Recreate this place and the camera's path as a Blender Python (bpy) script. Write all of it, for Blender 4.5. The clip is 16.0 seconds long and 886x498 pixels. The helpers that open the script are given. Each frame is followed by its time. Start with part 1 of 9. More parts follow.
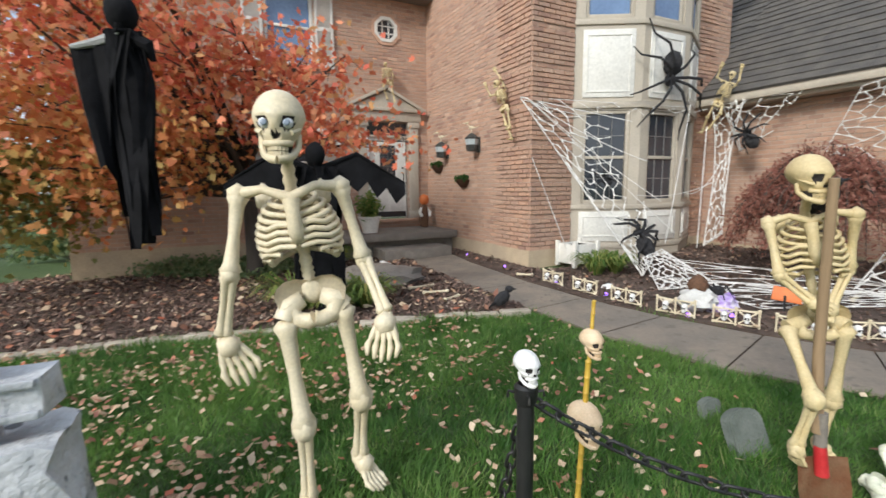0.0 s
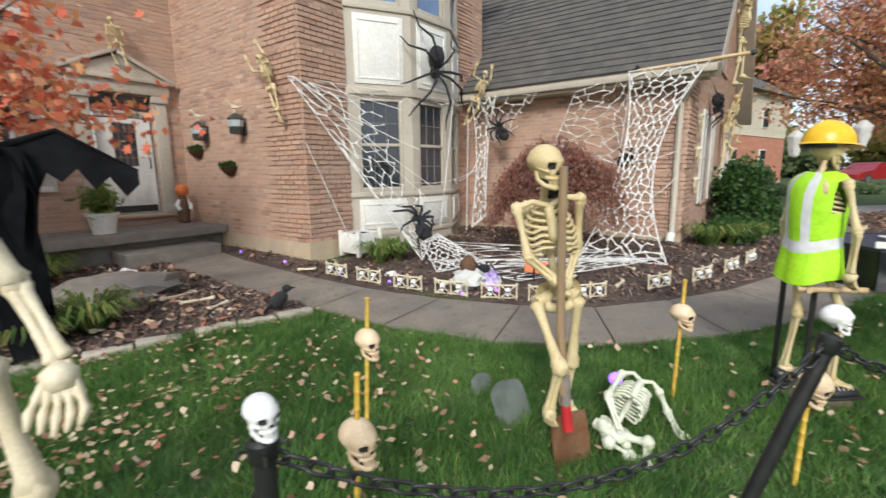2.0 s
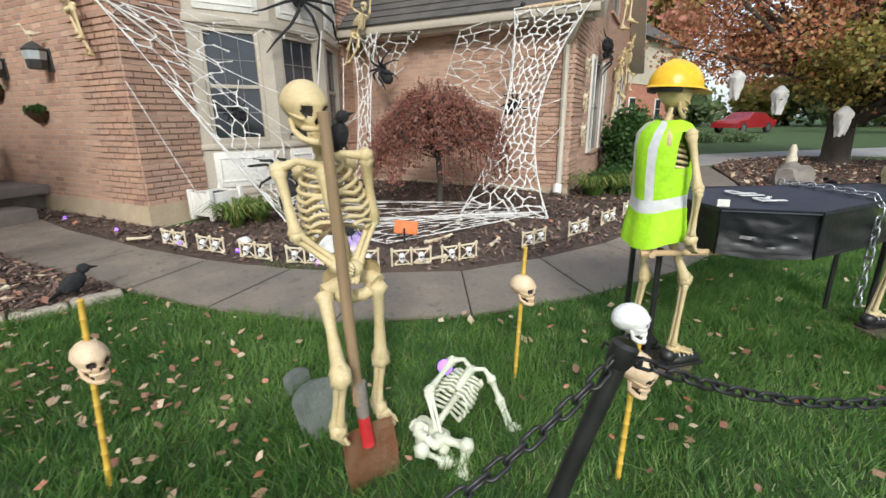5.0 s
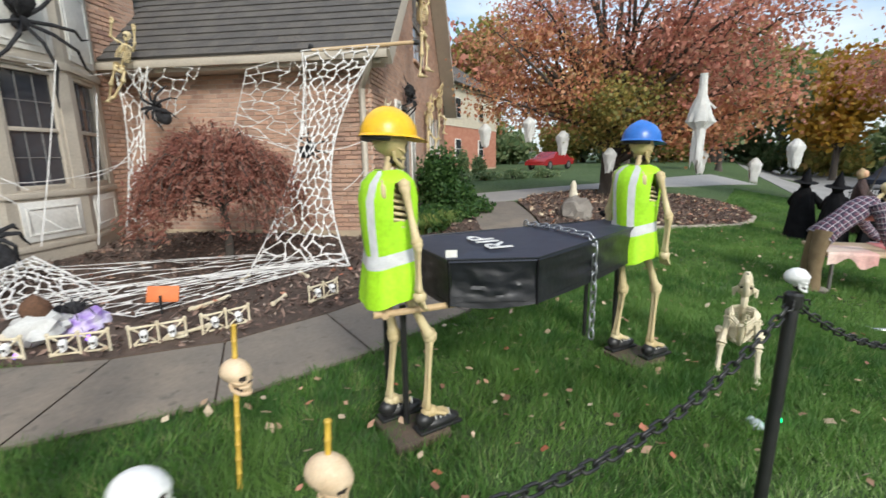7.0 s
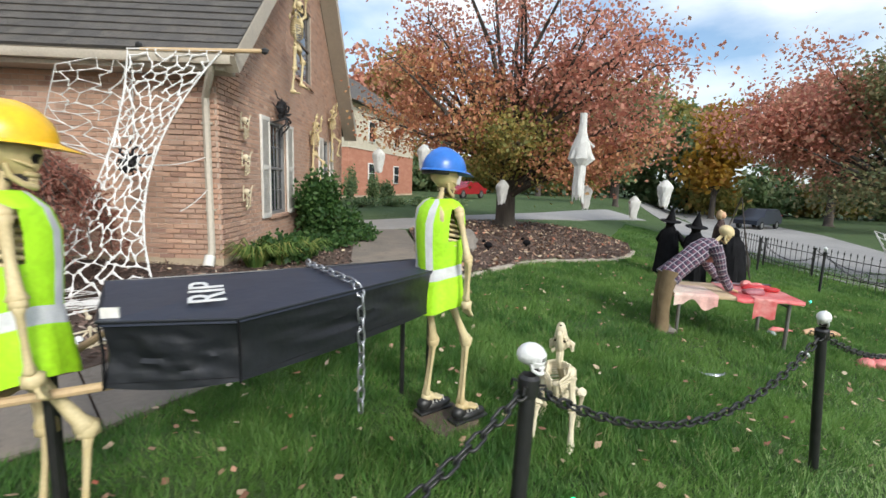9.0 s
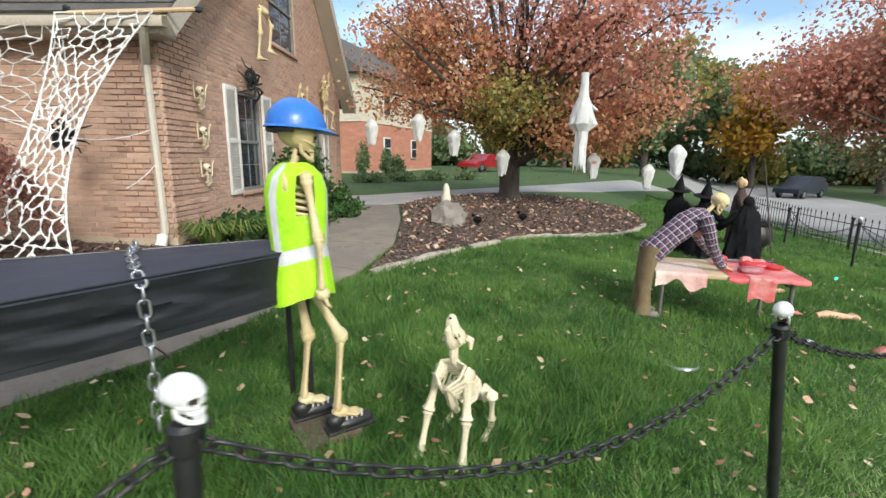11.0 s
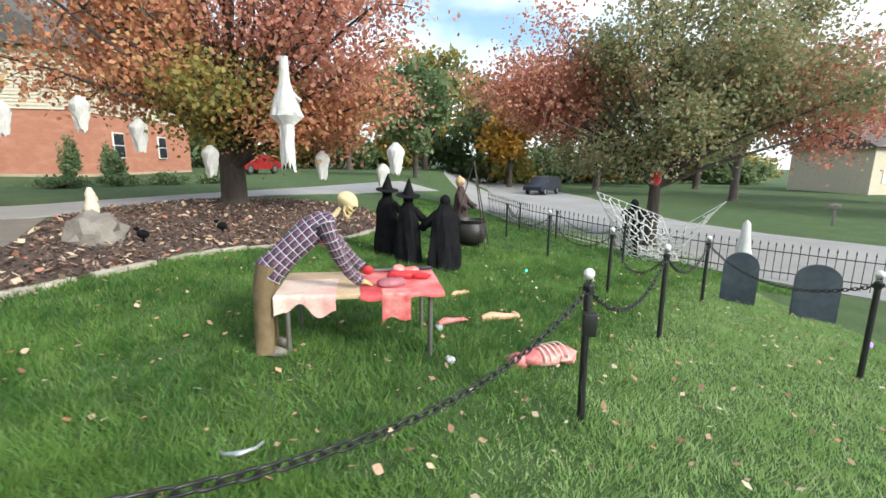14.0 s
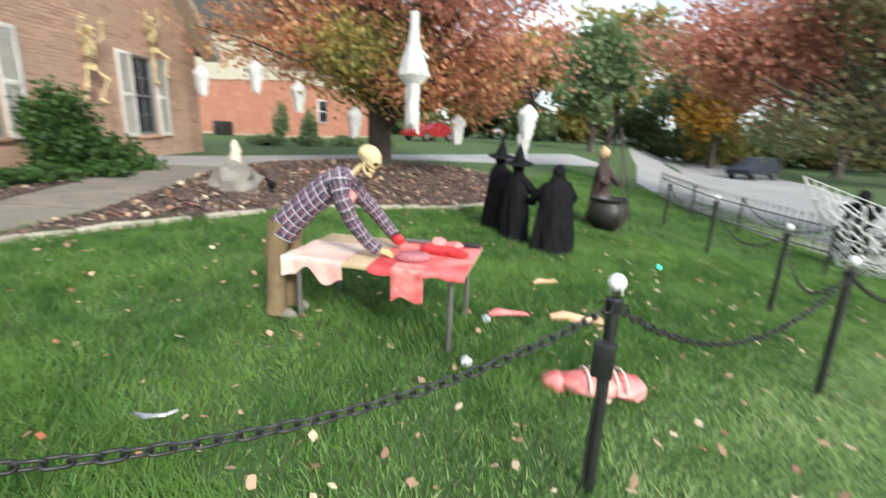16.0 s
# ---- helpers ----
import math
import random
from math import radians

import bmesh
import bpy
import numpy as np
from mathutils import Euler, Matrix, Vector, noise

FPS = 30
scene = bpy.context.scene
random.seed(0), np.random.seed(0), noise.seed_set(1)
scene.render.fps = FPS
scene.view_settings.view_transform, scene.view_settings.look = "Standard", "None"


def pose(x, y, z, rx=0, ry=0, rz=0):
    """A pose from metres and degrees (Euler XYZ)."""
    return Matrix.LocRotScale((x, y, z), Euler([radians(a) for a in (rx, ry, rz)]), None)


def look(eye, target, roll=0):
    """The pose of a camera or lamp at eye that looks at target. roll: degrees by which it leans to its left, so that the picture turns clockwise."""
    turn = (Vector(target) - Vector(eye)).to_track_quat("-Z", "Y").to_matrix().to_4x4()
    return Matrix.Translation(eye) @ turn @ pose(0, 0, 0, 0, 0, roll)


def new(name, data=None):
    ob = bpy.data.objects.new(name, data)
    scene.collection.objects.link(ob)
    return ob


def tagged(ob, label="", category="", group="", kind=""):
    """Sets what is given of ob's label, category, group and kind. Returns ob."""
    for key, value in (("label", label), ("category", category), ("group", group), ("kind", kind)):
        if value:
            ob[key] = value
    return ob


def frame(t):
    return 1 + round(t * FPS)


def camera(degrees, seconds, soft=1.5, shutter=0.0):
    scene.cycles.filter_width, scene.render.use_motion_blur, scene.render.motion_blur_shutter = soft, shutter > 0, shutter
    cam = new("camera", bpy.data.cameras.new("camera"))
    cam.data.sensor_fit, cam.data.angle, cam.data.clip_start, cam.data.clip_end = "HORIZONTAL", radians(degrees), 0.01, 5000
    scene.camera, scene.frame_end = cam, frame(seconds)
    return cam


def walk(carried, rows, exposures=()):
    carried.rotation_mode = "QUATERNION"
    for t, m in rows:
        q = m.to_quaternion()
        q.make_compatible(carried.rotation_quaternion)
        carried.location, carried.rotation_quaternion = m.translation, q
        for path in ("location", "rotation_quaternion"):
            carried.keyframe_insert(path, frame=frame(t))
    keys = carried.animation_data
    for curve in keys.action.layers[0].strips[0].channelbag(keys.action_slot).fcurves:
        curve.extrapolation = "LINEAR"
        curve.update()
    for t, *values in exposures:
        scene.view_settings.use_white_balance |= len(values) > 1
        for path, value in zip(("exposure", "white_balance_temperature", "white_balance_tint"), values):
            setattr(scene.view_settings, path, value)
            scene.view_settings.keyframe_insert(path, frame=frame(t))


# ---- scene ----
cam = camera(89.2, 16.0, shutter=0.5)
METRES, EYE, TILT, LEAN, TURN = 7.92, 1.65, 0.0, 0.0, 0.0
ROWS = [
    (0.0, 0.0, 0.0, 0.0, -0.09, -7.82, 0.65),
    (0.5, -0.0021, 0.0135, 0.0003, -5.96, -8.08, 1.05),
    (1.0, 0.0009, 0.023, -0.0007, -13.98, -9.13, 1.35),
    (1.5, 0.0088, 0.0281, -0.0005, -20.72, -9.41, 1.23),
    (2.0, 0.0263, 0.0333, 0.0001, -26.39, -9.7, 0.74),
    (2.5, 0.0476, 0.0396, -0.0007, -30.8, -11.06, 0.15),
    (3.0, 0.0649, 0.052, -0.0008, -34.25, -13.05, 0.72),
    (5.5, 0.1536, 0.0536, -0.0015, -37.59, -16.51, 0.91),
    (6.0, 0.1768, 0.0454, -0.003, -42.45, -15.57, 0.67),
    (6.5, 0.2053, 0.0339, 0.0027, -49.6, -13.24, 0.39),
    (7.0, 0.2297, 0.0248, 0.0044, -55.31, -11.61, 0.99),
    (7.5, 0.2589, 0.0084, 0.0048, -56.9, -11.1, 0.46),
    (8.0, 0.2903, -0.0135, 0.006, -59.44, -11.19, -0.69),
    (8.5, 0.3191, -0.0245, 0.0044, -61.86, -9.49, -1.65),
    (9.0, 0.3533, -0.0379, 0.0059, -64.59, -8.33, -1.83),
    (11.5, 0.4992, -0.1373, -0.004, -60.55, -12.04, -0.44),
    (12.0, 0.5369, -0.1725, -0.0062, -66.12, -12.53, -1.65),
    (12.5, 0.5744, -0.2007, -0.0084, -73.78, -12.77, -0.52),
    (13.0, 0.6188, -0.2231, -0.0058, -80.78, -10.58, 0.81),
    (13.5, 0.6545, -0.2474, -0.0086, -85.29, -9.83, 0.82),
    (14.0, 0.6903, -0.2794, -0.0117, -85.47, -10.93, -0.84),
    (14.5, 0.7225, -0.3049, -0.0158, -80.88, -9.22, -0.96),
    (15.0, 0.7586, -0.3349, -0.0195, -81.96, -14.26, -1.05),
    (15.5, 0.79, -0.3656, -0.026, -75.51, -18.09, -1.64),
    (16.0, 0.8196, -0.3947, -0.0271, -62.47, -14.91, -2.49),
]
walk(cam, [(t, pose(0, 0, EYE, TILT, LEAN, TURN) @ pose(METRES * x, METRES * y, METRES * z, 90 + pitch, roll, yaw)) for t, x, y, z, yaw, pitch, roll in ROWS], exposures=[(0.0, 0.42, 6200, 6.5), (5.5, 0.42, 6200, 6), (9.0, 0.50, 6200, 6), (12.5, 0.77, 6250, 4.5), (16.0, 0.97, 6250, 4.5)])
# ---- light ----
world = bpy.data.worlds.new("world")
scene.world = world
world.use_nodes = True
wn, wl = world.node_tree.nodes, world.node_tree.links
wn.clear()
sky = wn.new("ShaderNodeTexSky")
sky.sky_type, sky.sun_disc = "NISHITA", False
sky.sun_elevation, sky.sun_rotation = radians(32), radians(215)
sky.air_density, sky.dust_density, sky.ozone_density = 1.0, 2.0, 1.0
coord = wn.new("ShaderNodeTexCoord")
cmap = wn.new("ShaderNodeMapping")
cmap.inputs["Scale"].default_value = (1.0, 1.0, 2.6)
cloud = wn.new("ShaderNodeTexNoise")
cloud.inputs["Scale"].default_value, cloud.inputs["Detail"].default_value = 2.2, 7
cramp = wn.new("ShaderNodeValToRGB")
cramp.color_ramp.elements[0].position, cramp.color_ramp.elements[1].position = 0.36, 0.58
cmix = wn.new("ShaderNodeMixRGB")
cmix.inputs["Color2"].default_value = (5.4, 5.6, 6.0, 1)
back = wn.new("ShaderNodeBackground")
back.inputs["Strength"].default_value = 0.15
wout = wn.new("ShaderNodeOutputWorld")
wl.new(coord.outputs["Generated"], cmap.inputs["Vector"])
wl.new(cmap.outputs["Vector"], cloud.inputs["Vector"])
wl.new(cloud.outputs["Fac"], cramp.inputs["Fac"])
wl.new(cramp.outputs["Color"], cmix.inputs["Fac"])
wl.new(sky.outputs["Color"], cmix.inputs["Color1"])
wl.new(cmix.outputs["Color"], back.inputs["Color"])
wl.new(back.outputs["Background"], wout.inputs["Surface"])
sun_data = bpy.data.lights.new("sun", "SUN")
sun_data.energy, sun_data.angle, sun_data.color = 2.4, radians(14), (1.0, 0.94, 0.86)
sun = new("sun", sun_data)
sun.matrix_world = look((0, 0, 30), (30 * math.sin(radians(35)), 30 * math.cos(radians(35)), 30 - 30 * math.tan(radians(32))))


# ---- materials ----
def material(name, base, rough=0.7, metal=0.0, second=None, scale=8.0, bump=0.0, bump_scale=60.0, third=None, spots=None, rand=0.0, island=0.0, ramp=None, stretch=(1, 1, 1), spec=None, trans=0.0):
    """A surface in two scales of noise; rand/island: lightness spread from piece to piece; ramp: colours picked island by island."""
    m = bpy.data.materials.new(name)
    m.use_nodes = True
    n, l = m.node_tree.nodes, m.node_tree.links
    b = n["Principled BSDF"]
    b.inputs["Roughness"].default_value, b.inputs["Metallic"].default_value = rough, metal
    if spec is not None:
        b.inputs["Specular IOR Level"].default_value = spec
    tc = n.new("ShaderNodeTexCoord")
    mp = n.new("ShaderNodeMapping")
    mp.inputs["Scale"].default_value = stretch
    l.new(tc.outputs["Object"], mp.inputs["Vector"])

    def noise_at(s, detail=4.0):
        t = n.new("ShaderNodeTexNoise")
        t.inputs["Scale"].default_value, t.inputs["Detail"].default_value = s, detail
        l.new(mp.outputs["Vector"], t.inputs["Vector"])
        return t.outputs["Fac"]

    def mix(fac, a, c, mode="MIX"):
        x = n.new("ShaderNodeMixRGB")
        x.blend_type = mode
        for sock, val in (("Fac", fac), ("Color1", a), ("Color2", c)):
            if isinstance(val, (int, float)):
                x.inputs[sock].default_value = val
            elif isinstance(val, tuple):
                x.inputs[sock].default_value = (*val, 1)
            else:
                l.new(val, x.inputs[sock])
        return x.outputs["Color"]

    def sharpen(fac, lo, hi):
        r = n.new("ShaderNodeMapRange")
        r.inputs["From Min"].default_value, r.inputs["From Max"].default_value = lo, hi
        l.new(fac, r.inputs["Value"])
        return r.outputs["Result"]

    col = base
    if ramp:
        g = n.new("ShaderNodeNewGeometry")
        r = n.new("ShaderNodeValToRGB")
        els = r.color_ramp.elements
        for i, (p, c) in enumerate(ramp):
            e = els[i] if i < 2 else els.new(p)
            e.position, e.color = p, (*c, 1)
        l.new(g.outputs["Random Per Island"], r.inputs["Fac"])
        col = r.outputs["Color"]
    if second:
        col = mix(sharpen(noise_at(scale), 0.35, 0.65), col, second)
    if third:
        col = mix(sharpen(noise_at(scale * 0.17, 3), 0.45, 0.7), col, third)
    if spots:
        col = mix(sharpen(noise_at(spots[1], 2), 0.62, 0.7), col, spots[0])
    grain = sharpen(noise_at(scale * 9, 2), 0.2, 0.8)
    gm = n.new("ShaderNodeMapRange")
    gm.inputs["To Min"].default_value, gm.inputs["To Max"].default_value = 0.86, 1.1
    l.new(grain, gm.inputs["Value"])
    col = mix(1.0, col, gm.outputs["Result"], "MULTIPLY")
    if rand or island:
        o = n.new("ShaderNodeObjectInfo") if rand else n.new("ShaderNodeNewGeometry")
        k = n.new("ShaderNodeMapRange")
        k.inputs["To Min"].default_value, k.inputs["To Max"].default_value = 1 - (rand or island), 1 + (rand or island)
        l.new(o.outputs["Random" if rand else "Random Per Island"], k.inputs["Value"])
        col = mix(1.0, col, k.outputs["Result"], "MULTIPLY")
    if isinstance(col, tuple):
        b.inputs["Base Color"].default_value = (*col, 1)
    else:
        l.new(col, b.inputs["Base Color"])
    if bump:
        bp = n.new("ShaderNodeBump")
        bp.inputs["Strength"].default_value, bp.inputs["Distance"].default_value = bump, 0.02
        l.new(noise_at(bump_scale), bp.inputs["Height"])
        l.new(bp.outputs["Normal"], b.inputs["Normal"])
    if trans:
        t = n.new("ShaderNodeBsdfTranslucent")
        if isinstance(col, tuple):
            t.inputs["Color"].default_value = (*col, 1)
        else:
            l.new(col, t.inputs["Color"])
        s = n.new("ShaderNodeMixShader")
        s.inputs["Fac"].default_value = trans
        l.new(b.outputs["BSDF"], s.inputs[1])
        l.new(t.outputs["BSDF"], s.inputs[2])
        l.new(s.outputs["Shader"], n["Material Output"].inputs["Surface"])
    return m


def glow(name, colour, strength):
    m = material(name, colour, 0.4)
    b = m.node_tree.nodes["Principled BSDF"]
    b.inputs["Emission Color"].default_value, b.inputs["Emission Strength"].default_value = (*colour, 1), strength
    return m


BRICK_RAMP = [(0.0, (0.30, 0.18, 0.14)), (1.0, (0.56, 0.38, 0.28)), (0.15, (0.40, 0.245, 0.18)), (0.4, (0.46, 0.285, 0.20)), (0.6, (0.50, 0.31, 0.22)), (0.8, (0.44, 0.29, 0.215)), (0.92, (0.35, 0.225, 0.175))]
M_BRICK = material("brick", (0.45, 0.25, 0.17), 0.85, ramp=BRICK_RAMP, bump=0.4, bump_scale=90, scale=9, third=(0.42, 0.28, 0.21))
M_BRICK_ONE = material("single_brick", (0.45, 0.28, 0.20), 0.85, second=(0.50, 0.32, 0.23), scale=14, bump=0.4, bump_scale=90, rand=0.16)
M_MORTAR = material("mortar", (0.47, 0.37, 0.30), 0.95, second=(0.39, 0.31, 0.25), scale=12, bump=0.5)
M_FOUND = material("foundation", (0.52, 0.42, 0.29), 0.9, second=(0.45, 0.36, 0.25), scale=5, bump=0.4, third=(0.38, 0.31, 0.23))
M_TRIM = material("trim_paint", (0.47, 0.42, 0.345), 0.6, second=(0.43, 0.385, 0.32), scale=4, bump=0.1)
M_WHITE = material("white_paint", (0.72, 0.71, 0.67), 0.5, second=(0.66, 0.65, 0.61), scale=3, bump=0.08)
M_SHUT = material("shutter_paint", (0.66, 0.64, 0.60), 0.6, second=(0.58, 0.56, 0.52), scale=6, bump=0.1)
M_GLASS = material("dark_glass", (0.025, 0.03, 0.04), 0.06, second=(0.04, 0.045, 0.055), scale=1.5, spec=0.8)
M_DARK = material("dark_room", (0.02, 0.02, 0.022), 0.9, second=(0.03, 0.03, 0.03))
M_BLIND = material("blue_blind", (0.16, 0.25, 0.42), 0.25, second=(0.12, 0.19, 0.34), scale=2, spec=0.8)
M_SHINGLE = material("shingle", (0.10, 0.092, 0.085), 0.92, ramp=[(0.0, (0.075, 0.07, 0.066)), (1.0, (0.135, 0.12, 0.105)), (0.5, (0.10, 0.092, 0.085))], second=(0.085, 0.08, 0.078), scale=20, bump=0.6, bump_scale=150, third=(0.12, 0.11, 0.10))
M_CONC = material("concrete", (0.245, 0.205, 0.163), 0.9, second=(0.18, 0.155, 0.13), scale=3, bump=0.35, bump_scale=120, third=(0.17, 0.15, 0.13), spots=((0.15, 0.13, 0.11), 9))
M_STEP = material("step_stone", (0.25, 0.225, 0.195), 0.9, second=(0.17, 0.15, 0.13), scale=6, bump=0.5, third=(0.20, 0.18, 0.155))
M_KERB = material("kerb_stone", (0.46, 0.41, 0.34), 0.9, second=(0.36, 0.32, 0.26), scale=9, bump=0.6, rand=0.12)
M_SOIL = material("mulch_soil", (0.085, 0.058, 0.045), 0.97, second=(0.055, 0.038, 0.03), scale=10, bump=0.9, bump_scale=45, third=(0.12, 0.085, 0.065))
M_CHIP = material("mulch_chip", (0.1, 0.07, 0.05), 0.95, ramp=[(0.0, (0.06, 0.04, 0.032)), (1.0, (0.40, 0.33, 0.27)), (0.4, (0.12, 0.075, 0.06)), (0.7, (0.18, 0.115, 0.09)), (0.9, (0.27, 0.18, 0.14))], scale=30)
# Ground kept dark to paint the shade in the gaps between blades.
M_GROUND = material("lawn_ground", (0.05, 0.095, 0.022), 0.97, second=(0.04, 0.072, 0.018), scale=5, bump=0.8, bump_scale=70, third=(0.065, 0.105, 0.03))
# Darker tones and patches paint shadow between tufts into the blade colour.
M_GRASS = material("grass_blade", (0.1, 0.2, 0.03), 0.6, ramp=[(0.0, (0.045, 0.125, 0.02)), (1.0, (0.25, 0.38, 0.11)), (0.35, (0.10, 0.24, 0.038)), (0.7, (0.165, 0.325, 0.065)), (0.95, (0.33, 0.34, 0.14))], second=(0.06, 0.155, 0.03), scale=4.5, third=(0.19, 0.33, 0.075), trans=0.45)
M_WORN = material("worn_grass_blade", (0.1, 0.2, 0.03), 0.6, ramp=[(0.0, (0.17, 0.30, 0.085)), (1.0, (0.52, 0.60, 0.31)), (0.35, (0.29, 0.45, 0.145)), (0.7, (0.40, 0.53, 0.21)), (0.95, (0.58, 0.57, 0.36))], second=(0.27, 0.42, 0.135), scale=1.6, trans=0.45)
M_ASPHALT = material("road_asphalt", (0.29, 0.28, 0.27), 0.92, second=(0.25, 0.245, 0.24), scale=1.5, bump=0.3, third=(0.32, 0.31, 0.30))
M_BLACK = material("black_plastic", (0.012, 0.012, 0.013), 0.42, second=(0.02, 0.02, 0.02), scale=12, bump=0.1)
M_IRON = material("black_iron", (0.016, 0.016, 0.017), 0.5, second=(0.03, 0.025, 0.02), scale=20, bump=0.2)

# ---- helpers for building ----
TAU = 2 * math.pi


def link_mesh(name, bm, mats, parent=None, label="", smooth=True, sharp=38):
    me = bpy.data.meshes.new(name)
    bm.to_mesh(me)
    bm.free()
    for m in (mats if isinstance(mats, (list, tuple)) else (mats,)):
        me.materials.append(m)
    if smooth:
        for p in me.polygons:
            p.use_smooth = True
        me.set_sharp_from_angle(angle=radians(sharp))
    ob = new(name, me)
    if parent is not None:
        ob.parent = parent
    if label:
        ob["label"] = label
    return ob


def part(name, bm, mats, parent, label="", smooth=True):
    return link_mesh(name, bm, mats, parent, label, smooth)


def from_arrays(name, verts, faces, mats, parent=None, label="", smooth=False):
    me = bpy.data.meshes.new(name)
    me.from_pydata(verts, [], faces)
    for m in (mats if isinstance(mats, (list, tuple)) else (mats,)):
        me.materials.append(m)
    if smooth:
        for p in me.polygons:
            p.use_smooth = True
    ob = new(name, me)
    if parent is not None:
        ob.parent = parent
    if label:
        ob["label"] = label
    return ob


def empty(name, m=None):
    ob = new(name)
    if m is not None:
        ob.matrix_world = m
    return ob


def box(bm, x0, x1, y0, y1, z0, z1, mat=0, bevel=0.0, m=None):
    """A box, its upright and level edges rounded off where bevel is given."""
    vs = [bm.verts.new((x, y, z)) for z in (z0, z1) for y in (y0, y1) for x in (x0, x1)]
    fs = [bm.faces.new([vs[i] for i in f]) for f in ((0, 2, 3, 1), (4, 5, 7, 6), (0, 1, 5, 4), (2, 6, 7, 3), (0, 4, 6, 2), (1, 3, 7, 5))]
    for f in fs:
        f.material_index = mat
    if bevel:
        es = list({e for f in fs for e in f.edges})
        r = bmesh.ops.bevel(bm, geom=es, offset=bevel, segments=2, affect="EDGES", profile=0.5)
        for f in r["faces"]:
            f.material_index = mat
        vs = list({v for f in r["faces"] for v in f.verts})
    if m is not None:
        bmesh.ops.transform(bm, matrix=m, verts=vs)
    return vs


def tube(bm, pts, radii, n=8, mat=0, cap=True, flat=1.0):
    """A tapered tube through pts."""
    pts = [Vector(p) for p in pts]
    if isinstance(radii, (int, float)):
        radii = [radii] * len(pts)
    rings, side = [], None
    for i, p in enumerate(pts):
        d = (pts[min(i + 1, len(pts) - 1)] - pts[max(i - 1, 0)])
        d = d.normalized() if d.length > 1e-7 else Vector((0, 0, 1))
        if side is None:
            side = d.orthogonal().normalized()
        side = (side - d * side.dot(d))
        side = side.normalized() if side.length > 1e-6 else d.orthogonal().normalized()
        up = d.cross(side)
        rings.append([bm.verts.new(p + (side * math.cos(TAU * k / n) + up * math.sin(TAU * k / n) * flat) * radii[i]) for k in range(n)])
    for a, b in zip(rings, rings[1:]):
        for k in range(n):
            bm.faces.new((a[k], a[(k + 1) % n], b[(k + 1) % n], b[k])).material_index = mat
    if cap:
        bm.faces.new(rings[0][::-1]).material_index = mat
        bm.faces.new(rings[-1]).material_index = mat
    return [v for r in rings for v in r]


def lathe(bm, profile, n=16, mat=0, m=None):
    """Turned about z: profile is radius, height from the bottom up."""
    rings = [[bm.verts.new((r * math.cos(TAU * k / n), r * math.sin(TAU * k / n), z)) for k in range(n)] for r, z in profile]
    for a, b in zip(rings, rings[1:]):
        for k in range(n):
            bm.faces.new((a[k], a[(k + 1) % n], b[(k + 1) % n], b[k])).material_index = mat
    bm.faces.new(rings[0][::-1]).material_index = mat
    bm.faces.new(rings[-1]).material_index = mat
    vs = [v for r in rings for v in r]
    if m is not None:
        bmesh.ops.transform(bm, matrix=m, verts=vs)
    return vs


def blob(bm, centre, size, mat=0, sub=2, rough=0.0, seed=0, m=None):
    """A rounded lump with uneven sides."""
    r = bmesh.ops.create_icosphere(bm, subdivisions=sub, radius=1.0)
    vs = r["verts"]
    for v in vs:
        k = 1 + rough * noise.noise(v.co * 2.1 + Vector((seed * 3.7, seed, 0)))
        v.co = Vector((v.co.x * size[0], v.co.y * size[1], v.co.z * size[2])) * k
    for f in {f for v in vs for f in v.link_faces}:
        f.material_index = mat
    mm = Matrix.Translation(centre) @ (m if m is not None else Matrix())
    bmesh.ops.transform(bm, matrix=mm, verts=vs)
    return vs


def ground(x, y):
    """The lie of the land: up to the house, down to the road."""
    z = 0.0714 - 0.00904 * x + 0.0257 * y + 0.00069 * y * y + 0.00578 * x * y
    hi, lo = 0.5, -1.35
    mid, half = (hi + lo) / 2, (hi - lo) / 2
    k = (z - mid) / half
    k = k if abs(k) < 0.6 else math.copysign(0.6 + 0.4 * math.tanh((abs(k) - 0.6) / 0.4), k)
    return mid + half * k


HX, HY, HA = 1.38, 7.15, 27.4
H = pose(HX, HY, 0, 0, 0, HA)


def hw(u, v, z=0.0):
    """House coordinates to the world: u along the front, v into the house."""
    return H @ Vector((u, v, z))


def structure(ob, label, category="structure"):
    return tagged(ob, label, category, kind="structure")


# ---- ground, beds, walks, road ----
def sheet(name, xs, ys, dz, mat):
    verts = [(x, y, ground(x, y) + dz) for y in ys for x in xs]
    w = len(xs)
    faces = [(j * w + i, j * w + i + 1, (j + 1) * w + i + 1, (j + 1) * w + i) for j in range(len(ys) - 1) for i in range(w - 1)]
    return from_arrays(name, verts, faces, mat, smooth=True)


def axis(lo, hi, step):
    far = [30, 45, 70, 110, 180, 320, 600]
    return [lo - f for f in reversed(far)] + [lo + i * step for i in range(int((hi - lo) / step) + 1)] + [hi + f for f in far]


structure(sheet("ground", axis(-16, 44, 0.5), axis(-20, 24, 0.5), 0.0, M_GROUND), "mown green lawn strewn with fallen leaves, sloping to the road", "lawn")


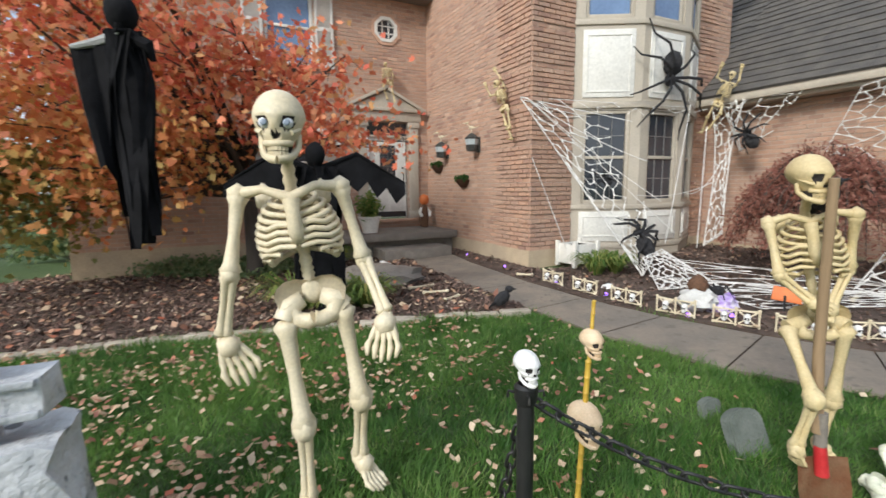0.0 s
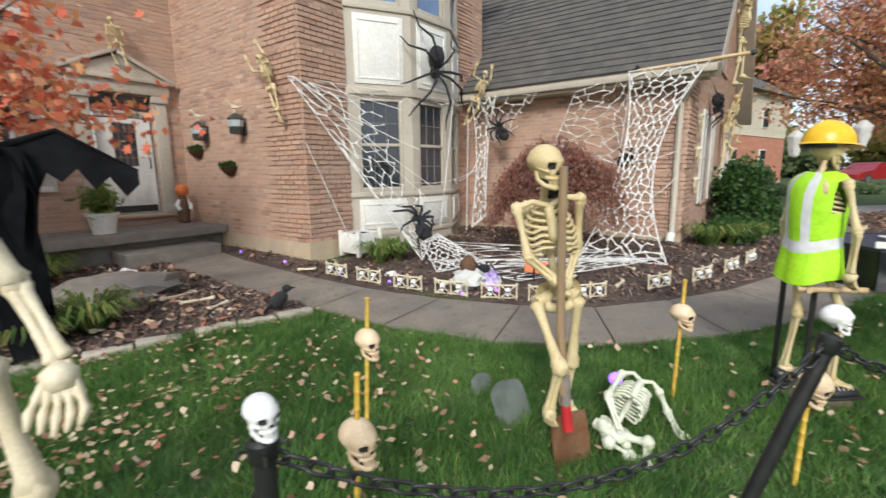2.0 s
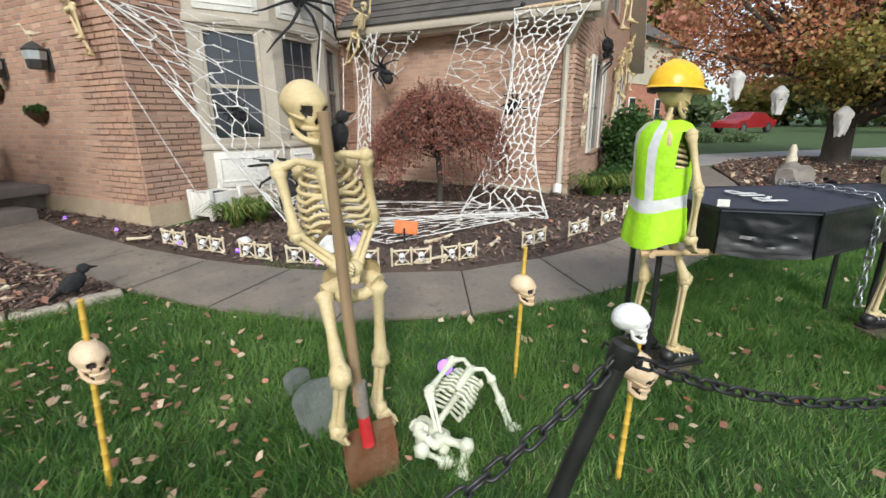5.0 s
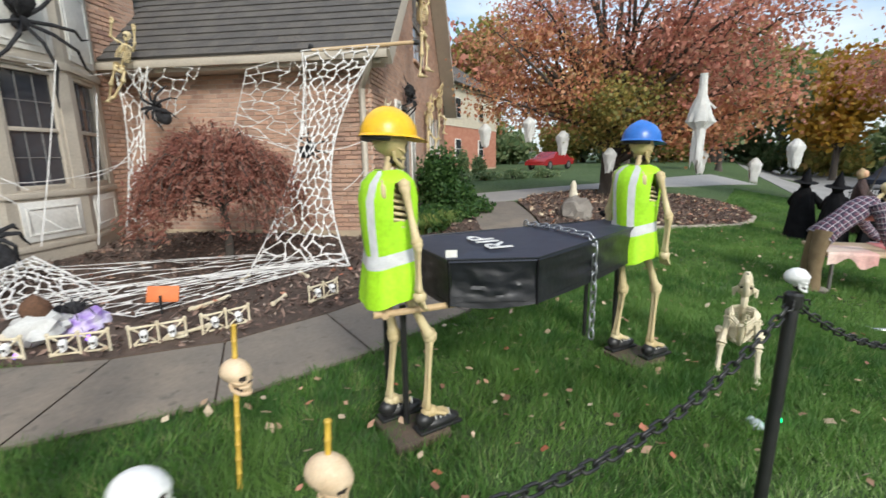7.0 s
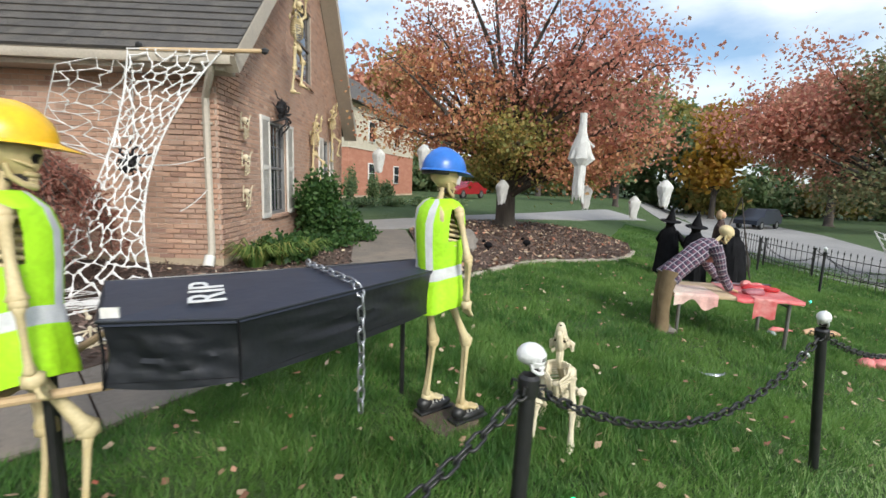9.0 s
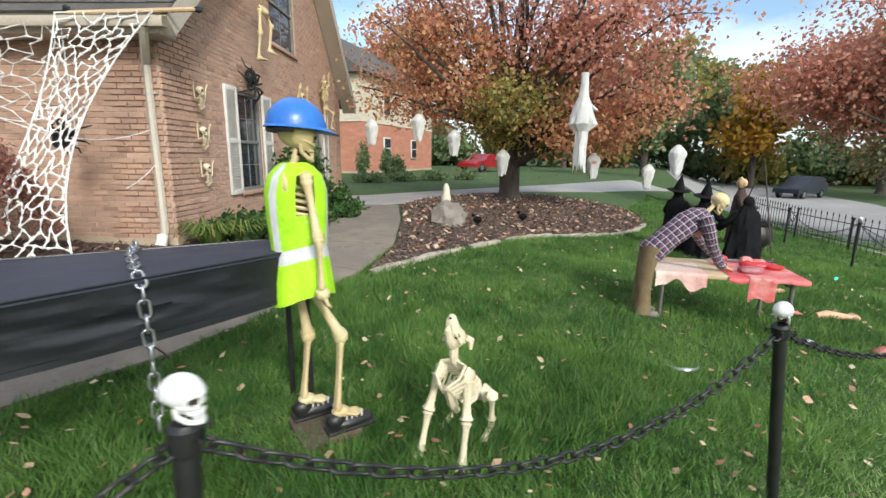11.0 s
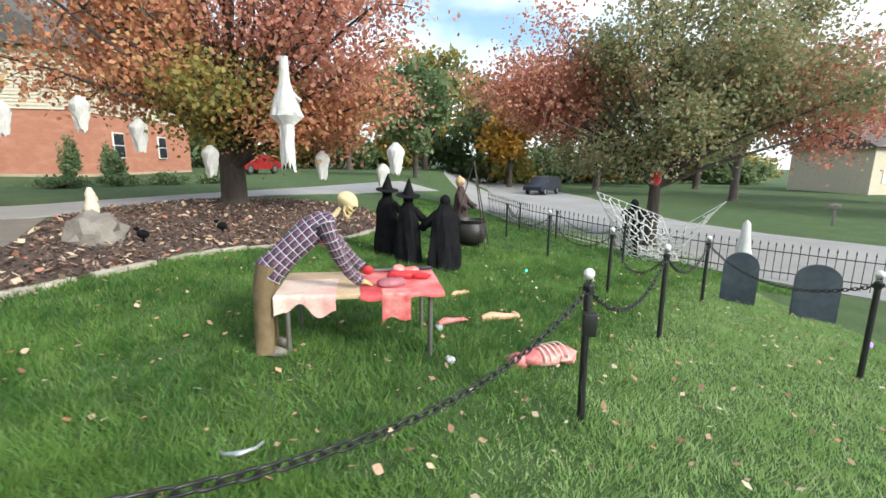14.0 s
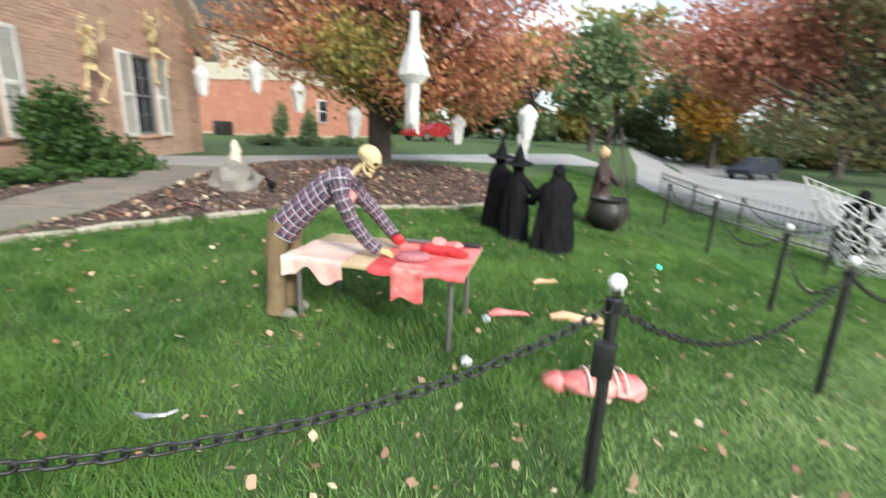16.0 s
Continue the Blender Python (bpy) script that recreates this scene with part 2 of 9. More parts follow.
def ribbon(name, left, right, dz, mat, thick=0.06, steps=6):
    """A paved or planted strip between two edge lines, draped on the land, with a side face."""
    def dense(line):
        out = []
        for a, b in zip(line, line[1:]):
            out += [(a[0] + (b[0] - a[0]) * k / steps, a[1] + (b[1] - a[1]) * k / steps) for k in range(steps)]
        return out + [line[-1]]
    a, b = dense(left), dense(right)
    rows = 7
    verts, faces = [], []
    for p, q in zip(a, b):
        for k in range(rows):
            x, y = p[0] + (q[0] - p[0]) * k / (rows - 1), p[1] + (q[1] - p[1]) * k / (rows - 1)
            verts.append((x, y, ground(x, y) + dz))
        for x, y in (p, q):
            verts.append((x, y, ground(x, y) + dz - thick))
    s = rows + 2
    for i in range(len(a) - 1):
        o, e = i * s, (i + 1) * s
        for k in range(rows - 1):
            faces.append((o + k, e + k, e + k + 1, o + k + 1))
        faces += [(o + rows, e + rows, e, o), (o + rows - 1, e + rows - 1, e + rows + 1, o + rows + 1)]
    return from_arrays(name, verts, faces, mat)


# front walk: from the porch steps down, round the bed, along the lawn to the side drive
WALK_NEAR = [(-1.15, 9.9), (-0.4, 7.6), (0.45, 5.9), (1.0, 4.95), (1.5, 4.15), (2.2, 3.35), (3.1, 2.85), (4.2, 2.55), (5.4, 2.42), (6.7, 2.5), (8.0, 2.7), (9.4, 3.2), (11.2, 4.3), (13.0, 5.6)]
WALK_FAR = [(-0.1, 9.5), (0.5, 7.7), (1.2, 6.2), (1.7, 5.35), (2.3, 4.6), (2.95, 4.0), (3.6, 3.6), (4.5, 3.42), (5.5, 3.35), (6.6, 3.45), (7.7, 3.75), (8.8, 4.2), (10.5, 5.4), (12.0, 6.6)]
walk_bed = structure(ribbon("pavement", WALK_NEAR, WALK_FAR, 0.012, M_SOIL), "worn grey-brown concrete front walk curving past the beds", "walkway")
for i in range(len(WALK_NEAR) - 1):
    def short(a, b):
        d = math.hypot(b[0] - a[0], b[1] - a[1])
        k = 0.007 / d
        return [(a[0] + (b[0] - a[0]) * k, a[1] + (b[1] - a[1]) * k), (b[0] - (b[0] - a[0]) * k, b[1] - (b[1] - a[1]) * k)]
    slab = ribbon("slab", short(*WALK_NEAR[i:i + 2]), short(*WALK_FAR[i:i + 2]), 0.034, M_CONC)
    slab.parent = walk_bed
# bed in front of the house, between walk and walls
BED1_WALL = [(0.05, 9.6), (0.9, 8.1), (1.55, 6.9), (3.1, 7.4), (4.1, 7.9), (5.0, 8.9), (5.75, 8.1), (6.4, 6.9), (7.1, 5.5), (8.6, 6.0), (10.5, 7.0), (13.0, 8.3)]
BED1_WALK = [(-0.12, 9.52), (0.5, 7.7), (1.2, 6.2), (1.95, 5.0), (2.95, 4.0), (3.6, 3.6), (4.5, 3.42), (5.5, 3.35), (6.6, 3.45), (7.7, 3.75), (8.8, 4.2), (10.5, 5.4)]
structure(ribbon("ground_bed_front", BED1_WALL, BED1_WALK, 0.045, M_SOIL), "dark brown mulch bed along the brick house", "mulch bed")
# bed under the red maple
BED2_FAR = [(-9.0, 6.2), (-6.6, 8.6), (-5.2, 8.3), (-3.8, 8.5), (-2.4, 9.2), (-1.15, 9.85), (-0.4, 7.6), (0.45, 5.9), (0.98, 4.95)]
BED2_NEAR = [(-9.2, 3.4), (-6.5, 3.6), (-4.9, 3.75), (-3.6, 4.05), (-2.6, 4.35), (-1.7, 4.48), (-0.9, 4.62), (-0.1, 4.78), (0.94, 4.88)]
structure(ribbon("ground_bed_maple", BED2_FAR, BED2_NEAR, 0.045, M_SOIL), "mulch bed with leaves under the red maple", "mulch bed")
# bed round the far tree
BED3_FAR = [(8.0, 2.62), (9.4, 3.15), (11.2, 4.25), (13.0, 5.5), (14.6, 5.8), (17.0, 5.3), (19.0, 3.2), (19.3, 1.4), (17.8, 0.4)]
BED3_NEAR = [(8.02, 2.58), (9.2, 2.45), (10.2, 2.25), (11.2, 2.05), (12.0, 1.75), (13.0, 1.1), (13.9, 0.55), (15.0, 0.25), (16.2, 0.18)]
structure(ribbon("ground_bed_tree", BED3_FAR, BED3_NEAR, 0.045, M_SOIL), "mulch bed round the tall autumn tree", "mulch bed")
# side drive and road
structure(ribbon("road_drive", [(12.0, 9.0), (14.5, 7.6), (18.0, 6.6), (24.0, 4.6), (34.0, 2.6)], [(12.0, 6.2), (13.6, 5.75), (17.4, 5.4), (23.0, 2.6), (33.0, 0.2)], 0.025, M_ASPHALT), "grey asphalt side drive", "driveway")
structure(ribbon("road", [(150.0, 6.0), (90.0, 4.0), (60.0, 2.0), (40.0, -0.6), (28.0, -1.6), (23.0, -3.4), (19.0, -6.2), (16.0, -9.5), (12.0, -16.0), (6.0, -30.0)], [(150.0, -4.0), (90.0, -6.0), (62.0, -9.0), (46.0, -12.0), (36.0, -12.0), (30.0, -13.0), (26.0, -15.0), (23.0, -18.0), (18.0, -24.0), (13.0, -34.0)], 0.03, M_ASPHALT), "pale grey asphalt residential road", "road")


# ---- house ----
def wall_cells(bm, length, z0, top, openings, thick, peak=None):
    """A wall along +x from 0 to length, its outer face at y=0 and its body behind it, with openings (x0, x1, z0, z1) through it; top(x): its height."""
    cuts = sorted({0.0, length, *([peak] if peak else []), *[c for o in openings for c in o[:2]]})
    for a, b in zip(cuts, cuts[1:]):
        spans, z = [], z0
        for o in sorted((o for o in openings if o[0] < b - 1e-6 and o[1] > a + 1e-6), key=lambda o: o[2]):
            spans.append((z, o[2], None))
            z = o[3]
        spans.append((z, None, 1))
        for lo, hi, last in spans:
            za, zb = (top(a), top(b)) if last else (hi, hi)
            if za - lo < 0.01 and zb - lo < 0.01:
                continue
            vs = [bm.verts.new(c) for c in ((a, 0, lo), (b, 0, lo), (b, 0, zb), (a, 0, za), (a, thick, lo), (b, thick, lo), (b, thick, zb), (a, thick, za))]
            for f in ((0, 1, 2, 3), (5, 4, 7, 6), (3, 2, 6, 7), (4, 5, 1, 0), (4, 0, 3, 7), (1, 5, 6, 2)):
                bm.faces.new([vs[i] for i in f])


BRICK_L, BRICK_H, JOINT = 0.215, 0.062, 0.011
BRICK_SIZE = (0.204, 0.016)


def brick_places(length, z0, top, openings, quoins=()):
    """Running bond: (x0, x1, z, proud) for every brick of a wall."""
    out = []
    course = BRICK_H + JOINT
    rows = int((max(top(length * k / 40) for k in range(41)) - z0) / course)
    for r in range(rows):
        z = z0 + r * course
        x = -0.5 * BRICK_L if r % 2 else 0.0
        while x < length:
            a, b = max(x, 0.0), min(x + BRICK_L - JOINT, length)
            x += BRICK_L
            if b - a < 0.03 or z + BRICK_H > min(top(a), top(b)):
                continue
            clear = True
            for o in openings:
                if a < o[1] and b > o[0] and z + BRICK_H > o[2] and z < o[3]:
                    if a < o[0] - 0.04 and b > o[0]:
                        b = o[0]
                    elif b > o[1] + 0.04 and a < o[1]:
                        a = o[1]
                    else:
                        clear = False
            if not clear or b - a < 0.03:
                continue
            proud = 0.006
            for q0, q1 in quoins:
                if a >= q0 - 0.12 and b <= q1 + 0.12 and r % 8 != 7:
                    proud = 0.024
            out.append((a, b, z, proud))
    return out


def brick_mesh(name, places, parent, rng):
    verts, faces = [], []
    for a, b, z, p in places:
        p += rng.uniform(-0.003, 0.003)
        i, e = len(verts), 0.004
        verts += [(a, 0.002, z), (b, 0.002, z), (b, 0.002, z + BRICK_H), (a, 0.002, z + BRICK_H),
                  (a + e, -p, z + e), (b - e, -p, z + e), (b - e, -p, z + BRICK_H - e), (a + e, -p, z + BRICK_H - e)]
        faces += [(i + 4, i + 5, i + 6, i + 7), (i, i + 1, i + 5, i + 4), (i + 1, i + 2, i + 6, i + 5), (i + 2, i + 3, i + 7, i + 6), (i + 3, i, i + 4, i + 7)]
    ob = from_arrays(name, verts, faces, M_BRICK, parent)
    return tagged(ob, kind="stuff")


WALLS = []


def brick_wall(name, m, length, z0, top, openings, label, quoins=(), peak=None, thick=0.25):
    bm = bmesh.new()
    wall_cells(bm, length, z0, top, openings, thick, peak)
    ob = link_mesh(name, bm, M_MORTAR, smooth=False)
    ob.matrix_world = H @ m
    structure(ob, label, "wall")
    WALLS.append((ob, brick_places(length, z0, top, openings, quoins)))
    return ob


def flat_top(z):
    return lambda x: z


EAVE, UP = 3.25, 6.6
OCT = (-0.94, 4.95)
LONG = 6.6
# the wing's side wall faces the porch; the wing's front holds the bay; the garage wing comes forward
brick_wall("wall_porch_side", pose(0, 3.7, 0, 0, 0, -90), 3.7, 0.62, flat_top(UP), [], "weathered tan and red brick wall beside the porch", quoins=((2.9, 3.7),))
brick_wall("wall_bay_front", pose(0, 0, 0), 4.94, 0.62, flat_top(UP), [(0.85, 3.92, 0.62, UP)], "brick front wall round the bay window", quoins=((0.0, 0.85), (3.92, 4.4)))
brick_wall("wall_door", pose(-LONG, 3.7, 0), LONG, 0.62, flat_top(5.75), [(LONG - 1.42, LONG - 0.50, 0.95, 3.05), (LONG - 3.35, LONG - 2.45, 4.05, 5.45), (LONG + OCT[0] - 0.22, LONG + OCT[0] + 0.22, OCT[1] - 0.22, OCT[1] + 0.22), (LONG - 3.3, LONG - 2.4, 1.45, 2.9)], "brick front wall round the white entry door")
brick_wall("wall_web_side", pose(4.39, 0, 0, 0, 0, -90), 4.32, 0.5, flat_top(EAVE - 0.12), [], "warm tan brick wall behind the web-hung bed", quoins=((3.55, 4.32),))
GABLE_L, GABLE_C, RISE = 9.1, 4.65, 0.94


def gable_top(x):
    return EAVE - 0.05 + RISE * (GABLE_C + 0.2 - abs(x - GABLE_C))


W1, W2, W3 = (2.02, 3.0, 1.0, 2.75), (6.3, 7.1, 1.0, 2.78), (3.75, 5.2, 3.92, 5.6)
brick_wall("wall_gable", pose(4.39, -4.32, 0), GABLE_L, 0.5, gable_top, [W1, W2, W3], "brick gable wall with shuttered windows", quoins=((0.0, 0.8), (8.4, 9.1)), peak=GABLE_C)
brick_wall("wall_gable_end", pose(4.39 + GABLE_L, -4.32, 0, 0, 0, 90), 8.0, 0.5, flat_top(EAVE - 0.12), [], "brick end wall of the garage wing")
brick_wall("wall_house_end", pose(-LONG, 9.7, 0, 0, 0, -90), 6.0, 0.62, flat_top(5.75), [], "brick end wall of the house")

bm = bmesh.new()
for x0, x1, y0, y1, zt in ((-LONG - 0.02, 0.0, 3.68, 3.95, 0.63), (-0.02, 0.23, -0.02, 3.7, 0.63), (0.23, 4.6, -0.02, 0.25, 0.63), (4.37, 4.6, -4.34, -0.02, 0.51), (4.6, 13.51, -4.34, -4.1, 0.51), (13.3, 13.51, -4.1, 4, 0.51), (-LONG - 0.02, -LONG + 0.2, 3.95, 9.7, 0.63)):
    box(bm, x0, x1, y0, y1, -0.6, zt)
ob = link_mesh("wall_foundation", bm, M_FOUND, smooth=False)
ob.matrix_world = H
structure(ob, "bare yellowish concrete foundation strip", "foundation")


def roof_plane(name, p0, p1, p2, p3, label, courses=26):
    """Lapped shingle courses from the eave p0-p1 up to the ridge p3-p2."""
    p0, p1, p2, p3 = (Vector(p) for p in (p0, p1, p2, p3))
    nrm = (p1 - p0).cross(p3 - p0).normalized()
    rng = random.Random(5)
    verts, faces = [], []
    along = (p1 - p0).length
    for r in range(courses):
        a, b = r / courses, (r + 1) / courses
        l0, r0, l1, r1 = p0.lerp(p3, a), p1.lerp(p2, a), p0.lerp(p3, b), p1.lerp(p2, b)
        s = -rng.random() * 0.3
        while s < along:
            w = rng.uniform(0.26, 0.42)
            k0, k1 = max(0, s / along), min(1, (s + w - 0.006) / along)
            s += w
            if k1 <= k0:
                continue
            up = nrm * (0.022 + rng.uniform(0, 0.006))
            i = len(verts)
            q = [l0.lerp(r0, k0) + up, l0.lerp(r0, k1) + up, l1.lerp(r1, k1) + nrm * 0.004, l1.lerp(r1, k0) + nrm * 0.004, l0.lerp(r0, k0), l0.lerp(r0, k1)]
            verts += [tuple(v) for v in q]
            faces += [(i, i + 1, i + 2, i + 3), (i + 4, i + 5, i + 1, i)]
    deck = [p0, p1, p2, p3] + [p - nrm * 0.12 for p in (p0, p1, p2, p3)]
    base = len(verts)
    verts += [tuple(v) for v in deck]
    faces += [tuple(base + i for i in f) for f in ((0, 1, 2, 3), (7, 6, 5, 4), (0, 4, 5, 1), (1, 5, 6, 2), (2, 6, 7, 3), (3, 7, 4, 0))]
    ob = from_arrays(name, verts, faces, M_SHINGLE)
    ob.matrix_world = H
    return structure(ob, label, "roof")


RIDGE_U, RIDGE_Z = 4.39 + GABLE_C, EAVE + 0.05 + RISE * (GABLE_C + 0.4)
roof_plane("roof_garage_front", (3.99, 0.0, EAVE + 0.02), (3.99, -4.75, EAVE + 0.02), (RIDGE_U, -4.75, RIDGE_Z), (RIDGE_U, 0.0, RIDGE_Z), "dark grey lapped shingle roof", 34)
roof_plane("roof_garage_upper", (4.96, 6.0, EAVE + 0.95), (4.96, 0.0, EAVE + 0.95), (RIDGE_U, 0.0, RIDGE_Z), (RIDGE_U, 6.0, RIDGE_Z), "dark grey lapped shingle roof behind the wing", 24)
roof_plane("roof_garage_back", (14.1, -4.75, EAVE + 0.02), (14.1, 4.0, EAVE + 0.02), (RIDGE_U, 4.0, RIDGE_Z), (RIDGE_U, -4.75, RIDGE_Z), "dark shingle roof on the far slope", 20)
roof_plane("roof_main", (-LONG - 0.4, 3.3, 5.7), (0.05, 3.3, 5.7), (0.05, 7.0, 8.2), (-LONG - 0.4, 7.0, 8.2), "dark shingle main roof", 20)
roof_plane("roof_wing", (-0.4, -0.4, UP), (5.3, -0.4, UP), (5.3, 4.0, UP + 2.6), (-0.4, 4.0, UP + 2.6), "dark shingle roof over the bay wing", 16)


def trim_box(name, boxes, label, mat=None, bevel=0.006):
    bm = bmesh.new()
    for b in boxes:
        box(bm, *b, bevel=bevel)
    ob = link_mesh(name, bm, mat or M_TRIM)
    ob.matrix_world = H
    return structure(ob, label, "trim")


# eave boards and gutters of the garage wing, rake boards up the gable
trim_box("trim_fascia", [(4.03, 4.38, -4.6, 0.0, EAVE - 0.2, EAVE - 0.03)], "cream painted soffit and frieze under the eave")
bm = bmesh.new()
prof = [(0.0, 0.0), (0.10, 0.0), (0.12, 0.05), (0.11, 0.11), (0.125, 0.12)]
for v0, v1 in ((-4.72, -0.02),):
    ring = []
    for v in (v0, v1):
        ring.append([bm.verts.new((4.03 - d, v, EAVE - 0.14 + z)) for d, z in prof] + [bm.verts.new((4.03 - d + (0.012 if d else 0.0), v, EAVE - 0.14 + z + 0.004)) for d, z in reversed(prof)])
    n = len(ring[0])
    for k in range(n):
        bm.faces.new((ring[0][k], ring[0][(k + 1) % n], ring[1][(k + 1) % n], ring[1][k]))
    for r in ring:
        bm.faces.new(r)
ob = link_mesh("gutter", bm, M_TRIM)
ob.matrix_world = H
tagged(ob, "cream metal roof gutter along the eave", "gutter")


def rake(a, b, name):
    a, b = Vector(a), Vector(b)
    d = (b - a).normalized()
    nz = Vector((-d.z, 0, d.x)) * (1 if d.x > 0 else -1)
    bm = bmesh.new()
    vs = []
    for p in (a, b):
        for off in (0.0, -0.24):
            for y in (0.0, 0.42):
                vs.append(bm.verts.new(p + nz * off + Vector((0, y, 0))))
    for f in ((0, 1, 3, 2), (4, 6, 7, 5), (0, 4, 5, 1), (2, 3, 7, 6), (0, 2, 6, 4), (1, 5, 7, 3)):
        bm.faces.new([vs[i] for i in f])
    bmesh.ops.recalc_face_normals(bm, faces=bm.faces)
    ob = link_mesh(name, bm, M_TRIM, smooth=False)
    ob.matrix_world = H
    structure(ob, "cream painted rake board on the gable", "trim")


rake((3.95, -4.76, EAVE - 0.03), (RIDGE_U, -4.76, RIDGE_Z - 0.03), "trim_rake_near")
rake((14.12, -4.76, EAVE - 0.03), (RIDGE_U, -4.76, RIDGE_Z - 0.03), "trim_rake_far")
# downspout at the corner
bm = bmesh.new()
tube(bm, [(4.0, -4.45, EAVE - 0.12), (4.05, -4.4, EAVE - 0.25), (4.33, -4.2, EAVE - 0.5), (4.33, -4.2, 0.62), (4.27, -4.2, 0.52)], 0.052, 8)
spout = link_mesh("downspout", bm, M_TRIM)
spout.matrix_world = H
tagged(spout, "cream metal downspout on the brick corner", "downspout")
bm = bmesh.new()
tube(bm, [(4.27, -4.2, 0.56), (4.2, -4.2, 0.42)], 0.075, 10)
part("elbow", bm, M_WHITE, spout, "white plastic elbow")
for z in (1.2, 2.4):
    bm = bmesh.new()
    box(bm, 4.325, 4.385, -4.27, -4.13, z, z + 0.03)
    part("strap", bm, M_TRIM, spout)
trim_box("trim_main_eave", [(-LONG - 0.4, 0.0, 3.32, 3.69, 5.55, 5.72)], "dark grey painted eave over the entry", M_STEP)


# ---- windows ----
WIN = [0]
M_BAR = material("bar_paint", (0.20, 0.20, 0.20), 0.5, second=(0.16, 0.16, 0.16), scale=9)


def window(m, w, z0, z1, cols=2, rows=4, pane=None, shutters=0.0, sill=True, label="white framed sash window with dark panes", sash=True, fmat=None, deep=0.1):
    """A window in a wall whose outer face is y=0 in m, from x=0 to w."""
    WIN[0] += 1
    fmat = fmat or M_WHITE
    ob = empty(f"window_{WIN[0]}", H @ m)
    structure(ob, label, "window")
    f = 0.055
    bm = bmesh.new()
    for b in ((0, f, 0.02, deep, z0, z1), (w - f, w, 0.02, deep, z0, z1), (f, w - f, 0.02, deep, z1 - f, z1), (f, w - f, 0.02, deep, z0, z0 + f)):
        box(bm, *b, bevel=0.005)
    if sash:
        zm = (z0 + z1) / 2
        box(bm, f, w - f, 0.035, deep - 0.01, zm - 0.025, zm + 0.025, bevel=0.004)
    part("window_frame", bm, fmat, ob)
    for r in range(rows):
        for c in range(cols):
            a, b = f + (w - 2 * f) * c / cols, f + (w - 2 * f) * (c + 1) / cols
            lo, hi = z0 + f + (z1 - z0 - 2 * f) * r / rows, z0 + f + (z1 - z0 - 2 * f) * (r + 1) / rows
            bm = bmesh.new()
            box(bm, a + 0.004, b - 0.004, 0.068, 0.076, lo + 0.004, hi - 0.004)
            part("pane", bm, pane or M_GLASS, ob, smooth=False)
    bm = bmesh.new()
    for c in range(1, cols):
        x = f + (w - 2 * f) * c / cols
        box(bm, x - 0.005, x + 0.005, 0.055, 0.08, z0 + f, z1 - f)
    for r in range(1, rows):
        z = z0 + f + (z1 - z0 - 2 * f) * r / rows
        box(bm, f, w - f, 0.057, 0.079, z - 0.005, z + 0.005)
    if cols > 1 or rows > 1:
        part("glazing_bar", bm, M_BAR if rows > 2 else fmat, ob)
    else:
        bm.free()
    # Black sheet paints the darkness of the unlit room behind the panes.
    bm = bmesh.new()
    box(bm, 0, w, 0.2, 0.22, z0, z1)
    part("curtain", bm, M_DARK, ob, "black sheet standing in for the unlit room", smooth=False)
    if sill:
        bm = bmesh.new()
        box(bm, -0.06, w + 0.06, -0.06, 0.06, z0 - 0.07, z0 - 0.002, bevel=0.008)
        part("window_sill", bm, M_BRICK_ONE, ob, "brick window sill")
    if shutters:
        for x in (-shutters - 0.03, w + 0.03):
            bm = bmesh.new()
            for b in ((x, x + 0.05, -0.055, -0.012, z0 - 0.03, z1 + 0.03), (x + shutters - 0.05, x + shutters, -0.055, -0.012, z0 - 0.03, z1 + 0.03), (x + 0.05, x + shutters - 0.05, -0.055, -0.012, z0 - 0.03, z0 + 0.05), (x + 0.05, x + shutters - 0.05, -0.055, -0.012, z1 - 0.05, z1 + 0.03), (x + 0.05, x + shutters - 0.05, -0.055, -0.012, (z0 + z1) / 2 - 0.04, (z0 + z1) / 2 + 0.04)):
                box(bm, *b, bevel=0.004)
            sh = part("shutter", bm, M_SHUT, ob, "off-white louvred shutter")
            bm = bmesh.new()
            z = z0 + 0.06
            while z < z1 - 0.06:
                box(bm, x + 0.05, x + shutters - 0.05, -0.018, -0.008, 0, 0.05, m=Matrix.Translation((0, -0.012, z)) @ pose(0, 0, 0, 28))
                z += 0.047
            tagged(part("slat", bm, M_SHUT, sh), kind="stuff")
    return ob


GW = pose(4.39, -4.32, 0)
window(GW @ pose(W1[0], 0, 0), W1[1] - W1[0], W1[2], W1[3], 2, 4, shutters=0.42, fmat=M_BAR)
window(GW @ pose(W2[0], 0, 0), W2[1] - W2[0], W2[2], W2[3], 2, 4, shutters=0.45, fmat=M_BAR)
window(GW @ pose(W3[0], 0, 0), W3[1] - W3[0], W3[2], W3[3], 2, 3, label="dark framed upper gable window", fmat=M_STEP)
DW = pose(-LONG, 3.7, 0)
window(DW @ pose(LONG - 3.35, 0, 0), 0.9, 4.05, 5.45, 1, 2, pane=M_BLIND, shutters=0.36, label="upper sash window with blue blinds")
window(DW @ pose(LONG - 3.3, 0, 0), 0.9, 1.45, 2.9, 2, 4, shutters=0.36)

# octagonal window over the door
WIN[0] += 1
ob = empty(f"window_{WIN[0]}", H @ pose(OCT[0], 3.7, OCT[1]))
structure(ob, "small octagonal window with white glazing bars", "window")


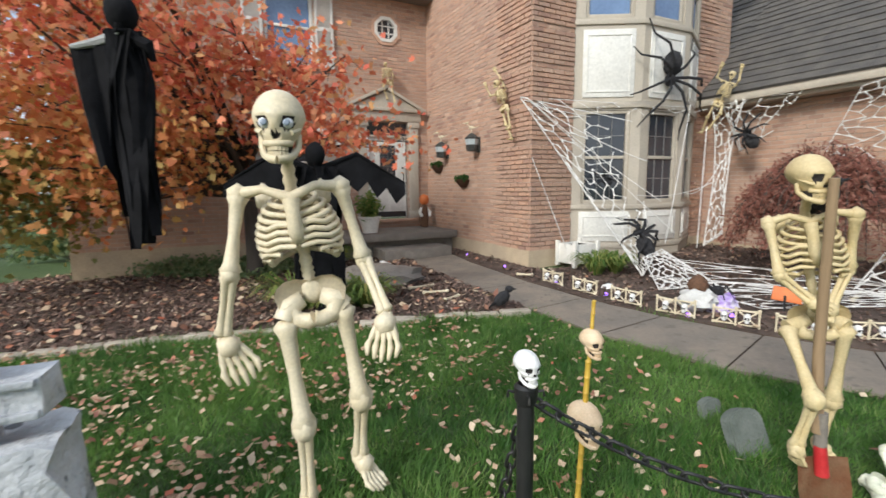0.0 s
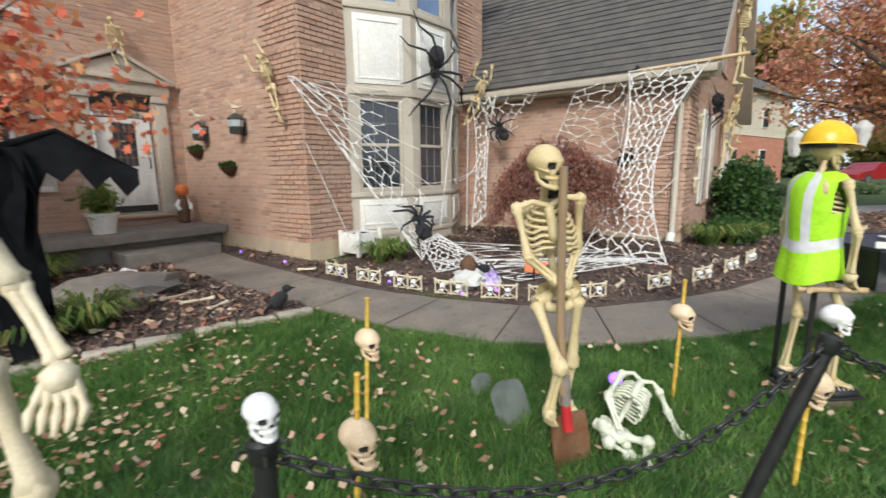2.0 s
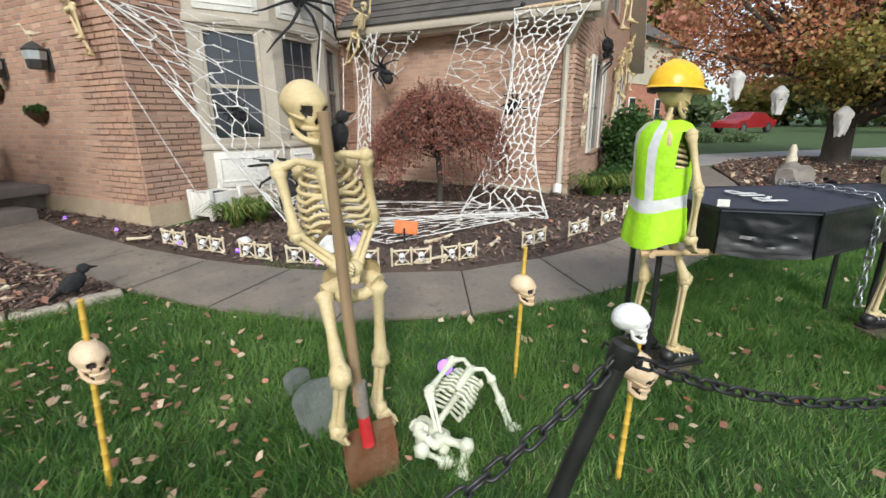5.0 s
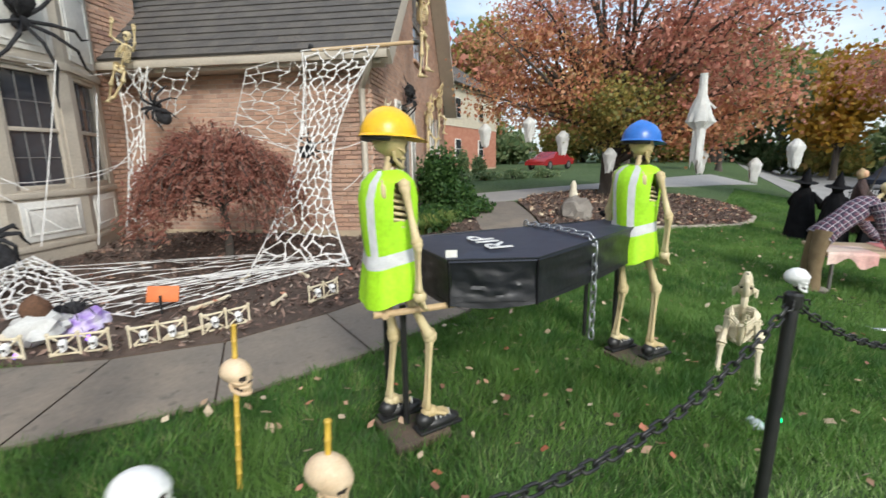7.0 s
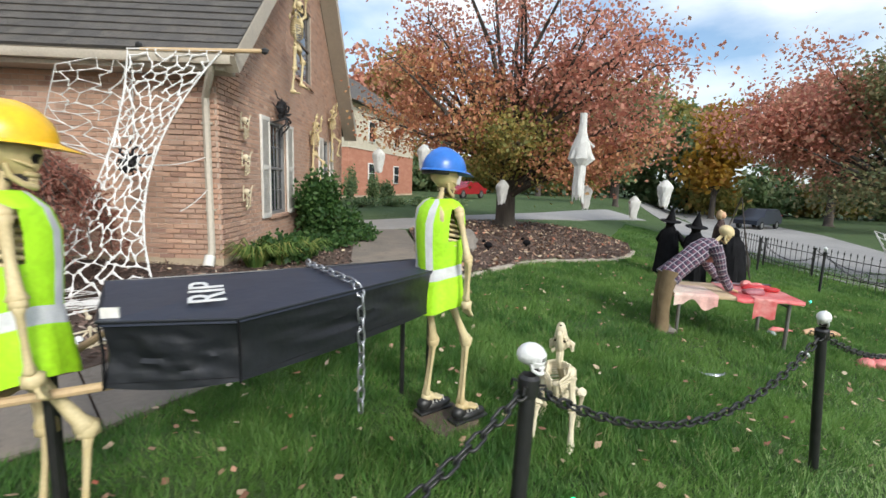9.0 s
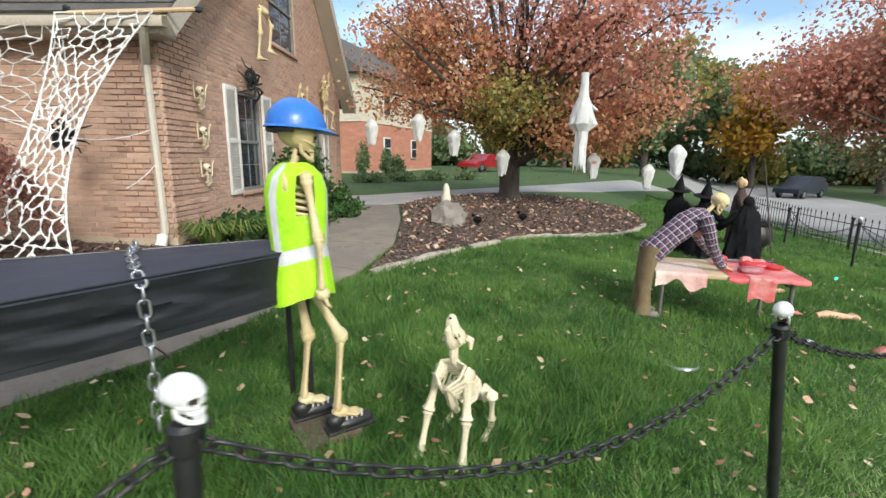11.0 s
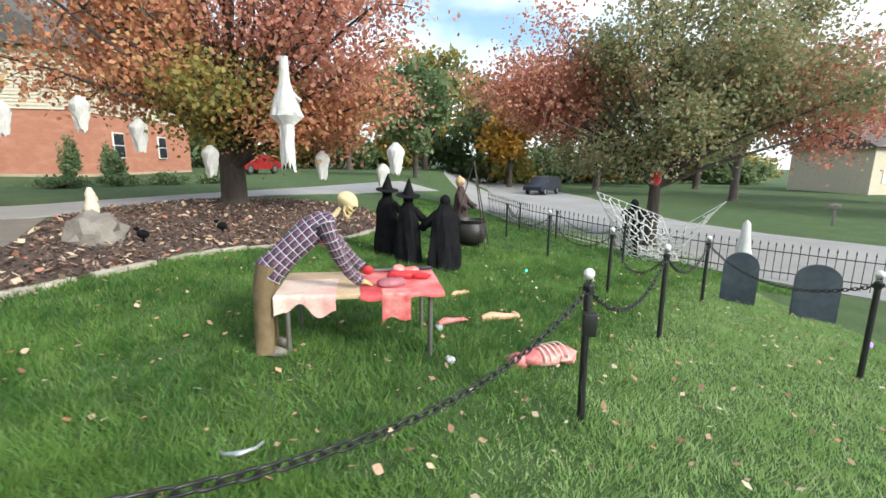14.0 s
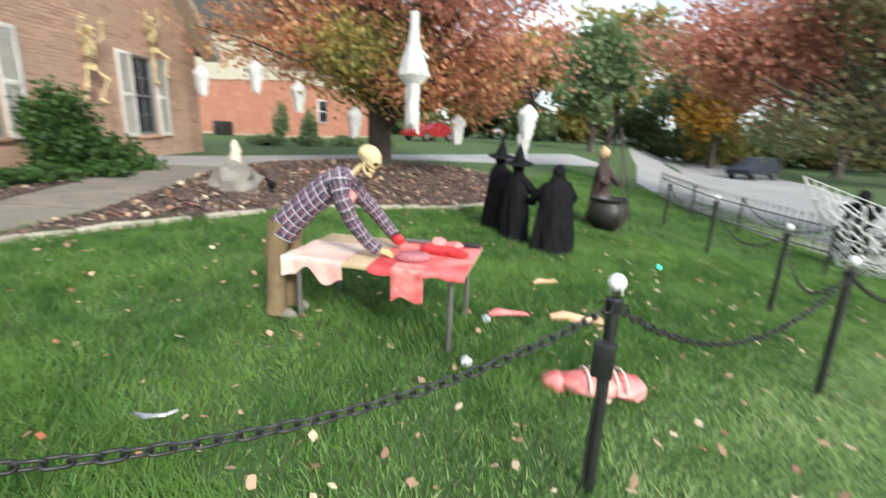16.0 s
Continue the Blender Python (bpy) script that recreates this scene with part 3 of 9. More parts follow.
def octagon(bm, r0, r1, y0, y1):
    a = [[bm.verts.new((r * math.cos(TAU * (k + 0.5) / 8), y, r * math.sin(TAU * (k + 0.5) / 8))) for k in range(8)] for r, y in ((r0, y0), (r1, y0), (r1, y1), (r0, y1))]
    for i in range(4):
        for k in range(8):
            bm.faces.new((a[i][k], a[i][(k + 1) % 8], a[(i + 1) % 4][(k + 1) % 8], a[(i + 1) % 4][k]))


bm = bmesh.new()
octagon(bm, 0.27, 0.34, -0.025, 0.02)
part("brick_surround", bm, M_BRICK_ONE, ob, "ring of soldier bricks", smooth=False)
bm = bmesh.new()
octagon(bm, 0.205, 0.27, -0.035, 0.05)
part("window_frame", bm, M_WHITE, ob, smooth=False)
bm = bmesh.new()
bm.faces.new([bm.verts.new((0.21 * math.cos(TAU * (k + 0.5) / 8), 0.03, 0.21 * math.sin(TAU * (k + 0.5) / 8))) for k in range(8)])
part("pane", bm, M_GLASS, ob, smooth=False)
bm = bmesh.new()
for k in (-0.07, 0.07):
    box(bm, k - 0.008, k + 0.008, 0.005, 0.028, -0.2, 0.2)
    box(bm, -0.2, 0.2, 0.006, 0.027, k - 0.008, k + 0.008)
part("glazing_bar", bm, M_WHITE, ob)

# ---- bay window ----
BAY = [(0.85, 0.0), (1.80, -0.55), (2.88, -0.58), (3.92, -0.04)]
BAY_TOP = 6.5
for i, (a, b) in enumerate(zip(BAY, BAY[1:])):
    d = Vector((b[0] - a[0], b[1] - a[1], 0))
    w = d.length
    m = pose(a[0], a[1], 0, 0, 0, math.degrees(math.atan2(d.y, d.x)))
    win = (0.17, w - 0.17)
    bm = bmesh.new()
    wall_cells(bm, w, 0.35, flat_top(BAY_TOP), [(*win, 1.36, 2.86), (*win, 4.28, 5.7)], 0.1)
    wall = link_mesh(f"wall_bay_{i + 1}", bm, M_TRIM, smooth=False)
    wall.matrix_world = H @ m
    structure(wall, "cream painted timber face of the bay", "wall")
    for z0, z1 in ((0.72, 1.22), (3.06, 4.1)):
        bm = bmesh.new()
        x0, x1 = win[0] - 0.03, win[1] + 0.03
        box(bm, x0, x1, -0.018, 0.0, z0, z1, bevel=0.004)
        for q in ((x0 + 0.06, x1 - 0.06, -0.03, -0.015, z1 - 0.1, z1 - 0.075), (x0 + 0.06, x1 - 0.06, -0.03, -0.015, z0 + 0.075, z0 + 0.1), (x0 + 0.06, x0 + 0.085, -0.03, -0.015, z0 + 0.1, z1 - 0.1), (x1 - 0.085, x1 - 0.06, -0.03, -0.015, z0 + 0.1, z1 - 0.1)):
            box(bm, *q, bevel=0.003)
        part("panel", bm, M_WHITE, wall, "white painted raised panel")
    bm = bmesh.new()
    for z0, z1, p in ((1.26, 1.33, 0.03), (2.89, 2.99, 0.035), (4.17, 4.25, 0.03), (0.6, 0.68, 0.02)):
        box(bm, -0.01, w + 0.01, -p, 0.0, z0, z1, bevel=0.006)
    part("moulding", bm, M_TRIM, wall)
    window(m @ pose(win[0], 0, 0), win[1] - win[0], 1.36, 2.86, 3 if w > 0.9 else 2, 4, sill=False, fmat=M_TRIM, label="tall dark multi-paned bay sash window")
    window(m @ pose(win[0], 0, 0), win[1] - win[0], 4.28, 5.7, 1, 2, pane=M_BLIND, sill=False, fmat=M_TRIM, label="upper bay sash window with pale blinds")
bm = bmesh.new()
ring = [[bm.verts.new((x, y, z)) for x, y in BAY] for z in (0.05, 0.352)]
for k in range(len(BAY) - 1):
    bm.faces.new((ring[0][k], ring[0][k + 1], ring[1][k + 1], ring[1][k]))
ob = link_mesh("wall_bay_base", bm, M_STEP, smooth=False)
ob.matrix_world = H
structure(ob, "dark stone base under the bay", "wall")

# ---- entry door and porch ----
door = empty("door_1", H @ pose(-1.42, 3.7, 0.97))
structure(door, "closed white entry door with a dark glass upper panel", "door")
bm = bmesh.new()
DL, DH = 0.92, 1.76
wall_cells(bm, DL - 0.08, 0.03, flat_top(DH), [(0.24, 0.6, 0.86, 1.6)], 0.05)
bmesh.ops.translate(bm, verts=bm.verts, vec=(0.04, 0.03, 0))
for x0 in (0.16, 0.5):
    box(bm, x0, x0 + 0.26, 0.02, 0.035, 0.2, 0.7, bevel=0.006)
part("leaf", bm, M_WHITE, door)
bm = bmesh.new()
box(bm, 0.28, 0.64, 0.045, 0.06, 0.86, 1.6)
part("pane", bm, M_GLASS, door, "dark leaded glass pane", smooth=False)
bm = bmesh.new()
for k in range(1, 4):
    box(bm, 0.28 + 0.09 * k - 0.004, 0.28 + 0.09 * k + 0.004, 0.038, 0.05, 0.86, 1.6)
for k in range(1, 5):
    box(bm, 0.28, 0.64, 0.039, 0.049, 0.86 + 0.148 * k - 0.004, 0.86 + 0.148 * k + 0.004)
part("glazing_bar", bm, M_STEP, door)
bm = bmesh.new()
tube(bm, [(0.8, 0.03, 0.82), (0.8, -0.035, 0.84), (0.8, -0.035, 1.0), (0.8, 0.03, 1.02)], 0.011, 8)
lathe(bm, [(0.02, 0), (0.02, 0.02), (0.012, 0.03)], 12, m=pose(0.8, 0.03, 1.12, 90))
part("door_handle", bm, M_BLACK, door, "black lever handle and lock")
bm = bmesh.new()
box(bm, 0.06, DL - 0.06, 0.02, 0.03, 0.04, 0.16)
part("kick_plate", bm, M_BLACK, door, "black kick plate")
bm = bmesh.new()
for b in ((0.0, DL, 0.06, 0.2, DH + 0.02, DH + 0.32),):
    box(bm, *b)
part("transom", bm, M_GLASS, door, "dark transom light", smooth=False)
# classical surround
bm = bmesh.new()
for x in (-0.24, DL + 0.02):
    box(bm, x, x + 0.22, -0.06, 0.0, 0.0, 2.1, bevel=0.008)
    box(bm, x - 0.03, x + 0.25, -0.09, 0.0, 1.98, 2.1, bevel=0.008)
    box(bm, x - 0.03, x + 0.25, -0.09, 0.0, 0.0, 0.16, bevel=0.008)
box(bm, -0.3, DL + 0.3, -0.1, 0.0, 2.1, 2.3, bevel=0.008)
box(bm, -0.36, DL + 0.36, -0.16, 0.0, 2.3, 2.37, bevel=0.01)
box(bm, 0.0, DL, -0.01, 0.06, DH, DH + 0.05, bevel=0.004)
vs = [bm.verts.new(c) for c in ((-0.34, -0.1, 2.37), (DL + 0.34, -0.1, 2.37), (DL / 2, -0.1, 2.72), (-0.34, 0, 2.37), (DL + 0.34, 0, 2.37), (DL / 2, 0, 2.72))]
for f in ((0, 1, 2), (0, 2, 5, 3), (1, 4, 5, 2)):
    bm.faces.new([vs[i] for i in f])
for s in (-1, 1):
    a, b = Vector((DL / 2 + s * (DL / 2 + 0.4), 0, 2.36)), Vector((DL / 2, 0, 2.78))
    dd = b - a
    box(bm, 0, dd.length, -0.17, 0.0, 0.0, 0.06, bevel=0.006, m=Matrix.Translation(a) @ (pose(0, 0, 0, 0, -math.degrees(math.atan2(dd.z, dd.x)), 0)))
part("door_surround", bm, M_TRIM, door, "cream pilasters and pediment")
bm = bmesh.new()
box(bm, -0.2, DL + 0.2, -0.12, 0.06, -0.06, 0.0, bevel=0.008)
part("threshold", bm, M_BRICK_ONE, door, "brick threshold")


def porch_slab(name, b, label):
    bm = bmesh.new()
    box(bm, *b, bevel=0.015)
    ob = link_mesh(name, bm, M_STEP)
    ob.matrix_world = H
    return structure(ob, label, "step")


porch_slab("floor_porch", (-2.94, -0.02, 2.30, 3.69, 0.64, 0.78), "dark weathered stone porch slab")
porch_slab("wall_porch_base", (-2.75, -0.02, 2.52, 3.69, 0.20, 0.638), "rough stone base set back under the porch slab")
porch_slab("floor_step", (-1.78, -0.42, 1.82, 2.50, 0.20, 0.53), "dark weathered stone porch step")

# ---- more materials ----
M_BONE = material("aged_bone", (0.56, 0.45, 0.24), 0.55, second=(0.63, 0.53, 0.32), scale=9, bump=0.12, bump_scale=50, third=(0.50, 0.38, 0.19))
M_BONE_PALE = material("pale_bone", (0.61, 0.53, 0.37), 0.5, second=(0.67, 0.60, 0.45), scale=8, bump=0.08, bump_scale=40, third=(0.58, 0.49, 0.32))
M_BONE_GREEN = material("glow_bone", (0.62, 0.64, 0.50), 0.5, second=(0.70, 0.71, 0.58), scale=10, bump=0.25, third=(0.50, 0.52, 0.38))
M_BONE_TAN = material("tan_skull", (0.60, 0.44, 0.28), 0.5, second=(0.70, 0.55, 0.38), scale=14, bump=0.2, third=(0.48, 0.32, 0.19))
M_SKULL_WHITE = material("white_skull", (0.76, 0.76, 0.74), 0.5, second=(0.66, 0.66, 0.66), scale=14, bump=0.2)
M_SOCKET = material("socket_black", (0.015, 0.012, 0.01), 0.85, second=(0.03, 0.022, 0.018), scale=20)
M_EYE = material("glass_eye", (0.75, 0.77, 0.82), 0.12)
M_EYE_RING = material("eye_ring", (0.25, 0.30, 0.38), 0.2)
M_BAMBOO = material("yellow_bamboo", (0.62, 0.42, 0.06), 0.45, second=(0.55, 0.35, 0.05), scale=14, bump=0.15, third=(0.44, 0.27, 0.05))
M_VEST = material("lime_vest", (0.42, 0.78, 0.015), 0.65, second=(0.36, 0.70, 0.012), scale=5, bump=0.35, bump_scale=16)
M_REFLECT = material("reflective_tape", (0.68, 0.69, 0.70), 0.3, second=(0.58, 0.59, 0.60), scale=20)
M_HAT_Y = material("yellow_hat", (0.80, 0.47, 0.01), 0.32, second=(0.74, 0.42, 0.01), scale=6, bump=0.05)
M_HAT_B = material("blue_hat", (0.03, 0.16, 0.55), 0.32, second=(0.025, 0.13, 0.47), scale=6, bump=0.05)
M_CLOTH = material("black_cloth", (0.006, 0.006, 0.007), 0.9, spec=0.15, second=(0.011, 0.011, 0.013), scale=7, bump=0.5, bump_scale=14)
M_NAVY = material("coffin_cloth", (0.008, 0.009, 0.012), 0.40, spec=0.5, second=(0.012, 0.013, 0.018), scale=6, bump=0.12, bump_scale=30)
# Sides' cloth again; lighter blue tone paints the sky's reflection on top.
M_LID_SKYLIT = material("coffin_cloth_skylit", (0.022, 0.027, 0.046), 0.5, spec=0.45, second=(0.027, 0.033, 0.055), scale=5, bump=0.15, bump_scale=9)
M_SHEER = material("sheer_black", (0.03, 0.024, 0.022), 0.9, second=(0.05, 0.04, 0.036), scale=12, bump=0.3)
M_WEB = material("web_white", (0.72, 0.71, 0.69), 0.8, second=(0.60, 0.59, 0.57), scale=10)
M_GHOST = material("ghost_gauze", (0.74, 0.74, 0.72), 0.9, second=(0.64, 0.64, 0.62), scale=6, bump=0.4, bump_scale=18, trans=0.25)
M_SPIDER = material("spider_fur", (0.012, 0.012, 0.014), 0.85, second=(0.03, 0.03, 0.034), scale=30, bump=0.8, bump_scale=120)
M_WOOD = material("weathered_wood", (0.30, 0.21, 0.12), 0.75, second=(0.24, 0.16, 0.09), scale=7, bump=0.3, stretch=(1, 1, 0.12), third=(0.36, 0.27, 0.17))
M_DIRT = material("muddy_board", (0.12, 0.085, 0.06), 0.9, second=(0.08, 0.06, 0.045), scale=9, bump=0.5)
M_PALEWOOD = material("pale_wood", (0.55, 0.40, 0.23), 0.7, second=(0.47, 0.33, 0.18), scale=7, bump=0.2)
M_RUST = material("rusty_blade", (0.34, 0.15, 0.075), 0.6, 0.3, second=(0.40, 0.24, 0.14), scale=12, bump=0.3, third=(0.24, 0.11, 0.06))
M_BLOOD = material("red_paint", (0.50, 0.035, 0.04), 0.35, second=(0.42, 0.02, 0.025), scale=9, bump=0.2)
M_PINK = material("pink_rubber", (0.66, 0.26, 0.24), 0.45, second=(0.55, 0.10, 0.10), scale=13, bump=0.3, third=(0.70, 0.42, 0.38))
M_FLESH = material("tan_rubber", (0.66, 0.42, 0.25), 0.5, second=(0.58, 0.33, 0.20), scale=9, bump=0.2)
M_STAINED = material("stained_sheet", (0.72, 0.66, 0.57), 0.8, second=(0.70, 0.54, 0.47), scale=5, bump=0.3, third=(0.66, 0.30, 0.28))
M_REDSHEET = material("red_sheet", (0.62, 0.10, 0.10), 0.4, second=(0.70, 0.30, 0.28), scale=5, bump=0.3, third=(0.50, 0.03, 0.04))
M_TABLETOP = material("table_plastic", (0.50, 0.36, 0.22), 0.6, second=(0.56, 0.43, 0.28), scale=4, bump=0.1)
M_GREYLEG = material("grey_metal", (0.17, 0.16, 0.15), 0.45, 0.5, second=(0.21, 0.20, 0.19), scale=12, bump=0.05)
M_KHAKI = material("khaki_cloth", (0.20, 0.145, 0.08), 0.9, second=(0.15, 0.105, 0.055), scale=7, bump=0.7, bump_scale=12, third=(0.19, 0.13, 0.07))
M_STONE = material("tomb_stone", (0.075, 0.095, 0.118), 0.8, second=(0.055, 0.07, 0.09), scale=9, bump=0.5, third=(0.11, 0.13, 0.15))
M_GREYSTONE = material("grey_stone", (0.30, 0.31, 0.30), 0.85, second=(0.22, 0.23, 0.22), scale=8, bump=0.5, third=(0.36, 0.36, 0.35))
M_MOSSY = material("mossy_stone", (0.15, 0.17, 0.155), 0.85, second=(0.10, 0.12, 0.105), scale=9, bump=0.5, third=(0.20, 0.22, 0.19))
M_BOULDER = material("boulder", (0.25, 0.225, 0.195), 0.92, second=(0.18, 0.16, 0.14), scale=5, bump=0.8, bump_scale=20, third=(0.23, 0.21, 0.185))
M_BARK = material("bark", (0.075, 0.062, 0.052), 0.95, second=(0.045, 0.037, 0.031), scale=9, bump=1.0, bump_scale=26, stretch=(1, 1, 0.25), third=(0.11, 0.095, 0.08))
M_LANTERN = material("lantern_metal", (0.055, 0.06, 0.06), 0.5, 0.4, second=(0.08, 0.085, 0.08), scale=20, bump=0.2)
M_FROST = material("frosted_glass", (0.45, 0.50, 0.52), 0.25, second=(0.38, 0.43, 0.45), scale=6)
M_WICKER = material("wicker", (0.10, 0.05, 0.028), 0.8, second=(0.15, 0.075, 0.04), scale=40, bump=0.8, bump_scale=80)
M_STEEL = material("chain_steel", (0.42, 0.43, 0.46), 0.35, 0.85, second=(0.34, 0.35, 0.38), scale=15)
M_PURPLE = glow("purple_lamp", (0.35, 0.16, 0.95), 1.2)
M_GREENLED = glow("green_led", (0.02, 0.9, 0.25), 2.0)
M_TEALLED = glow("teal_led", (0.1, 0.9, 0.75), 2.0)
M_ORANGE = material("orange_wood", (0.62, 0.17, 0.04), 0.6, second=(0.54, 0.13, 0.03), scale=9, bump=0.1)
M_CARPAINT = material("car_paint", (0.010, 0.014, 0.026), 0.3, 0.0, second=(0.013, 0.018, 0.031), scale=3, spec=0.35)
M_REDCAR = material("red_car_paint", (0.32, 0.02, 0.025), 0.25, 0.2, second=(0.28, 0.018, 0.02), scale=3)
M_TAIL = material("tail_light", (0.55, 0.02, 0.02), 0.2)
M_TYRE = material("tyre", (0.02, 0.02, 0.02), 0.9, second=(0.03, 0.03, 0.03), scale=20)
M_RIM = material("rim", (0.4, 0.4, 0.41), 0.3, 0.8)
M_SIDING = material("cream_siding", (0.62, 0.56, 0.44), 0.7, second=(0.56, 0.50, 0.39), scale=3, bump=0.1)
M_FARBRICK = material("far_brick", (0.46, 0.20, 0.13), 0.9, second=(0.40, 0.17, 0.11), scale=6, bump=0.3, third=(0.50, 0.24, 0.16), stretch=(1, 1, 3))


def leaf_mat(name, a, b, c, d, trans=0.5):
    return material(name, a, 0.6, ramp=[(0.0, a), (1.0, d), (0.35, b), (0.7, c)], trans=trans)


L_RED = leaf_mat("leaf_red", (0.58, 0.12, 0.075), (0.74, 0.21, 0.11), (0.80, 0.33, 0.17), (0.74, 0.42, 0.18), trans=0.38)
L_ORANGE = leaf_mat("leaf_orange", (0.50, 0.15, 0.06), (0.64, 0.25, 0.09), (0.70, 0.35, 0.12), (0.58, 0.44, 0.15), trans=0.38)
L_OLIVE = leaf_mat("leaf_olive", (0.18, 0.20, 0.06), (0.28, 0.27, 0.075), (0.40, 0.34, 0.09), (0.46, 0.29, 0.10), trans=0.5)
L_RUST = leaf_mat("leaf_rust", (0.45, 0.17, 0.13), (0.56, 0.24, 0.17), (0.62, 0.31, 0.22), (0.52, 0.31, 0.20), trans=0.42)
# Leaf green lightened, painting distance haze into the far trees; near shrubs share it.
L_GREEN_HAZED = leaf_mat("leaf_green_hazed", (0.11, 0.18, 0.08), (0.15, 0.23, 0.10), (0.20, 0.26, 0.12), (0.26, 0.29, 0.14), trans=0.5)
L_FENCE = leaf_mat("leaf_fence", (0.19, 0.23, 0.12), (0.26, 0.29, 0.14), (0.35, 0.33, 0.17), (0.44, 0.31, 0.17), trans=0.45)
L_COPPER = leaf_mat("leaf_copper", (0.44, 0.17, 0.10), (0.57, 0.25, 0.14), (0.63, 0.34, 0.18), (0.53, 0.36, 0.16), trans=0.42)
L_YELLOW = leaf_mat("leaf_yellow", (0.40, 0.24, 0.03), (0.48, 0.27, 0.03), (0.36, 0.24, 0.04), (0.42, 0.17, 0.03))
L_MAROON = leaf_mat("leaf_maroon", (0.26, 0.1, 0.075), (0.34, 0.14, 0.105), (0.4, 0.19, 0.14), (0.34, 0.19, 0.14), trans=0.5)
L_BUSH = leaf_mat("leaf_bush", (0.025, 0.07, 0.018), (0.045, 0.11, 0.025), (0.07, 0.15, 0.035), (0.10, 0.18, 0.045))
L_STRAP = leaf_mat("leaf_strap", (0.09, 0.17, 0.04), (0.14, 0.24, 0.055), (0.22, 0.30, 0.07), (0.42, 0.38, 0.12))
L_LITTER = leaf_mat("leaf_litter", (0.20, 0.075, 0.05), (0.40, 0.26, 0.16), (0.60, 0.50, 0.35), (0.46, 0.13, 0.07), trans=0.1)


def rebase(ob, base):
    """Moves a thing's origin to its base without moving the thing."""
    ob.data.transform(Matrix.Translation(-Vector(base)))
    ob.location = base
    return ob


def poly_mesh(name, verts, n, mat, parent=None, smooth=False):
    """Many loose n-gons at once: verts is an array of corners, n to a face."""
    verts = np.asarray(verts, dtype=np.float32).reshape(-1, 3)
    me = bpy.data.meshes.new(name)
    count = len(verts) // n
    me.vertices.add(len(verts))
    me.vertices.foreach_set("co", verts.ravel())
    me.loops.add(len(verts))
    me.loops.foreach_set("vertex_index", np.arange(len(verts), dtype=np.int32))
    me.polygons.add(count)
    me.polygons.foreach_set("loop_start", np.arange(0, len(verts), n, dtype=np.int32))
    me.polygons.foreach_set("loop_total", np.full(count, n, dtype=np.int32))
    me.update(calc_edges=True)
    me.materials.append(mat)
    ob = new(name, me)
    if parent is not None:
        ob.parent = parent
    return ob


# ---- skulls and skeletons ----
def skull(bm, m, s=1.0, sub=3, bone=0, dark=1, jaw=0.0):
    """A plastic skull facing +y, its cranium's middle at the origin of m."""
    r = bmesh.ops.create_icosphere(bm, subdivisions=4 if sub == 3 else sub, radius=1.0)
    vs = r["verts"]
    holes = [(Vector((0.031, 0.082, -0.018)), 0.0225), (Vector((-0.031, 0.082, -0.018)), 0.0225), (Vector((0, 0.094, -0.054)), 0.0135)]
    for v in vs:
        x, y, z = v.co
        p = Vector((x * 0.076, y * 0.094, z * 0.084))
        if z < 0:
            f = max(0.0, y + 0.25)
            p.z -= 0.036 * -z * f
            p.x *= 1 - 0.30 * -z
            if y < 0:
                p.z *= 0.8
        if z < 0.1 and y > 0.4:
            p.y += 0.006
        p.y += 0.008 * math.exp(-((p.z - 0.012) / 0.012) ** 2) * max(0, y)
        v.co = p
    for f in {f for v in vs for f in v.link_faces}:
        f.material_index = bone
        c = f.calc_center_median()
        for h, rad in holes:
            if (c - h).length < rad and c.y > 0.03:
                f.material_index = dark
    for v in vs:
        for h, rad in holes:
            d = (v.co - h).length
            if d < rad and v.co.y > 0.03:
                v.co.y -= 0.022 * (1 - (d / rad) ** 2) + 0.004
    for sx in (-1, 1):
        vs += tube(bm, [(sx * 0.054, 0.0, -0.045), (sx * 0.051, 0.012, -0.085), (sx * 0.039, 0.044, -0.109), (sx * 0.020, 0.074, -0.119), (0, 0.082, -0.121)], [0.009, 0.011, 0.012, 0.0125, 0.014], 8, bone)
        vs += tube(bm, [(sx * 0.063, 0.005, -0.026), (sx * 0.058, 0.05, -0.038), (sx * 0.040, 0.072, -0.046)], [0.004, 0.0065, 0.008], 7, bone)
    vs += tube(bm, [(-0.036, 0.05, -0.074), (-0.026, 0.076, -0.076), (0, 0.086, -0.077), (0.026, 0.076, -0.076), (0.036, 0.05, -0.074)], 0.010, 7, bone)
    for zz, yy in ((-0.089, 0.089), (-0.105, 0.087)):
        for k in range(-3, 4):
            vs += box(bm, k * 0.0082 - 0.0037, k * 0.0082 + 0.0037, yy - 0.012 - 0.0017 * k * k, yy + 0.002 - 0.0017 * k * k, zz - 0.0068, zz + 0.0075, bone)
    vs += box(bm, -0.034, 0.034, 0.0, 0.062, -0.105, -0.07, dark)
    bmesh.ops.transform(bm, matrix=m @ Matrix.Scale(s, 4), verts=vs)


def bone(bm, a, b, r, n=7, mat=0):
    a, b = Vector(a), Vector(b)
    ks = ((0, 1.0), (0.05, 1.7), (0.14, 1.15), (0.5, 0.85), (0.86, 1.15), (0.95, 1.7), (1, 1.0))
    tube(bm, [a.lerp(b, k) for k, _ in ks], [r * f for _, f in ks], n, mat)


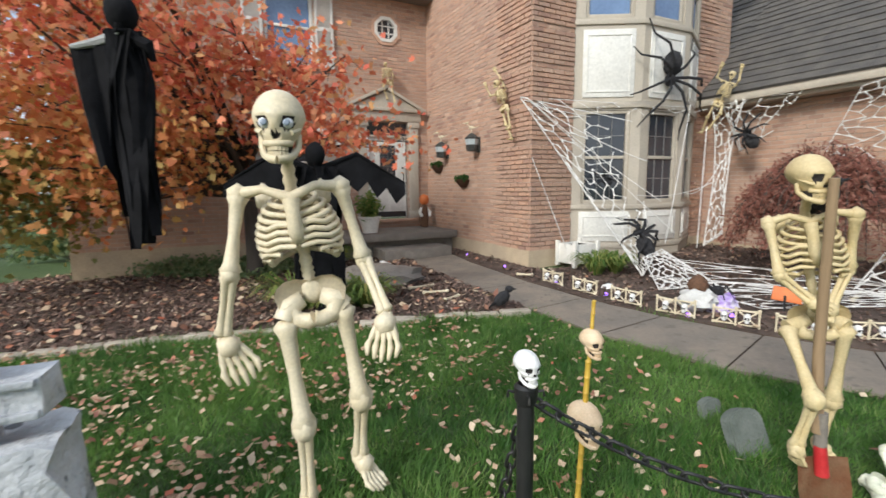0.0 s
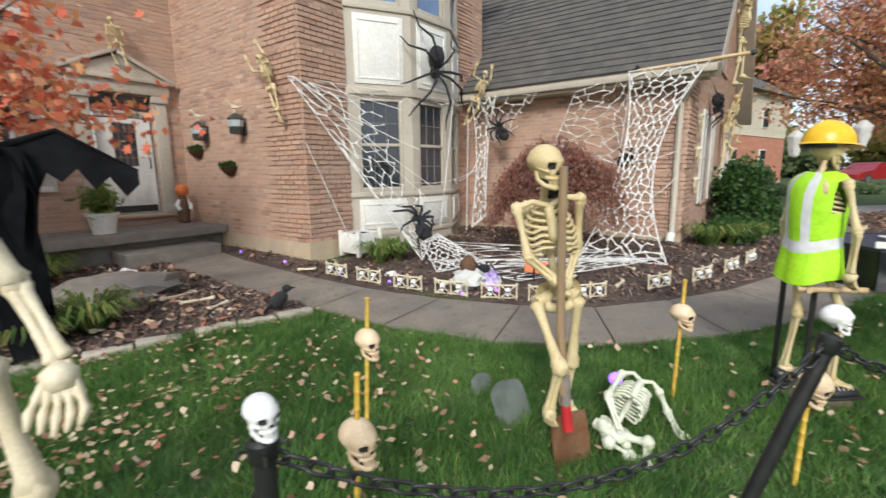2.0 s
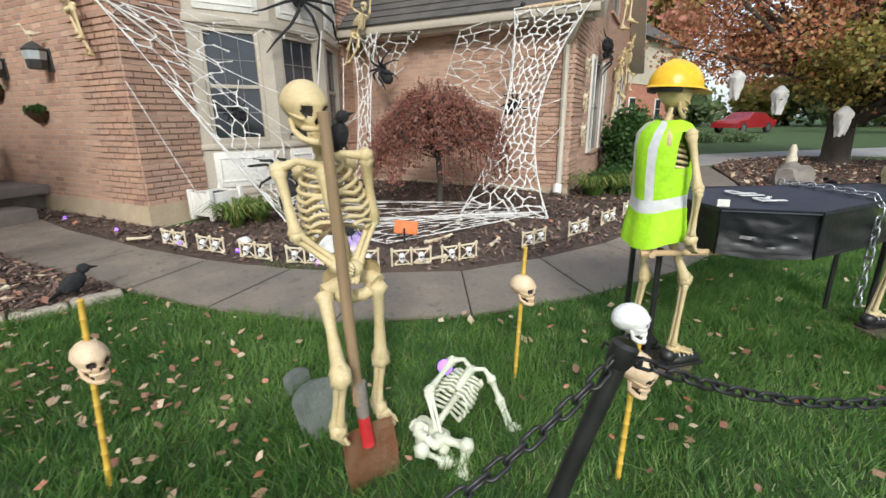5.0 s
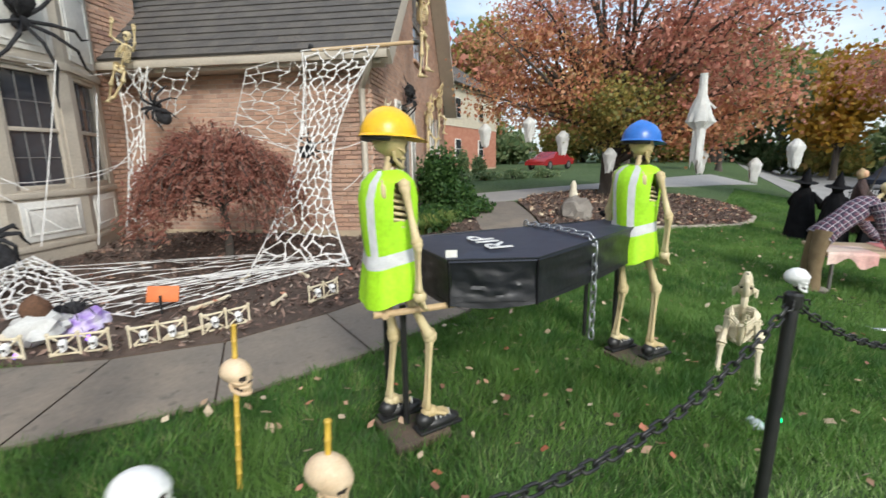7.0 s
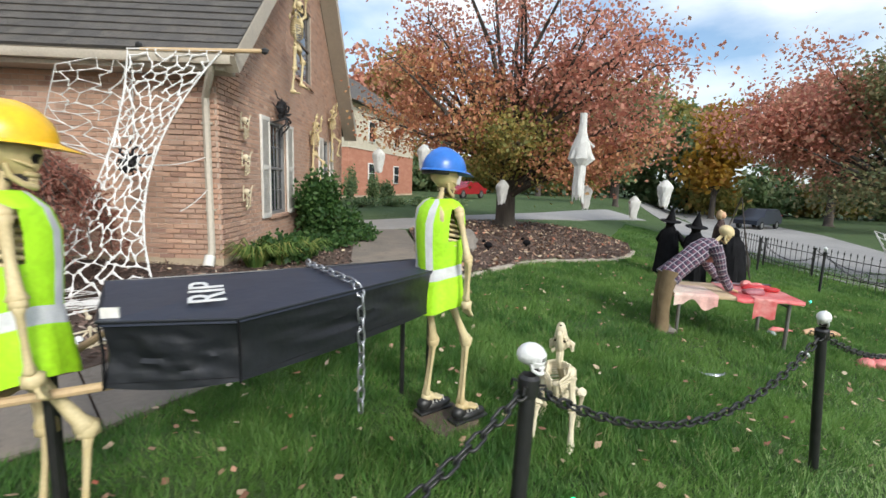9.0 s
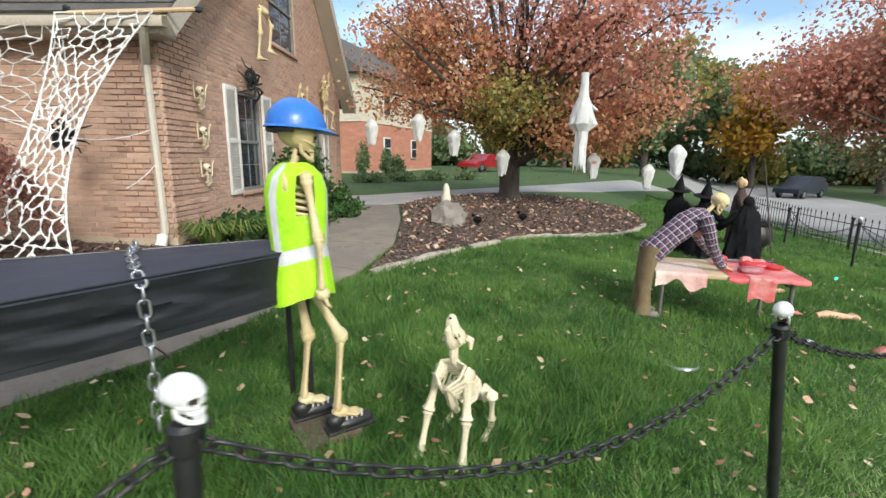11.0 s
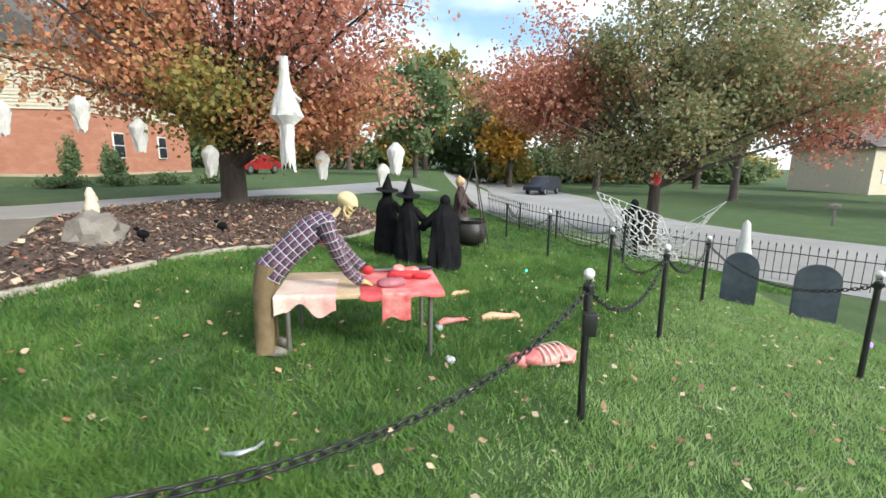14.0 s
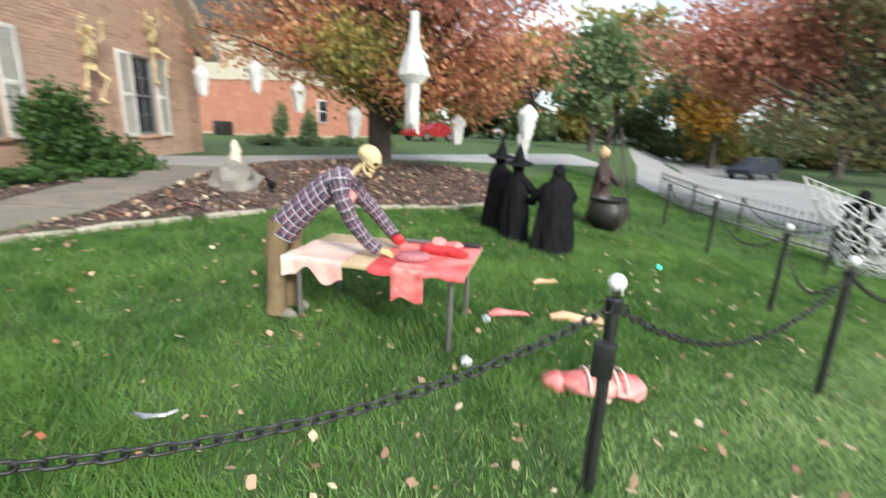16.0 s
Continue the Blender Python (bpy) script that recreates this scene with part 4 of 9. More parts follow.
def fingers(bm, wrist, tip, side, s, n=5, spread=0.55, mat=0, r=0.007):
    wrist, tip = Vector(wrist), Vector(tip)
    d = tip - wrist
    side = (side - d * side.dot(d) / max(d.length_squared, 1e-9)).normalized()
    blob(bm, wrist.lerp(tip, 0.22), (0.03 * s,) * 3, mat, 1)
    for k in range(n):
        w = (k / (n - 1) - 0.5) * spread * d.length
        reach = 1.0 - 0.25 * abs(k / (n - 1) - 0.45)
        p0 = wrist + side * w * 0.25
        p1 = wrist.lerp(tip, 0.45) + side * w * 0.8
        p2 = wrist.lerp(tip, 0.75 * reach) + side * w * 1.1
        p3 = wrist.lerp(tip, reach) + side * w * 1.0 + (wrist - tip).normalized().cross(side) * 0.01 * s
        tube(bm, [p0, p1, p1.lerp(p2, 0.5), p2, p3], [r * s, r * 1.35 * s, r * 0.85 * s, r * 1.25 * s, r * 0.6 * s], 5, mat)


def skeleton(name, j, s, label, head=(0, 0, 0), bone_mat=None, eyes=False, sub=3, group="", ribs=10, head_size=1.0, category="skeleton", legs=True, arms=True, headless=False, thick=1.0, base=None):
    """A posable plastic skeleton through the joints j (world places), as one mesh. head: turn of the skull (rx, ry, rz), 0 looks along +y."""
    j = {k: Vector(v) for k, v in j.items()}
    bm = bmesh.new()
    s2 = s * thick
    up = (j["neck"] - j["pel"]).normalized()
    left = (j["sl"] - j["sr"])
    left = (left - up * left.dot(up)).normalized()
    fwd = left.cross(up)
    L, W = (j["neck"] - j["pel"]).length, (j["sl"] - j["sr"]).length
    # spine
    back = -fwd * 0.035 * s
    pts, rad = [], []
    top = j["head"] - up * 0.07 * s if not headless else j["neck"]
    line = [top, j["neck"] + back * 0.4, j["neck"].lerp(j["pel"], 0.35) + back * 1.5, j["neck"].lerp(j["pel"], 0.75) + back * 0.5, j["pel"] + back]
    for a, b in zip(line, line[1:]):
        for k in range(8):
            pts.append(a.lerp(b, k / 8))
            rad.append((0.0165 if k % 2 else 0.0125) * s2)
    tube(bm, pts, rad, 9)
    # ribs, breastbone, collar bones, shoulder blades
    prof = (0.52, 0.70, 0.82, 0.90, 0.96, 1.0, 1.0, 0.97, 0.92, 0.84)
    for i in range(ribs):
        k = 0.03 + 0.56 * i / (ribs - 1)
        c = j["neck"].lerp(j["pel"], k)
        w, d = W * 0.40 * prof[i], W * 0.26 * prof[i]
        reach = 1.0 if i < 7 else 1.0 - 0.16 * (i - 6)
        for sx in (-1, 1):
            pts = []
            for q in range(9):
                a = math.pi * (1 - q / 8 * reach)
                pts.append(c + left * sx * w * math.sin(a) * (1.0 if q < 8 else 0.9) + left * sx * 0.008 * s + fwd * d * math.cos(a + 0.0) - up * L * (0.02 + 0.12 * q / 8 - (0.05 if q > 6 and i > 2 else 0)))
            tube(bm, pts, [0.0072 * s2] * 9, 5)
    f = j["neck"] + fwd * W * 0.17
    st = [f - up * L * 0.10, f - up * L * 0.2 + fwd * 0.02 * s, f - up * L * 0.36 + fwd * W * 0.09, f - up * L * 0.46 + fwd * W * 0.08]
    tube(bm, st, [0.022 * s2, 0.018 * s2, 0.02 * s2, 0.012 * s2], 6)
    for q in ("sl", "sr"):
        tube(bm, [f - up * L * 0.08, (f + j[q]) / 2 + fwd * 0.02 * s + up * 0.01 * s, j[q]], [0.013 * s2, 0.010 * s2, 0.016 * s2], 6)
        blob(bm, j[q] * 0.6 + (j["neck"] - up * L * 0.22) * 0.4 - fwd * W * 0.22, (W * 0.11, W * 0.05, W * 0.17), 0, 1, m=left.to_track_quat("X", "Z").to_matrix().to_4x4())
        blob(bm, j[q], (0.026 * s2,) * 3, 0, 1)
    # pelvis
    pm = Matrix((left, fwd, up)).transposed().to_4x4()
    for sx in (-1, 1):
        grid = []
        for i in range(7):
            t = i / 6
            row = []
            for k in range(6):
                v = k / 5
                ang = radians(-18 + 128 * t)
                rr = W * (0.10 + 0.26 * v * (0.75 + 0.25 * math.sin(math.pi * t)))
                row.append(j["pel"] + left * sx * (rr * math.cos(ang - radians(18)) + 0.01) + up * (rr * math.sin(ang) * 0.85 - W * 0.10) + fwd * (W * 0.10 * (1 - t) - W * 0.08 * t + W * 0.07 * v * v))
            grid.append([bm.verts.new(p) for p in row])
        fs = []
        for a, b in zip(grid, grid[1:]):
            for k in range(5):
                fs.append(bm.faces.new((a[k], a[k + 1], b[k + 1], b[k])))
        bmesh.ops.solidify(bm, geom=fs, thickness=0.014 * s2)
        tube(bm, [j["pel"] + left * sx * W * 0.26 - up * W * 0.10 + fwd * W * 0.05, j["pel"] + left * sx * W * 0.20 - up * W * 0.25 + fwd * W * 0.10, j["pel"] + left * sx * W * 0.06 - up * W * 0.27 + fwd * W * 0.16, j["pel"] - up * W * 0.24 + fwd * W * 0.17], [0.028 * s2, 0.022 * s2, 0.020 * s2, 0.020 * s2], 8)
        tube(bm, [j["pel"] + left * sx * W * 0.10 - up * W * 0.05 + fwd * W * 0.02, j["pel"] + left * sx * W * 0.24 - up * W * 0.10 + fwd * W * 0.05, j["h" + ("l" if sx > 0 else "r")]], [0.02 * s2, 0.026 * s2, 0.028 * s2], 8)
    blob(bm, j["pel"] - fwd * W * 0.06, (W * 0.12, W * 0.06, W * 0.16), 0, 2, m=pm)
    if not headless:
        hm = Matrix.Translation(j["head"]) @ pose(0, 0, 0, *head)
        skull(bm, hm, s * head_size, sub)
        if eyes:
            for sx in (-1, 1):
                blob(bm, hm @ (Vector((sx * 0.031, 0.071, -0.018)) * s * head_size), (0.0175 * s * head_size,) * 3, 2, 2)
                lathe(bm, [(0.0095 * s * head_size, 0), (0.0095 * s * head_size, 0.003 * s), (0.0055 * s, 0.004 * s)], 14, 3, m=hm @ Matrix.Translation(Vector((sx * 0.031, 0.088, -0.018)) * s * head_size) @ pose(0, 0, 0, -90))
    if arms:
        for a in "lr":
            bone(bm, j["s" + a], j["e" + a], 0.0145 * s2)
            d = (j["w" + a] - j["e" + a])
            o = d.cross(fwd).normalized() * 0.011 * s if d.cross(fwd).length > 1e-5 else left * 0.011 * s
            bone(bm, j["e" + a] + o, j["w" + a] + o, 0.009 * s2)
            bone(bm, j["e" + a] - o, j["w" + a] - o, 0.0085 * s2)
            blob(bm, j["e" + a], (0.023 * s2,) * 3, 0, 1)
            if "f" + a in j:
                fingers(bm, j["w" + a], j["f" + a], o.normalized(), s2)
    if legs:
        for a in "lr":
            bone(bm, j["h" + a], j["k" + a], 0.019 * s2)
            blob(bm, j["k" + a], (0.035 * s2, 0.035 * s2, 0.04 * s2), 0, 1)
            o = left * 0.012 * s
            bone(bm, j["k" + a] + o, j["a" + a] + o, 0.011 * s2)
            bone(bm, j["k" + a] - o, j["a" + a] - o, 0.010 * s2)
            blob(bm, j["a" + a] - up * 0.01, (0.026 * s2, 0.03 * s2, 0.026 * s2), 0, 1)
            if "t" + a in j:
                side = (j["t" + a] - j["a" + a]).cross(Vector((0, 0, 1)))
                fingers(bm, j["a" + a], j["t" + a], side.normalized() if side.length > 1e-5 else left, s2, spread=0.45)
    ob = link_mesh(name, bm, [bone_mat or M_BONE, M_SOCKET, M_EYE, M_EYE_RING], sharp=85)
    low = min((v.co for v in ob.data.vertices), key=lambda c: c.z)
    rebase(ob, base if base else (j["pel"].x, j["pel"].y, low.z))
    return tagged(ob, label, category, group)


def standing(base, yaw, h, stride=0.0, arms="down", lean=0.0):
    """Joints of a skeleton that stands on base, facing yaw (0: along +y), h tall."""
    def at(x, y, z):
        c, s = math.cos(radians(yaw)), math.sin(radians(yaw))
        y += lean * z
        return (base[0] + x * c - y * s, base[1] + x * s + y * c, base[2] + z)
    k = h / 1.7
    j = dict(head=at(0, 0.02, 1.58 * k), neck=at(0, 0, 1.40 * k), pel=at(0, 0, 0.90 * k), sl=at(-0.19 * k, 0, 1.37 * k), sr=at(0.19 * k, 0, 1.37 * k), hl=at(-0.11 * k, 0, 0.84 * k), hr=at(0.11 * k, 0, 0.84 * k),
             kl=at(-0.11 * k, stride * 0.6 + 0.02, 0.46 * k), kr=at(0.11 * k, -stride * 0.5 + 0.02, 0.46 * k), al=at(-0.11 * k, stride, 0.07 * k), ar=at(0.11 * k, -stride, 0.07 * k), tl=at(-0.12 * k, stride + 0.15 * k, 0.02), tr=at(0.12 * k, -stride + 0.15 * k, 0.02))
    if arms == "down":
        j.update(el=at(-0.23 * k, -0.03, 1.10 * k), er=at(0.23 * k, -0.03, 1.10 * k), wl=at(-0.21 * k, 0.05, 0.86 * k), wr=at(0.21 * k, 0.05, 0.86 * k), fl=at(-0.2 * k, 0.06, 0.70 * k), fr=at(0.2 * k, 0.06, 0.70 * k))
    elif arms == "up":
        j.update(el=at(-0.28 * k, 0.08, 1.5 * k), er=at(0.32 * k, 0.05, 1.42 * k), wl=at(-0.22 * k, 0.1, 1.74 * k), wr=at(0.3 * k, 0.1, 1.66 * k), fl=at(-0.2 * k, 0.12, 1.87 * k), fr=at(0.28 * k, 0.12, 1.8 * k))
    return j


big = dict(head=(-0.63, 1.80, 1.92), neck=(-0.64, 1.91, 1.66), sr=(-0.84, 1.86, 1.63), sl=(-0.44, 1.95, 1.66), er=(-0.86, 1.78, 1.31), wr=(-0.93, 1.83, 1.04), fr=(-0.83, 1.82, 0.83), el=(-0.36, 2.00, 1.34), wl=(-0.25, 1.88, 1.12), fl=(-0.26, 1.78, 0.93),
           pel=(-0.595, 1.98, 1.19), hr=(-0.70, 1.92, 1.075), hl=(-0.465, 2.0, 1.12), kr=(-0.635, 1.90, 0.58), ar=(-0.65, 1.955, 0.19), tr=(-0.66, 1.78, 0.12), kl=(-0.39, 1.985, 0.675), al=(-0.425, 2.07, 0.34), tl=(-0.31, 2.0, 0.19))
skeleton("skeleton", big, 1.22, "tall ivory plastic skeleton with staring eyes standing on the lawn", head=(-2, 0, 191), bone_mat=M_BONE_PALE, eyes=True, head_size=1.06, thick=1.5)
dig = dict(head=(1.645, 2.045, 1.695), neck=(1.72, 2.13, 1.52), sr=(1.565, 2.155, 1.465), sl=(1.86, 2.02, 1.51), er=(1.585, 2.08, 1.22), wr=(1.70, 2.02, 1.11), fr=(1.76, 1.98, 1.06), el=(1.91, 2.08, 1.25), wl=(1.80, 2.03, 1.08), fl=(1.74, 1.99, 1.02),
           pel=(1.82, 2.13, 1.01), hr=(1.695, 2.145, 0.945), hl=(1.90, 2.05, 0.975), kr=(1.63, 1.87, 0.70), ar=(1.62, 1.93, 0.45), tr=(1.65, 1.94, 0.33), kl=(1.92, 2.10, 0.58), al=(1.90, 2.13, 0.34), tl=(1.91, 2.0, 0.26))
skeleton("skeleton", dig, 1.0, "yellowed plastic skeleton leaning on an upright shovel", head=(-4, 0, 190), thick=1.4)
low_j = dict(head=(2.50, 2.10, 0.40), neck=(2.43, 2.04, 0.37), pel=(2.08, 1.92, 0.22), sr=(2.36, 2.13, 0.40), sl=(2.48, 1.95, 0.33), er=(2.13, 2.02, 0.36), wr=(2.09, 1.86, 0.18), fr=(2.09, 1.79, 0.10), el=(2.50, 1.90, 0.22), wl=(2.48, 1.80, 0.13), fl=(2.52, 1.76, 0.11),
             hr=(2.04, 2.0, 0.22), hl=(2.10, 1.86, 0.20), kr=(1.98, 1.86, 0.20), ar=(2.06, 1.80, 0.14), tr=(2.12, 1.76, 0.12), kl=(2.16, 1.76, 0.20), al=(2.10, 1.72, 0.12), tl=(2.10, 1.66, 0.11))
skeleton("skeleton", low_j, 0.9, "greenish white plastic skeleton crouching low on the lawn", bone_mat=M_BONE_GREEN, base=(2.2, 1.9, 0.11), thick=1.3, headless=True)
bm = bmesh.new()
blob(bm, (0, 0, 0), (0.042, 0.042, 0.042), 0, 2)
tube(bm, [(0, 0, -0.04), (0.0, 0.03, -0.2), (0, 0.04, -0.36)], 0.008, 6, 1)
ob = link_mesh("garden_lamp", bm, [M_PURPLE, M_BLACK])
ob.location = (2.32, 2.14, 0.37)
tagged(ob, "small glowing purple globe lamp on a stake", "lamp")


# ---- vests and hard hats ----
def bearer(base, yaw, h, hat_mat, colour):
    j = standing((base[0], base[1], base[2] + 0.10), yaw, h, 0.06, "down")
    m = pose(base[0], base[1], base[2] + 0.10, 0, 0, yaw)
    k = h / 1.7
    j["er"], j["wr"], j["fr"] = m @ Vector((0.27 * k, 0.02, 1.08 * k)), m @ Vector((0.25 * k, 0.03, 0.83 * k)), m @ Vector((0.24 * k, 0.06, 0.72 * k))
    j["el"], j["wl"], j["fl"] = m @ Vector((-0.27 * k, 0.02, 1.08 * k)), m @ Vector((-0.25 * k, 0.03, 0.83 * k)), m @ Vector((-0.24 * k, 0.06, 0.72 * k))
    j["kr"], j["ar"], j["tr"] = m @ Vector((0.10, 0.17, 0.50)), m @ Vector((0.115, 0.13, 0.07)), m @ Vector((0.12, 0.27, 0.02))
    j["kl"], j["al"], j["tl"] = m @ Vector((-0.10, 0.05, 0.46)), m @ Vector((-0.115, 0.01, 0.07)), m @ Vector((-0.12, 0.15, 0.02))
    skeleton("skeleton", j, k, f"yellowed plastic skeleton pallbearer in a {colour} hard hat", head=(-6, 0, yaw), group="coffin bearers", thick=1.35)
    # vest
    bm = bmesh.new()
    rows = [(0.75, 0.185, 0.170), (0.80, 0.182, 0.166), (0.88, 0.175, 0.155), (0.95, 0.168, 0.146), (0.975, 0.166, 0.143), (1.00, 0.164, 0.14), (1.02, 0.162, 0.138), (1.18, 0.165, 0.152), (1.30, 0.172, 0.155), (1.38, 0.18, 0.13), (1.42, 0.15, 0.09), (1.44, 0.085, 0.065)]
    n = 40
    ring = []
    for i, (z, a, b) in enumerate(rows):
        rr = []
        for q in range(n):
            t = TAU * q / n
            fold = 1 + (0.10 * math.sin(5 * t + i * 0.3) + 0.05 * math.sin(9 * t + 2)) * max(0.0, 1.25 - z)
            rr.append(bm.verts.new((a * k * fold * math.cos(t), b * k * fold * math.sin(t), z * k + 0.02 * math.sin(2 * t + 1) * (1.5 - z) * 2)))
        ring.append(rr)
    for i in range(len(rows) - 1):
        for q in range(n):
            t = TAU * (q + 0.5) / n
            arm = abs(math.cos(t)) > 0.965 and 7 <= i <= 8
            if arm:
                continue
            f = bm.faces.new((ring[i][q], ring[i][(q + 1) % n], ring[i + 1][(q + 1) % n], ring[i + 1][q]))
            upright = 0.34 < abs(math.cos(t)) < 0.62
            f.material_index = 1 if (i in (3, 4, 5) or (upright and i > 5)) else 0
    vest = empty("safety_vest", m)
    for name, index, mat, lab in (("cloth", 0, M_VEST, ""), ("reflective_band", 1, M_REFLECT, "silver reflective band")):
        one = bm.copy()
        bmesh.ops.delete(one, geom=[f for f in one.faces if f.material_index != index], context="FACES")
        for f in one.faces:
            f.material_index = 0
        bmesh.ops.solidify(one, geom=one.faces[:], thickness=0.004)
        part(name, one, mat, vest, lab)
    bm.free()
    tagged(vest, "lime yellow safety vest with silver reflective bands", "vest", "safety vests")
    # hat
    hm = Matrix.Translation(j["head"]) @ pose(0, 0, 0.035 * k, -3, 0, yaw)
    hat = empty("hard_hat", hm)
    bm = bmesh.new()
    n = 28
    ring = []
    for i in range(9):
        a = math.pi / 2 * i / 8
        z, r = math.sin(a) * 0.135, math.cos(a)
        rr = []
        for q in range(n):
            t = TAU * q / n
            ridge = 0.008 * max(0, math.cos(2 * t - math.pi)) ** 6 * (1 if abs(math.cos(t)) < 0.5 else 0) * math.sin(a)
            rr.append(bm.verts.new((0.122 * r * math.cos(t), 0.148 * r * math.sin(t), z + ridge)) if i < 8 else None)
        ring.append(rr)
    tip = bm.verts.new((0, 0, 0.141))
    for i in range(7):
        for q in range(n):
            bm.faces.new((ring[i][q], ring[i][(q + 1) % n], ring[i + 1][(q + 1) % n], ring[i + 1][q]))
    for q in range(n):
        bm.faces.new((ring[7][q], ring[7][(q + 1) % n], tip))
    part("shell", bm, hat_mat, hat)
    bm = bmesh.new()
    inner, outer, under = [], [], []
    for q in range(n):
        t = TAU * q / n
        ext = 0.012 + 0.065 * max(0, math.sin(t)) ** 3
        inner.append(bm.verts.new((0.121 * math.cos(t), 0.147 * math.sin(t), 0.004)))
        outer.append(bm.verts.new(((0.121 + ext * 0.6) * math.cos(t), (0.147 + ext) * math.sin(t), -0.006 - ext * 0.25)))
        under.append(bm.verts.new((0.117 * math.cos(t), 0.143 * math.sin(t), -0.004)))
    for q in range(n):
        w = (q + 1) % n
        bm.faces.new((inner[q], inner[w], outer[w], outer[q]))
        bm.faces.new((outer[q], outer[w], under[w], under[q]))
    part("brim", bm, hat_mat, hat)
    bm = bmesh.new()
    tube(bm, [(0.11 * math.cos(a), 0.135 * math.sin(a), -0.02) for a in [math.pi * 1.1 + math.pi * 0.8 * q / 8 for q in range(9)]], 0.014, 6)
    part("head_strap", bm, M_BLACK, hat, "black head strap")
    tagged(hat, f"{colour} plastic hard hat on the skeleton's skull", "hard hat", "hard hats")
    # slab with shoes and two black posts that bear the coffin
    slab = empty("stand_base", pose(base[0], base[1], ground(base[0], base[1]), 0, 0, yaw))
    bm = bmesh.new()
    box(bm, -0.17, 0.17, -0.08, 0.26, -0.02, 0.05, bevel=0.012)
    part("plate", bm, M_DIRT, slab)
    for sx in (-1, 1):
        bm = bmesh.new()
        fy = 0.06 * sx + 0.12
        blob(bm, (sx * 0.115, fy + 0.03, 0.085), (0.048, 0.13, 0.045), 0, 3, 0.15, sx)
        blob(bm, (sx * 0.115, fy - 0.06, 0.115), (0.045, 0.06, 0.05), 0, 2, 0.1, sx)
        box(bm, sx * 0.115 - 0.05, sx * 0.115 + 0.05, fy - 0.12, fy + 0.16, 0.05, 0.072, 1, 0.01)
        for q in range(4):
            tube(bm, [(sx * 0.115 - 0.035, fy - 0.01 + 0.03 * q, 0.118), (sx * 0.115, fy + 0.005 + 0.03 * q, 0.136), (sx * 0.115 + 0.035, fy - 0.01 + 0.03 * q, 0.118)], 0.005, 5, 2)
        part("shoe", bm, [M_BLACK, M_BLACK, M_SHUT], slab, "black laced shoe")
    tagged(slab, "brown base plate with two dark shoes on the lawn", "base plate", "coffin bearer bases")


bearer((3.56, 1.75, ground(3.56, 1.75)), -113.0, 1.655, M_HAT_Y, "yellow")
bearer((5.34, 0.92, ground(5.34, 0.92)), -118.0, 1.685, M_HAT_B, "blue")

# ---- coffin on its posts ----
coffin = empty("coffin", pose(4.55, 1.42, 0.0))
TOP, BOT = 1.17, 0.92
outline = [(3.68, 1.46), (3.96, 1.09), (5.33, 0.88), (5.52, 1.17), (4.80, 1.60), (4.05, 2.10)]
ctr = Vector((4.55, 1.42, 0))


def coffin_ring(bm, z, grow=1.0, sag=0.0):
    out = []
    n = len(outline)
    for i in range(n):
        a, b = Vector((*outline[i], 0)), Vector((*outline[(i + 1) % n], 0))
        for q in range(24):
            p = a.lerp(b, q / 24) - ctr
            out.append(bm.verts.new((p.x * grow, p.y * grow, z + sag * math.sin(math.pi * q / 24))))
    return out


bm = bmesh.new()
ROWS_UP = 16
lv = [coffin_ring(bm, TOP - 0.005 - (TOP - BOT) * k / ROWS_UP, 1.0 - 0.025 * math.sin(math.pi * k / ROWS_UP), -0.02 * k / ROWS_UP) for k in range(ROWS_UP + 1)]
for i, row in enumerate(lv):
    hang = math.sin(math.pi * i / ROWS_UP)
    for q, v in enumerate(row):
        d = v.co.xy.normalized()
        k = q / 24
        slack = abs(math.sin(math.pi * k))
        crease = 1 - abs(noise.noise(Vector((k * 3.2 + i * 0.11, i * 0.33 - k * 1.1, 2.0)))) * 3
        pleat = 0.016 * max(0.0, crease) * slack * hang + 0.010 * noise.noise(Vector((k * 7 - i * 0.12, i * 0.16, 7.0))) * hang
        v.co.x, v.co.y = v.co.x + d.x * pleat, v.co.y + d.y * pleat
for a, b in zip(lv, lv[1:]):
    n = len(a)
    for q in range(n):
        bm.faces.new((a[q], b[q], b[(q + 1) % n], a[(q + 1) % n]))
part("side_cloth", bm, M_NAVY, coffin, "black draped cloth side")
bm = bmesh.new()
a, b = coffin_ring(bm, TOP, 1.012, -0.008), coffin_ring(bm, TOP - 0.02, 1.014)
n = len(a)
hub = bm.verts.new((0, 0, TOP + 0.008))
for q in range(n):
    bm.faces.new((a[q], a[(q + 1) % n], hub))
    bm.faces.new((b[q], b[(q + 1) % n], a[(q + 1) % n], a[q]))
part("lid", bm, M_LID_SKYLIT, coffin, "flat black cloth lid")
bm = bmesh.new()
rim = [Vector((x, y, 0)) - ctr for x, y in outline]
tube(bm, [(p.x * 1.015, p.y * 1.015, TOP - 0.004) for p in rim + rim[:1]], 0.006, 6)
part("piping", bm, M_NAVY, coffin, "black corded edge of the lid")
for p in rim:
    bm = bmesh.new()
    tube(bm, [(p.x * 1.008, p.y * 1.008, TOP - 0.01), (p.x * 0.995, p.y * 0.995, (TOP + BOT) / 2), (p.x * 1.004, p.y * 1.004, BOT - 0.01)], 0.009, 6, flat=0.6)
    part("seam", bm, M_CLOTH, coffin)
bm = bmesh.new()
f = bm.faces.new([bm.verts.new((x - ctr.x, y - ctr.y, BOT + 0.01)) for x, y in reversed(outline)])
part("bottom", bm, M_CLOTH, coffin)
bm = bmesh.new()
